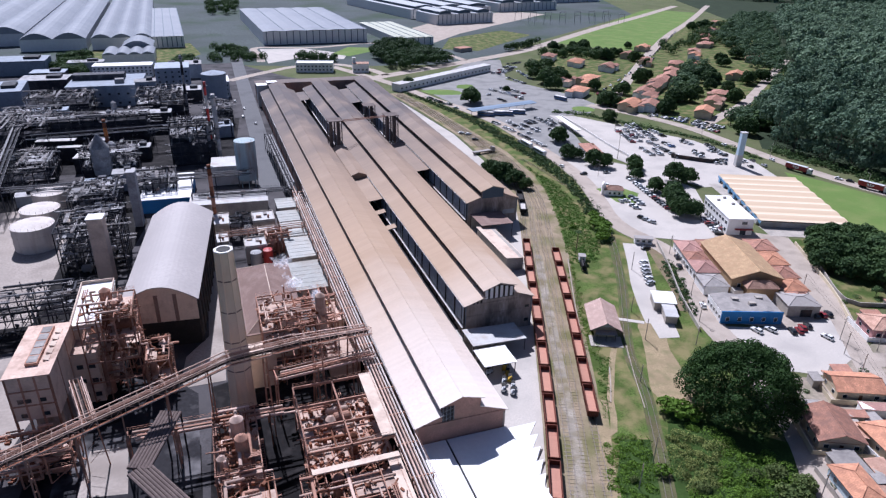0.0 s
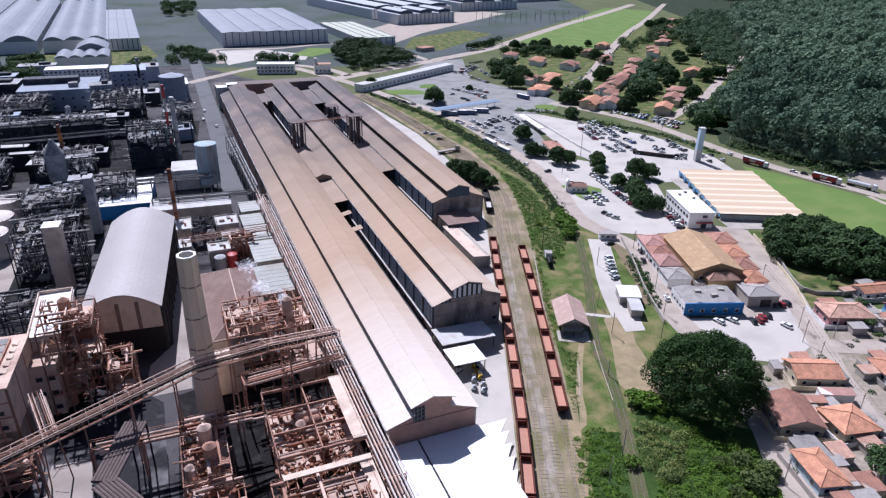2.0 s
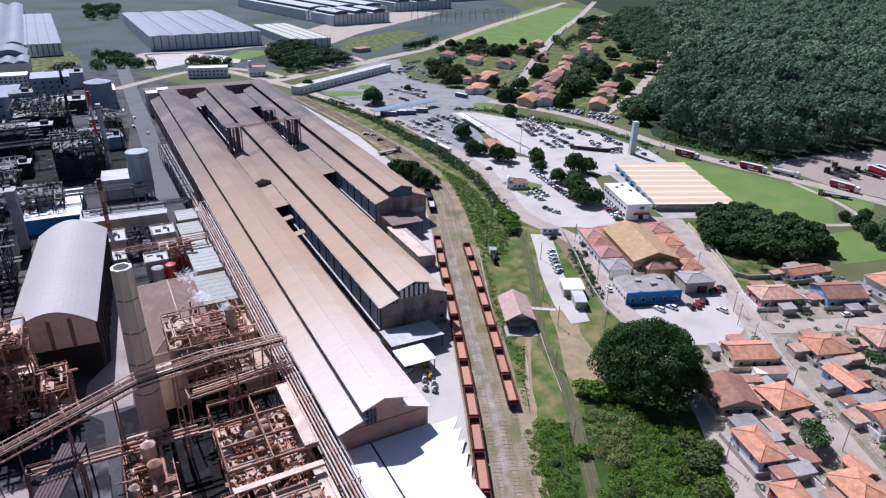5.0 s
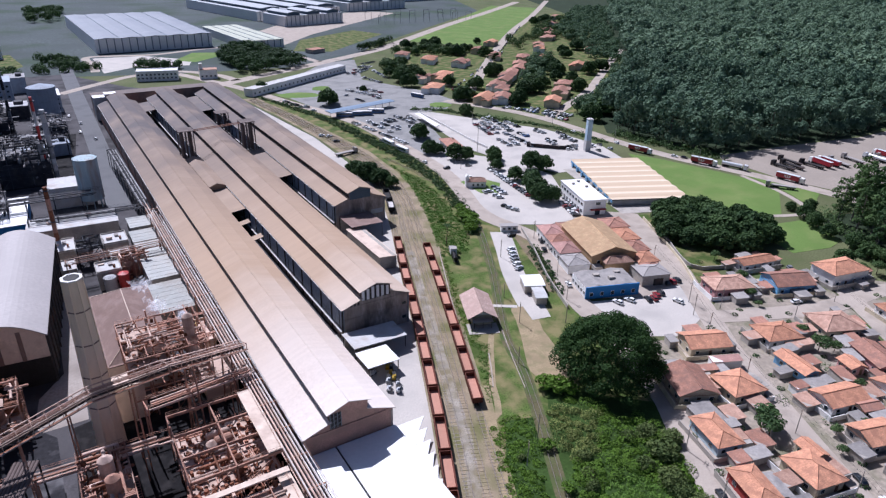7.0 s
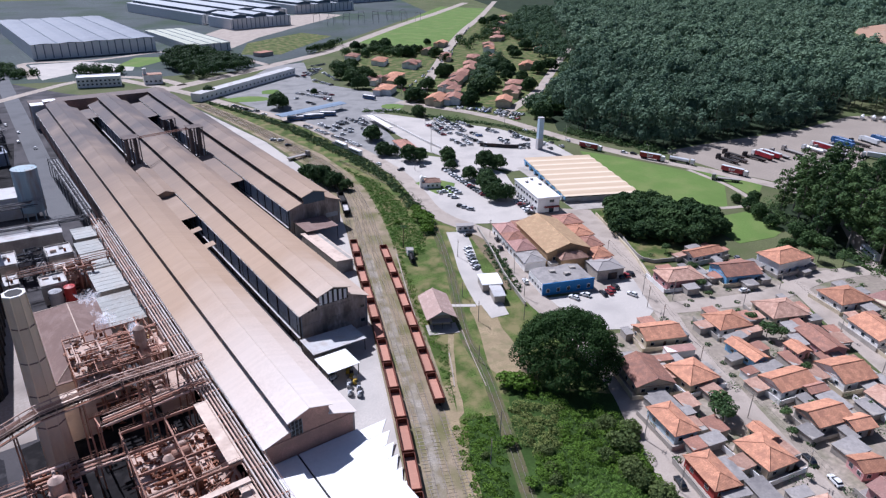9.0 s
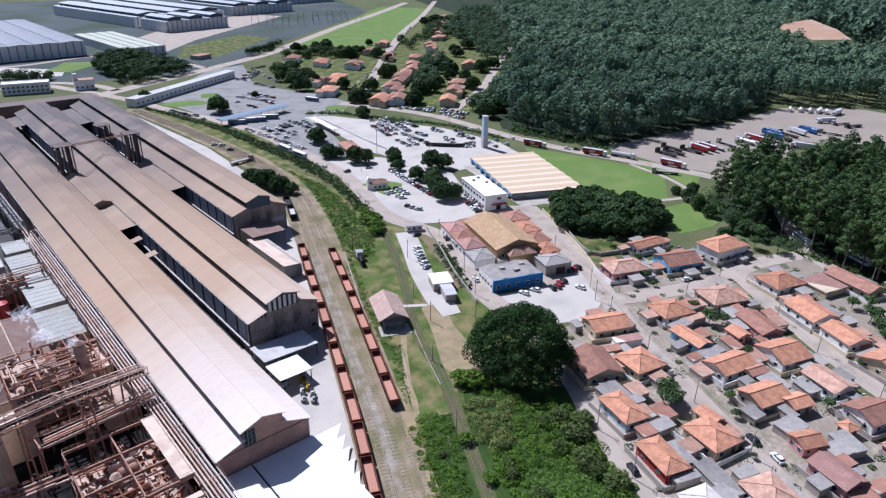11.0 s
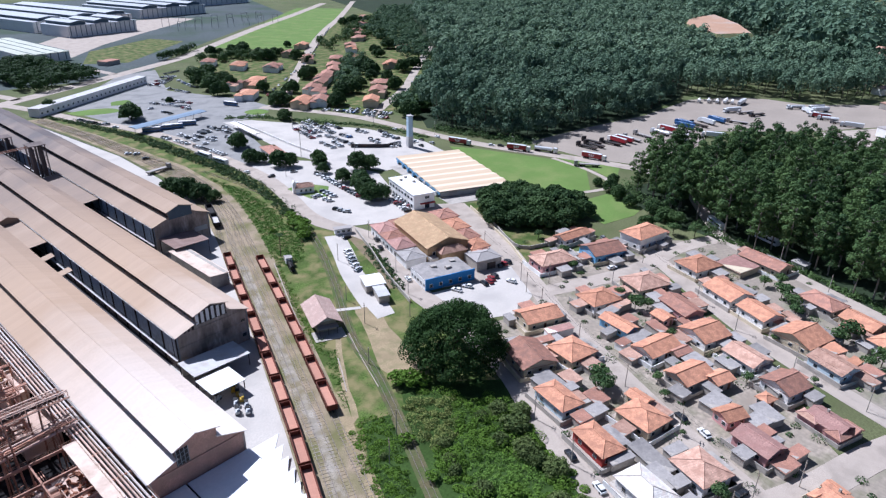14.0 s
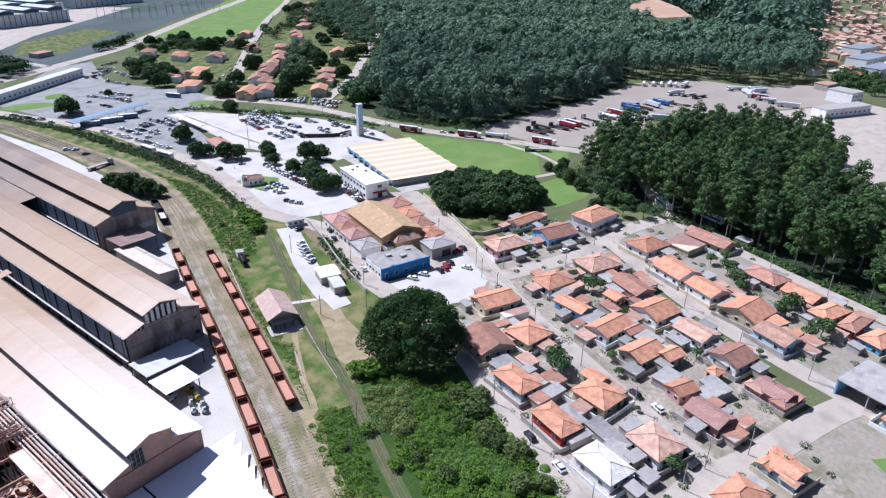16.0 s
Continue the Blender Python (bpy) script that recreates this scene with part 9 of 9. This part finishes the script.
for i, (x, y, w_, d_, h_) in enumerate(((-118, 600, 34, 22, 11), (-140, 560, 30, 40, 13), (-100, 690, 30, 14, 8), (-122, 640, 26, 16, 9), (-40, 520, 14, 12, 21), (-98, 488, 22, 10, 11), (-12, 545, 18, 16, 9), (-30, 655, 20, 14, 9), (-8, 640, 14, 20, 12), (-150, 490, 30, 30, 15), (-160, 420, 36, 40, 14), (-6, 428, 16, 14, 8), (-30, 462, 14, 10, 12), (8, 440, 10, 16, 7), (-44, 350, 10, 8, 9), (-56, 348, 12, 7, 6), (-86, 340, 9, 8, 5), (-150, 690, 40, 30, 12), (-40, 402, 12, 9, 7))):
    block(x, y, w_, d_, h_, M_FARBLUE if i % 3 else M_COREWALL, M_FARBLUE if i % 2 else M_COLDDECK, "low blue-grey plant shed among pipework", (-3, 4, 0)[i % 3], extra=((w_ * 0.2, 0, w_ * 0.3, d_ * 0.4, 2.0, M_COLDSTEEL),))
for x, y, w_, d_, h_ in ((-90, 384, 11, 17, 9), (-84, 418, 20, 5, 9), (-76, 406, 12, 4, 8), (-66, 386, 9, 9, 8), (-60, 410, 8, 6, 10)):
    block(x, y, w_, d_, h_, M_COREWALL, M_PALEPANEL, "small dark shed with a pale sheet roof among pipes", -8)
# long raised gallery road beside the car parks
for a, b, w_, m, lb in (((150, 537), (262, 606), 9, M_PALEPANEL, "long pale roofed walkway building beside the bus yard"),):
    ln = math.hypot(b[0] - a[0], b[1] - a[1])
    block((a[0] + b[0]) / 2, (a[1] + b[1]) / 2, ln, w_, 6, M_WHITEWALL, m, lb, math.degrees(math.atan2(b[1] - a[1], b[0] - a[0])), 1, 24)


def tank(x, y, r, h, m, label, cone=0.8, name="storage_tank", legs=False):
    t = thing(name, label, "tank", (x, y, 0), group="round tanks")
    z = 4.0 if legs else 0.0
    bm = bmesh.new()
    rod(bm, (0, 0, z), (0, 0, h), r, 28)
    part("shell", bm, m, t)
    bm = bmesh.new()
    rod(bm, (0, 0, h), (0, 0, h + cone), r * 1.02, 28, r * 0.12)
    part("roof", bm, m, t)
    for k in range(3):
        bm = bmesh.new()
        rod(bm, (0, 0, z + (h - z) * (k + 1) / 3 - 0.15), (0, 0, z + (h - z) * (k + 1) / 3), r * 1.02, 28)
        part("band", bm, m, t)
    bm = bmesh.new()
    for k in range(20):
        a = k * math.pi / 10
        box(bm, math.cos(a) * r * 0.98, math.sin(a) * r * 0.98, h, 0.06, 0.06, 1.1)
    part("railing", bm, M_COLDSTEEL, t)
    if legs:
        for k in range(8):
            bm = bmesh.new()
            a = k * math.pi / 4
            box(bm, math.cos(a) * r * 0.9, math.sin(a) * r * 0.9, 0, 0.4, 0.4, 4.0)
            part("leg", bm, m, t)
    return t


for x, y, r, h in ((-73.4, 287, 8.0, 10), (-74, 306.5, 7.8, 9.5), (-73.5, 329, 7.8, 9.5)):
    tank(x, y, r, h, M_TANKPALE, "round beige storage tank with flat roof")
tank(6.5, 510, 8.5, 26, M_FARBLUE, "tall grey silo with ribbed top", 2.0, "silo")
tank(15, 338, 5.2, 24, M_SILO, "rust-streaked blue-green steel silo", 0.6, "silo", True)
tank(15, 241, 1.9, 7.5, M_TANKRED, "bright red vertical tank", 0.6)
tank(10.5, 242, 2.2, 6.5, M_COLDDECK, "grey vertical tank beside the red one", 0.6)
tank(-55, 365, 4.5, 18, M_COLDDECK, "grey cone-topped steel hopper", 7.0, "hopper", True)


def stack(x, y, h, r, m1, m2, label):
    s = thing("stack", label, "stack", (x, y, 0), group="slim stacks")
    n = 6
    for k in range(n):
        bm = bmesh.new()
        rod(bm, (0, 0, h * k / n), (0, 0, h * (k + 1) / n), r, 10)
        part("section", bm, m1 if k % 2 else m2, s)
    for q in (0.5, 0.95):
        bm = bmesh.new()
        rod(bm, (0, 0, h * q), (0, 0, h * q + 0.2), r + 1.0, 10)
        part("platform", bm, M_COLDSTEEL, s)
    return s


stack(3, 384, 38, 1.3, M_PALEPANEL, M_COLDDECK, "slim pale stack with platforms")
stack(-0.5, 388, 44, 0.7, M_TANKRED, M_PALEPANEL, "red and white banded mast")
stack(-3, 287, 29, 0.9, M_RUST, M_STEEL, "rusty slim stack by the shed")
stack(-54, 390, 26, 1.0, M_RUST, paint("orange crane paint", (0.5, 0.16, 0.03)), "orange and rust banded stack")
stack(-14, 505, 40, 0.9, M_COLDDECK, M_COLDSTEEL, "slim grey steel stack")

# gantry towers standing between the halls
M_GANTRY = surface("sooty gantry steel", (0.15, 0.12, 0.11), 0.85, 0.3, 1.5, 0.2, 0.2, stain=(0.25, 0.2, 0.18), stain_amount=0.4)
for x, y, h in ((65.0, 360, 25.5), (99.0, 366, 25.0), (100, 425, 17.0)):
    g = thing("gantry_tower", "pair of dusty lattice gantry towers between halls", "gantry", (x, y, 0), group="gantry towers")
    for cx in (-3.4, -0.8, 0.8, 3.4):
        for cy in (-3.5, 3.5):
            bm = bmesh.new()
            box(bm, cx, cy, 0, 0.45, 0.45, h)
            part("leg", bm, M_GANTRY, g)
    for cy in (-3.5, 3.5):
        for c0, c1 in ((-3.4, -0.8), (0.8, 3.4)):
            bm = bmesh.new()
            for q in range(int(h / 2)):
                rod(bm, (c0, cy, 2 * q), (c1, cy, 2 * q + 2), 0.1, 4)
                rod(bm, (c1, cy, 2 * q), (c0, cy, 2 * q + 2), 0.1, 4)
            part("lattice", bm, M_GANTRY, g)
    bm = bmesh.new()
    box(bm, 0, 0, h, 8.0, 8.0, 0.3)
    part("head", bm, M_GANTRY, g)
    for c0 in (-2.1, 2.1):
        bm = bmesh.new()
        box(bm, c0, 0, 9.0, 1.2, 4.4, h - 10.4)
        part("casing", bm, M_GANTRY, g, "sooty brown casing")
bm = bmesh.new()
for y in (358, 360.5):
    rod(bm, (69, y, 25.0), (95.5, y + 4.5, 25.0), 0.22, 6)
tagged(part("cross_pipe", bm, M_STEEL), "pair of dusty pipes bridging the gantry towers", "pipe")

# annexes and yard things near the gables
an = thing("side_annex", "low beige-roofed annex beside the hall", "annex", (106.5, 225, 0))
bm = bmesh.new()
box(bm, 0, 0, 0, 7.0, 31, 5.6)
part("wall", bm, M_GREYPLASTER, an)
bm = bmesh.new()
prism(bm, [(-4.0, 6.0), (4.0, 5.2), (4.0, 5.4), (-4.0, 6.2)], -16, 16)
part("roof", bm, M_BEIGE, an)
for k in range(6):
    window(an, 3.5, -12.5 + k * 5, 1.5, 1.6, 1.4, 1)
for x, y, w_, d_, z0, z1, m, lb in ((77.2, 162.4, 18.4, 9.8, 5.0, 4.4, M_PALEPANEL, "grey lean-to loading canopy at the gable"), (73.0, 151.9, 10.6, 9.2, 4.2, 4.0, M_WHITEROOF, "white loading canopy beside the hall"),
                                    (112, 246, 15, 14, 7.0, 6.6, M_BROWNROOF, "brown lean-to canopy at the gable")):
    c = thing("loading_canopy", lb, "canopy", (x, y, 0))
    bm = bmesh.new()
    prism(bm, [(-w_ / 2, z0), (w_ / 2, z1), (w_ / 2, z1 + 0.2), (-w_ / 2, z0 + 0.2)], -d_ / 2, d_ / 2)
    part("roof", bm, m, c)
    for sx in (-1, 1):
        for sy in (-1, 1):
            bm = bmesh.new()
            rod(bm, (sx * (w_ / 2 - 0.4), sy * (d_ / 2 - 0.4), 0), (sx * (w_ / 2 - 0.4), sy * (d_ / 2 - 0.4), min(z0, z1)), 0.15, 6)
            part("post", bm, M_DARK, c)
    bm = bmesh.new()
    box(bm, 0, d_ / 2 - 0.6, 0, w_ - 1.2, 0.3, min(z0, z1) - 0.1)
    part("back_wall", bm, M_GREYPLASTER, c)
# white roof at the near gable, split by a gutter, with a saw-toothed edge
wr = thing("white_annex", "bright white flat-roofed annex at the brick gable", "annex", (0, 0, 0))
for xs_, m in (((38.5, 45.4), M_WHITEROOF), ((45.9, 62.0), M_WHITEROOF)):
    bm = bmesh.new()
    slab(bm, [(xs_[0], 70), (xs_[1], 70), (xs_[1], 119.7), (xs_[0], 119.7)], 5.8, 6.2)
    part("roof", bm, m, wr)
for k in range(6):
    bm = bmesh.new()
    y0 = 119.5 - k * 4.3
    slab(bm, [(62.05, y0 - 4.2), (66.5 - k * 1.15, y0 - 4.2), (70.5 - k * 1.5, y0), (62.05, y0)], 5.2, 5.6)
    part("saw_roof", bm, M_WHITEROOF, wr)
bm = bmesh.new()
box(bm, 50, 95, 0, 22, 48, 5.7)
part("wall", bm, M_GREYPLASTER, wr)
bm = bmesh.new()
box(bm, 45.65, 95, 5.6, 0.4, 49, 0.45)
part("gutter", bm, M_BLACK, wr)
# machines parked in the yard
M_YELLOW = paint("yellow machine paint", (0.55, 0.36, 0.03))
for x, y, a, m, lb in ((75.5, 150.0, 60, M_YELLOW, "yellow forklift truck"), (75.2, 147.2, 60, M_YELLOW, "yellow forklift truck"), (74.8, 144.4, 60, M_YELLOW, "yellow forklift truck"), (74.2, 141.0, 60, M_CHROME, "white forklift truck"), (73.0, 138.5, 60, M_CHROME, "white forklift truck"),
                       (71.0, 140.5, 60, M_CHROME, "white forklift truck"), (77.5, 152.6, 60, M_YELLOW, "yellow forklift truck"), (72.6, 144.0, 60, M_CHROME, "white forklift truck"), (70.0, 149.5, 20, M_CHROME, "white forklift truck"), (110.5, 213, 10, M_SHOPBLUE, "blue forklift truck"), (112, 216, 10, M_CHROME, "white forklift truck")):
    f = thing("forklift", lb + " parked in the loading yard", "forklift", (x, y, 0.08), a, "yard forklifts")
    bm = bmesh.new()
    box(bm, 0, 0, 0.35, 2.4, 1.2, 0.8)
    part("body", bm, m, f)
    bm = bmesh.new()
    for sx in (-0.7, 0.5):
        for sy in (-0.5, 0.5):
            box(bm, sx, sy, 1.1, 0.08, 0.08, 1.0)
    box(bm, -0.1, 0, 2.1, 1.4, 1.15, 0.08)
    part("cage", bm, M_BLACK, f)
    bm = bmesh.new()
    for sy in (-0.35, 0.35):
        box(bm, 1.3, sy, 0.1, 0.12, 0.12, 2.2)
        box(bm, 1.9, sy, 0.1, 1.1, 0.12, 0.06)
    part("mast", bm, M_DARK, f)
    for sx in (-0.8, 0.8):
        for sy in (-0.55, 0.55):
            bm = bmesh.new()
            rod(bm, (sx, sy - 0.12, 0.32), (sx, sy + 0.12, 0.32), 0.32, 8)
            part("wheel", bm, M_TYRE, f)
copy_thing(flat, pose(157, 357, 0.1, 0, 0, 10))
for x, y, a in ((22.5, 481, 88), (29.2, 460, 95), (20, 530, 88), (25, 505, 90)):
    car(x, y, a)

# ---- distant works ----
M_FARROOF = surface("distant grey roof", (0.25, 0.265, 0.295), 0.6, 0.15, 0.4, 0.02, 0.0, stain=(0.18, 0.195, 0.225), stain_amount=0.5, stain_scale=0.03)
M_FARWALL = surface("distant pale wall", (0.74, 0.72, 0.70), 0.8, 0.1, 0.4, 0.02, 0.0)


def big_shed(x, y, w, d, h, spans, label, turn=0.0, arch=False, roof=None, panels=0, stepped=False):
    s = thing("far_shed", label, "factory shed", (x, y, 0), turn, "distant factory sheds")
    bm = bmesh.new()
    box(bm, 0, 0, 0, w, d, h)
    part("wall", bm, M_FARWALL, s)
    k = w / spans
    for i in range(spans):
        x0 = -w / 2 + i * k
        bm = bmesh.new()
        if arch:
            a = [(x0 + k * j / 8, h + 0.05 + 0.2 * k * math.sin(math.pi * j / 8)) for j in range(9)]
        else:
            a = [(x0, h + 0.05), (x0 + k * 0.5, h + 0.035 * k), (x0 + k, h + 0.05)]
        prism(bm, a, -d / 2 - 1, d / 2 + 1)
        part("roof_span", bm, roof or M_FARROOF, s)
        if not arch:
            bm = bmesh.new()
            box(bm, x0 + k, 0, h + 0.05, 0.8, d, 0.35)
            part("roof_gutter", bm, M_BLUEGREY, s)
        if stepped:
            bm = bmesh.new()
            prism(bm, [(x0 + k * 0.2, h + 0.5), (x0 + k * 0.8, h + 0.5), (x0 + k * 0.8, h + 4.0), (x0 + k * 0.5, h + 5.6), (x0 + k * 0.2, h + 4.0)], -d / 2 + 2, d / 2 - 2)
            mo = part("monitor", bm, M_BLUEGREY, s)
            for a0, a1 in ((0.16, 0.5), (0.5, 0.84)):
                z0, z1 = h + (3.9 if a0 < 0.4 else 5.8), h + (5.8 if a0 < 0.4 else 3.9)
                bm = bmesh.new()
                prism(bm, [(x0 + k * a0, z0), (x0 + k * a1, z1), (x0 + k * a1, z1 + 0.3), (x0 + k * a0, z0 + 0.3)], -d / 2 + 1, d / 2 - 1)
                part("monitor_roof", bm, roof or M_FARROOF, mo)
    for i in range(panels):
        bm = bmesh.new()
        box(bm, -w / 2 + w * (i + 0.5) / panels, -d / 2 - 0.1, 1.0, 0.9, 0.3, h - 1.2)
        part("wall_rib", bm, M_BLUEGREY, s)
    return s


M_FARBLUEROOF = surface("distant pale roof", (0.42, 0.44, 0.46), 0.6, 0.15, 0.4, 0.02, 0.0)
big_shed(126, 935, 122, 250, 15, 5, "huge white factory shed with panelled walls", 2, panels=16)
big_shed(236, 850, 46, 150, 9, 4, "long low factory shed with pale striped roof", 4, roof=surface("pale yellow roof", (0.46, 0.47, 0.38), 0.6, 0.15, 0.4, 0.02, 0.0), panels=6)
big_shed(-152, 1030, 62, 440, 12, 2, "long arched factory shed with grey roof", 2, arch=True)
big_shed(-86, 1030, 60, 440, 12, 3, "long arched factory shed with grey roof", 2, arch=True)
big_shed(-46, 960, 50, 300, 12, 5, "long ribbed factory shed with grey roof", 2, panels=10)
big_shed(-240, 1060, 110, 420, 13, 3, "long arched factory shed with grey roof", 2, arch=True)
big_shed(-66, 735, 46, 40, 9, 4, "small arched grey works shed", 0, arch=True)
big_shed(-60, 775, 30, 40, 10, 1, "small arched grey works shed", 0, arch=True)
for x, y, w_, d_ in ((360, 1160, 150, 240), (540, 1190, 130, 150), (690, 1330, 180, 160), (370, 990, 100, 60)):
    big_shed(x, y, w_, d_, 14, 3, "wide grey factory shed with stepped roof", 12, panels=14, roof=M_FARBLUEROOF, stepped=True)
big_shed(-330, 760, 140, 180, 14, 4, "wide grey factory shed with stepped roof", 0, panels=8)
# pylons of the switch yard
for i in range(14):
    x, y = 470 + (i % 7) * 26, 930 + (i // 7) * 46
    p = thing("switchyard_frame", "thin grey steel switch yard frame", "steel frame", (x, y, 0), 12, "switch yard frames")
    bm = bmesh.new()
    for s in (-6, 6):
        rod(bm, (s, 0, 0), (s, 0, 13), 0.35, 4)
    rod(bm, (-6, 0, 12.5), (6, 0, 12.5), 0.3, 4)
    part("frame", bm, M_COLDDECK, p)
# far yard buildings at the truck yard and town edge
block(606, 72, 16, 20, 9, M_WHITEWALL, M_GREYROOF, "two-storey house with a white end wall", -20, 2, 4)
block(560, 66, 46, 12, 6, M_WHITEWALL, M_GREYROOF, "long white-roofed depot by the truck yard", -30, 1, 10)
block(648, 92, 18, 12, 5, M_GREYPLASTER, TILE_PALE, "low roadside house by the truck yard", -20, 1, 4)
block(430, 175, 14, 6, 3.5, M_WHITEWALL, M_WHITEROOF, "small white hut in the truck yard", 10, 1, 4)
for x, y, w_, d_ in ((800, 84, 50, 20), (870, 100, 46, 20), (745, 66, 40, 18)):
    block(x, y, w_, d_, 9, M_FARWALL, M_FARROOF, "low grey commercial building in the far town", -16, 2, 8)

# steam that hangs over the pipe structure
M_STEAM = bpy.data.materials.new("thin white steam")
M_STEAM.use_nodes = True
nt_ = M_STEAM.node_tree
tr_, df_, mx_ = nt_.nodes.new("ShaderNodeBsdfTransparent"), nt_.nodes.new("ShaderNodeBsdfTranslucent"), nt_.nodes.new("ShaderNodeMixShader")
df_.inputs["Color"].default_value = (0.95, 0.96, 1.0, 1)
mx_.inputs[0].default_value = 0.17
nt_.links.new(tr_.outputs[0], mx_.inputs[1])
nt_.links.new(df_.outputs[0], mx_.inputs[2])
nt_.links.new(mx_.outputs[0], nt_.nodes["Material Output"].inputs["Surface"])
nr_ = np.random.default_rng(5)
for c, r in (((18.0, 184.0, 22.0), (2.6, 2.2, 3.0)), ((23.5, 176.0, 20.5), (1.6, 1.6, 1.8)), ((16.0, 190.0, 26.0), (2.4, 2.0, 2.2))):
    pts = np.asarray(c) + nr_.normal(size=(60, 3)) * np.asarray(r) * 0.5
    me = leaf_mesh("steam_puff", pts, 1.15, nr_, 0.0)
    me.materials.append(M_STEAM)
    ob = tagged(new("steam_puff", me), "soft white steam over the pipe structure", "steam", kind="stuff")
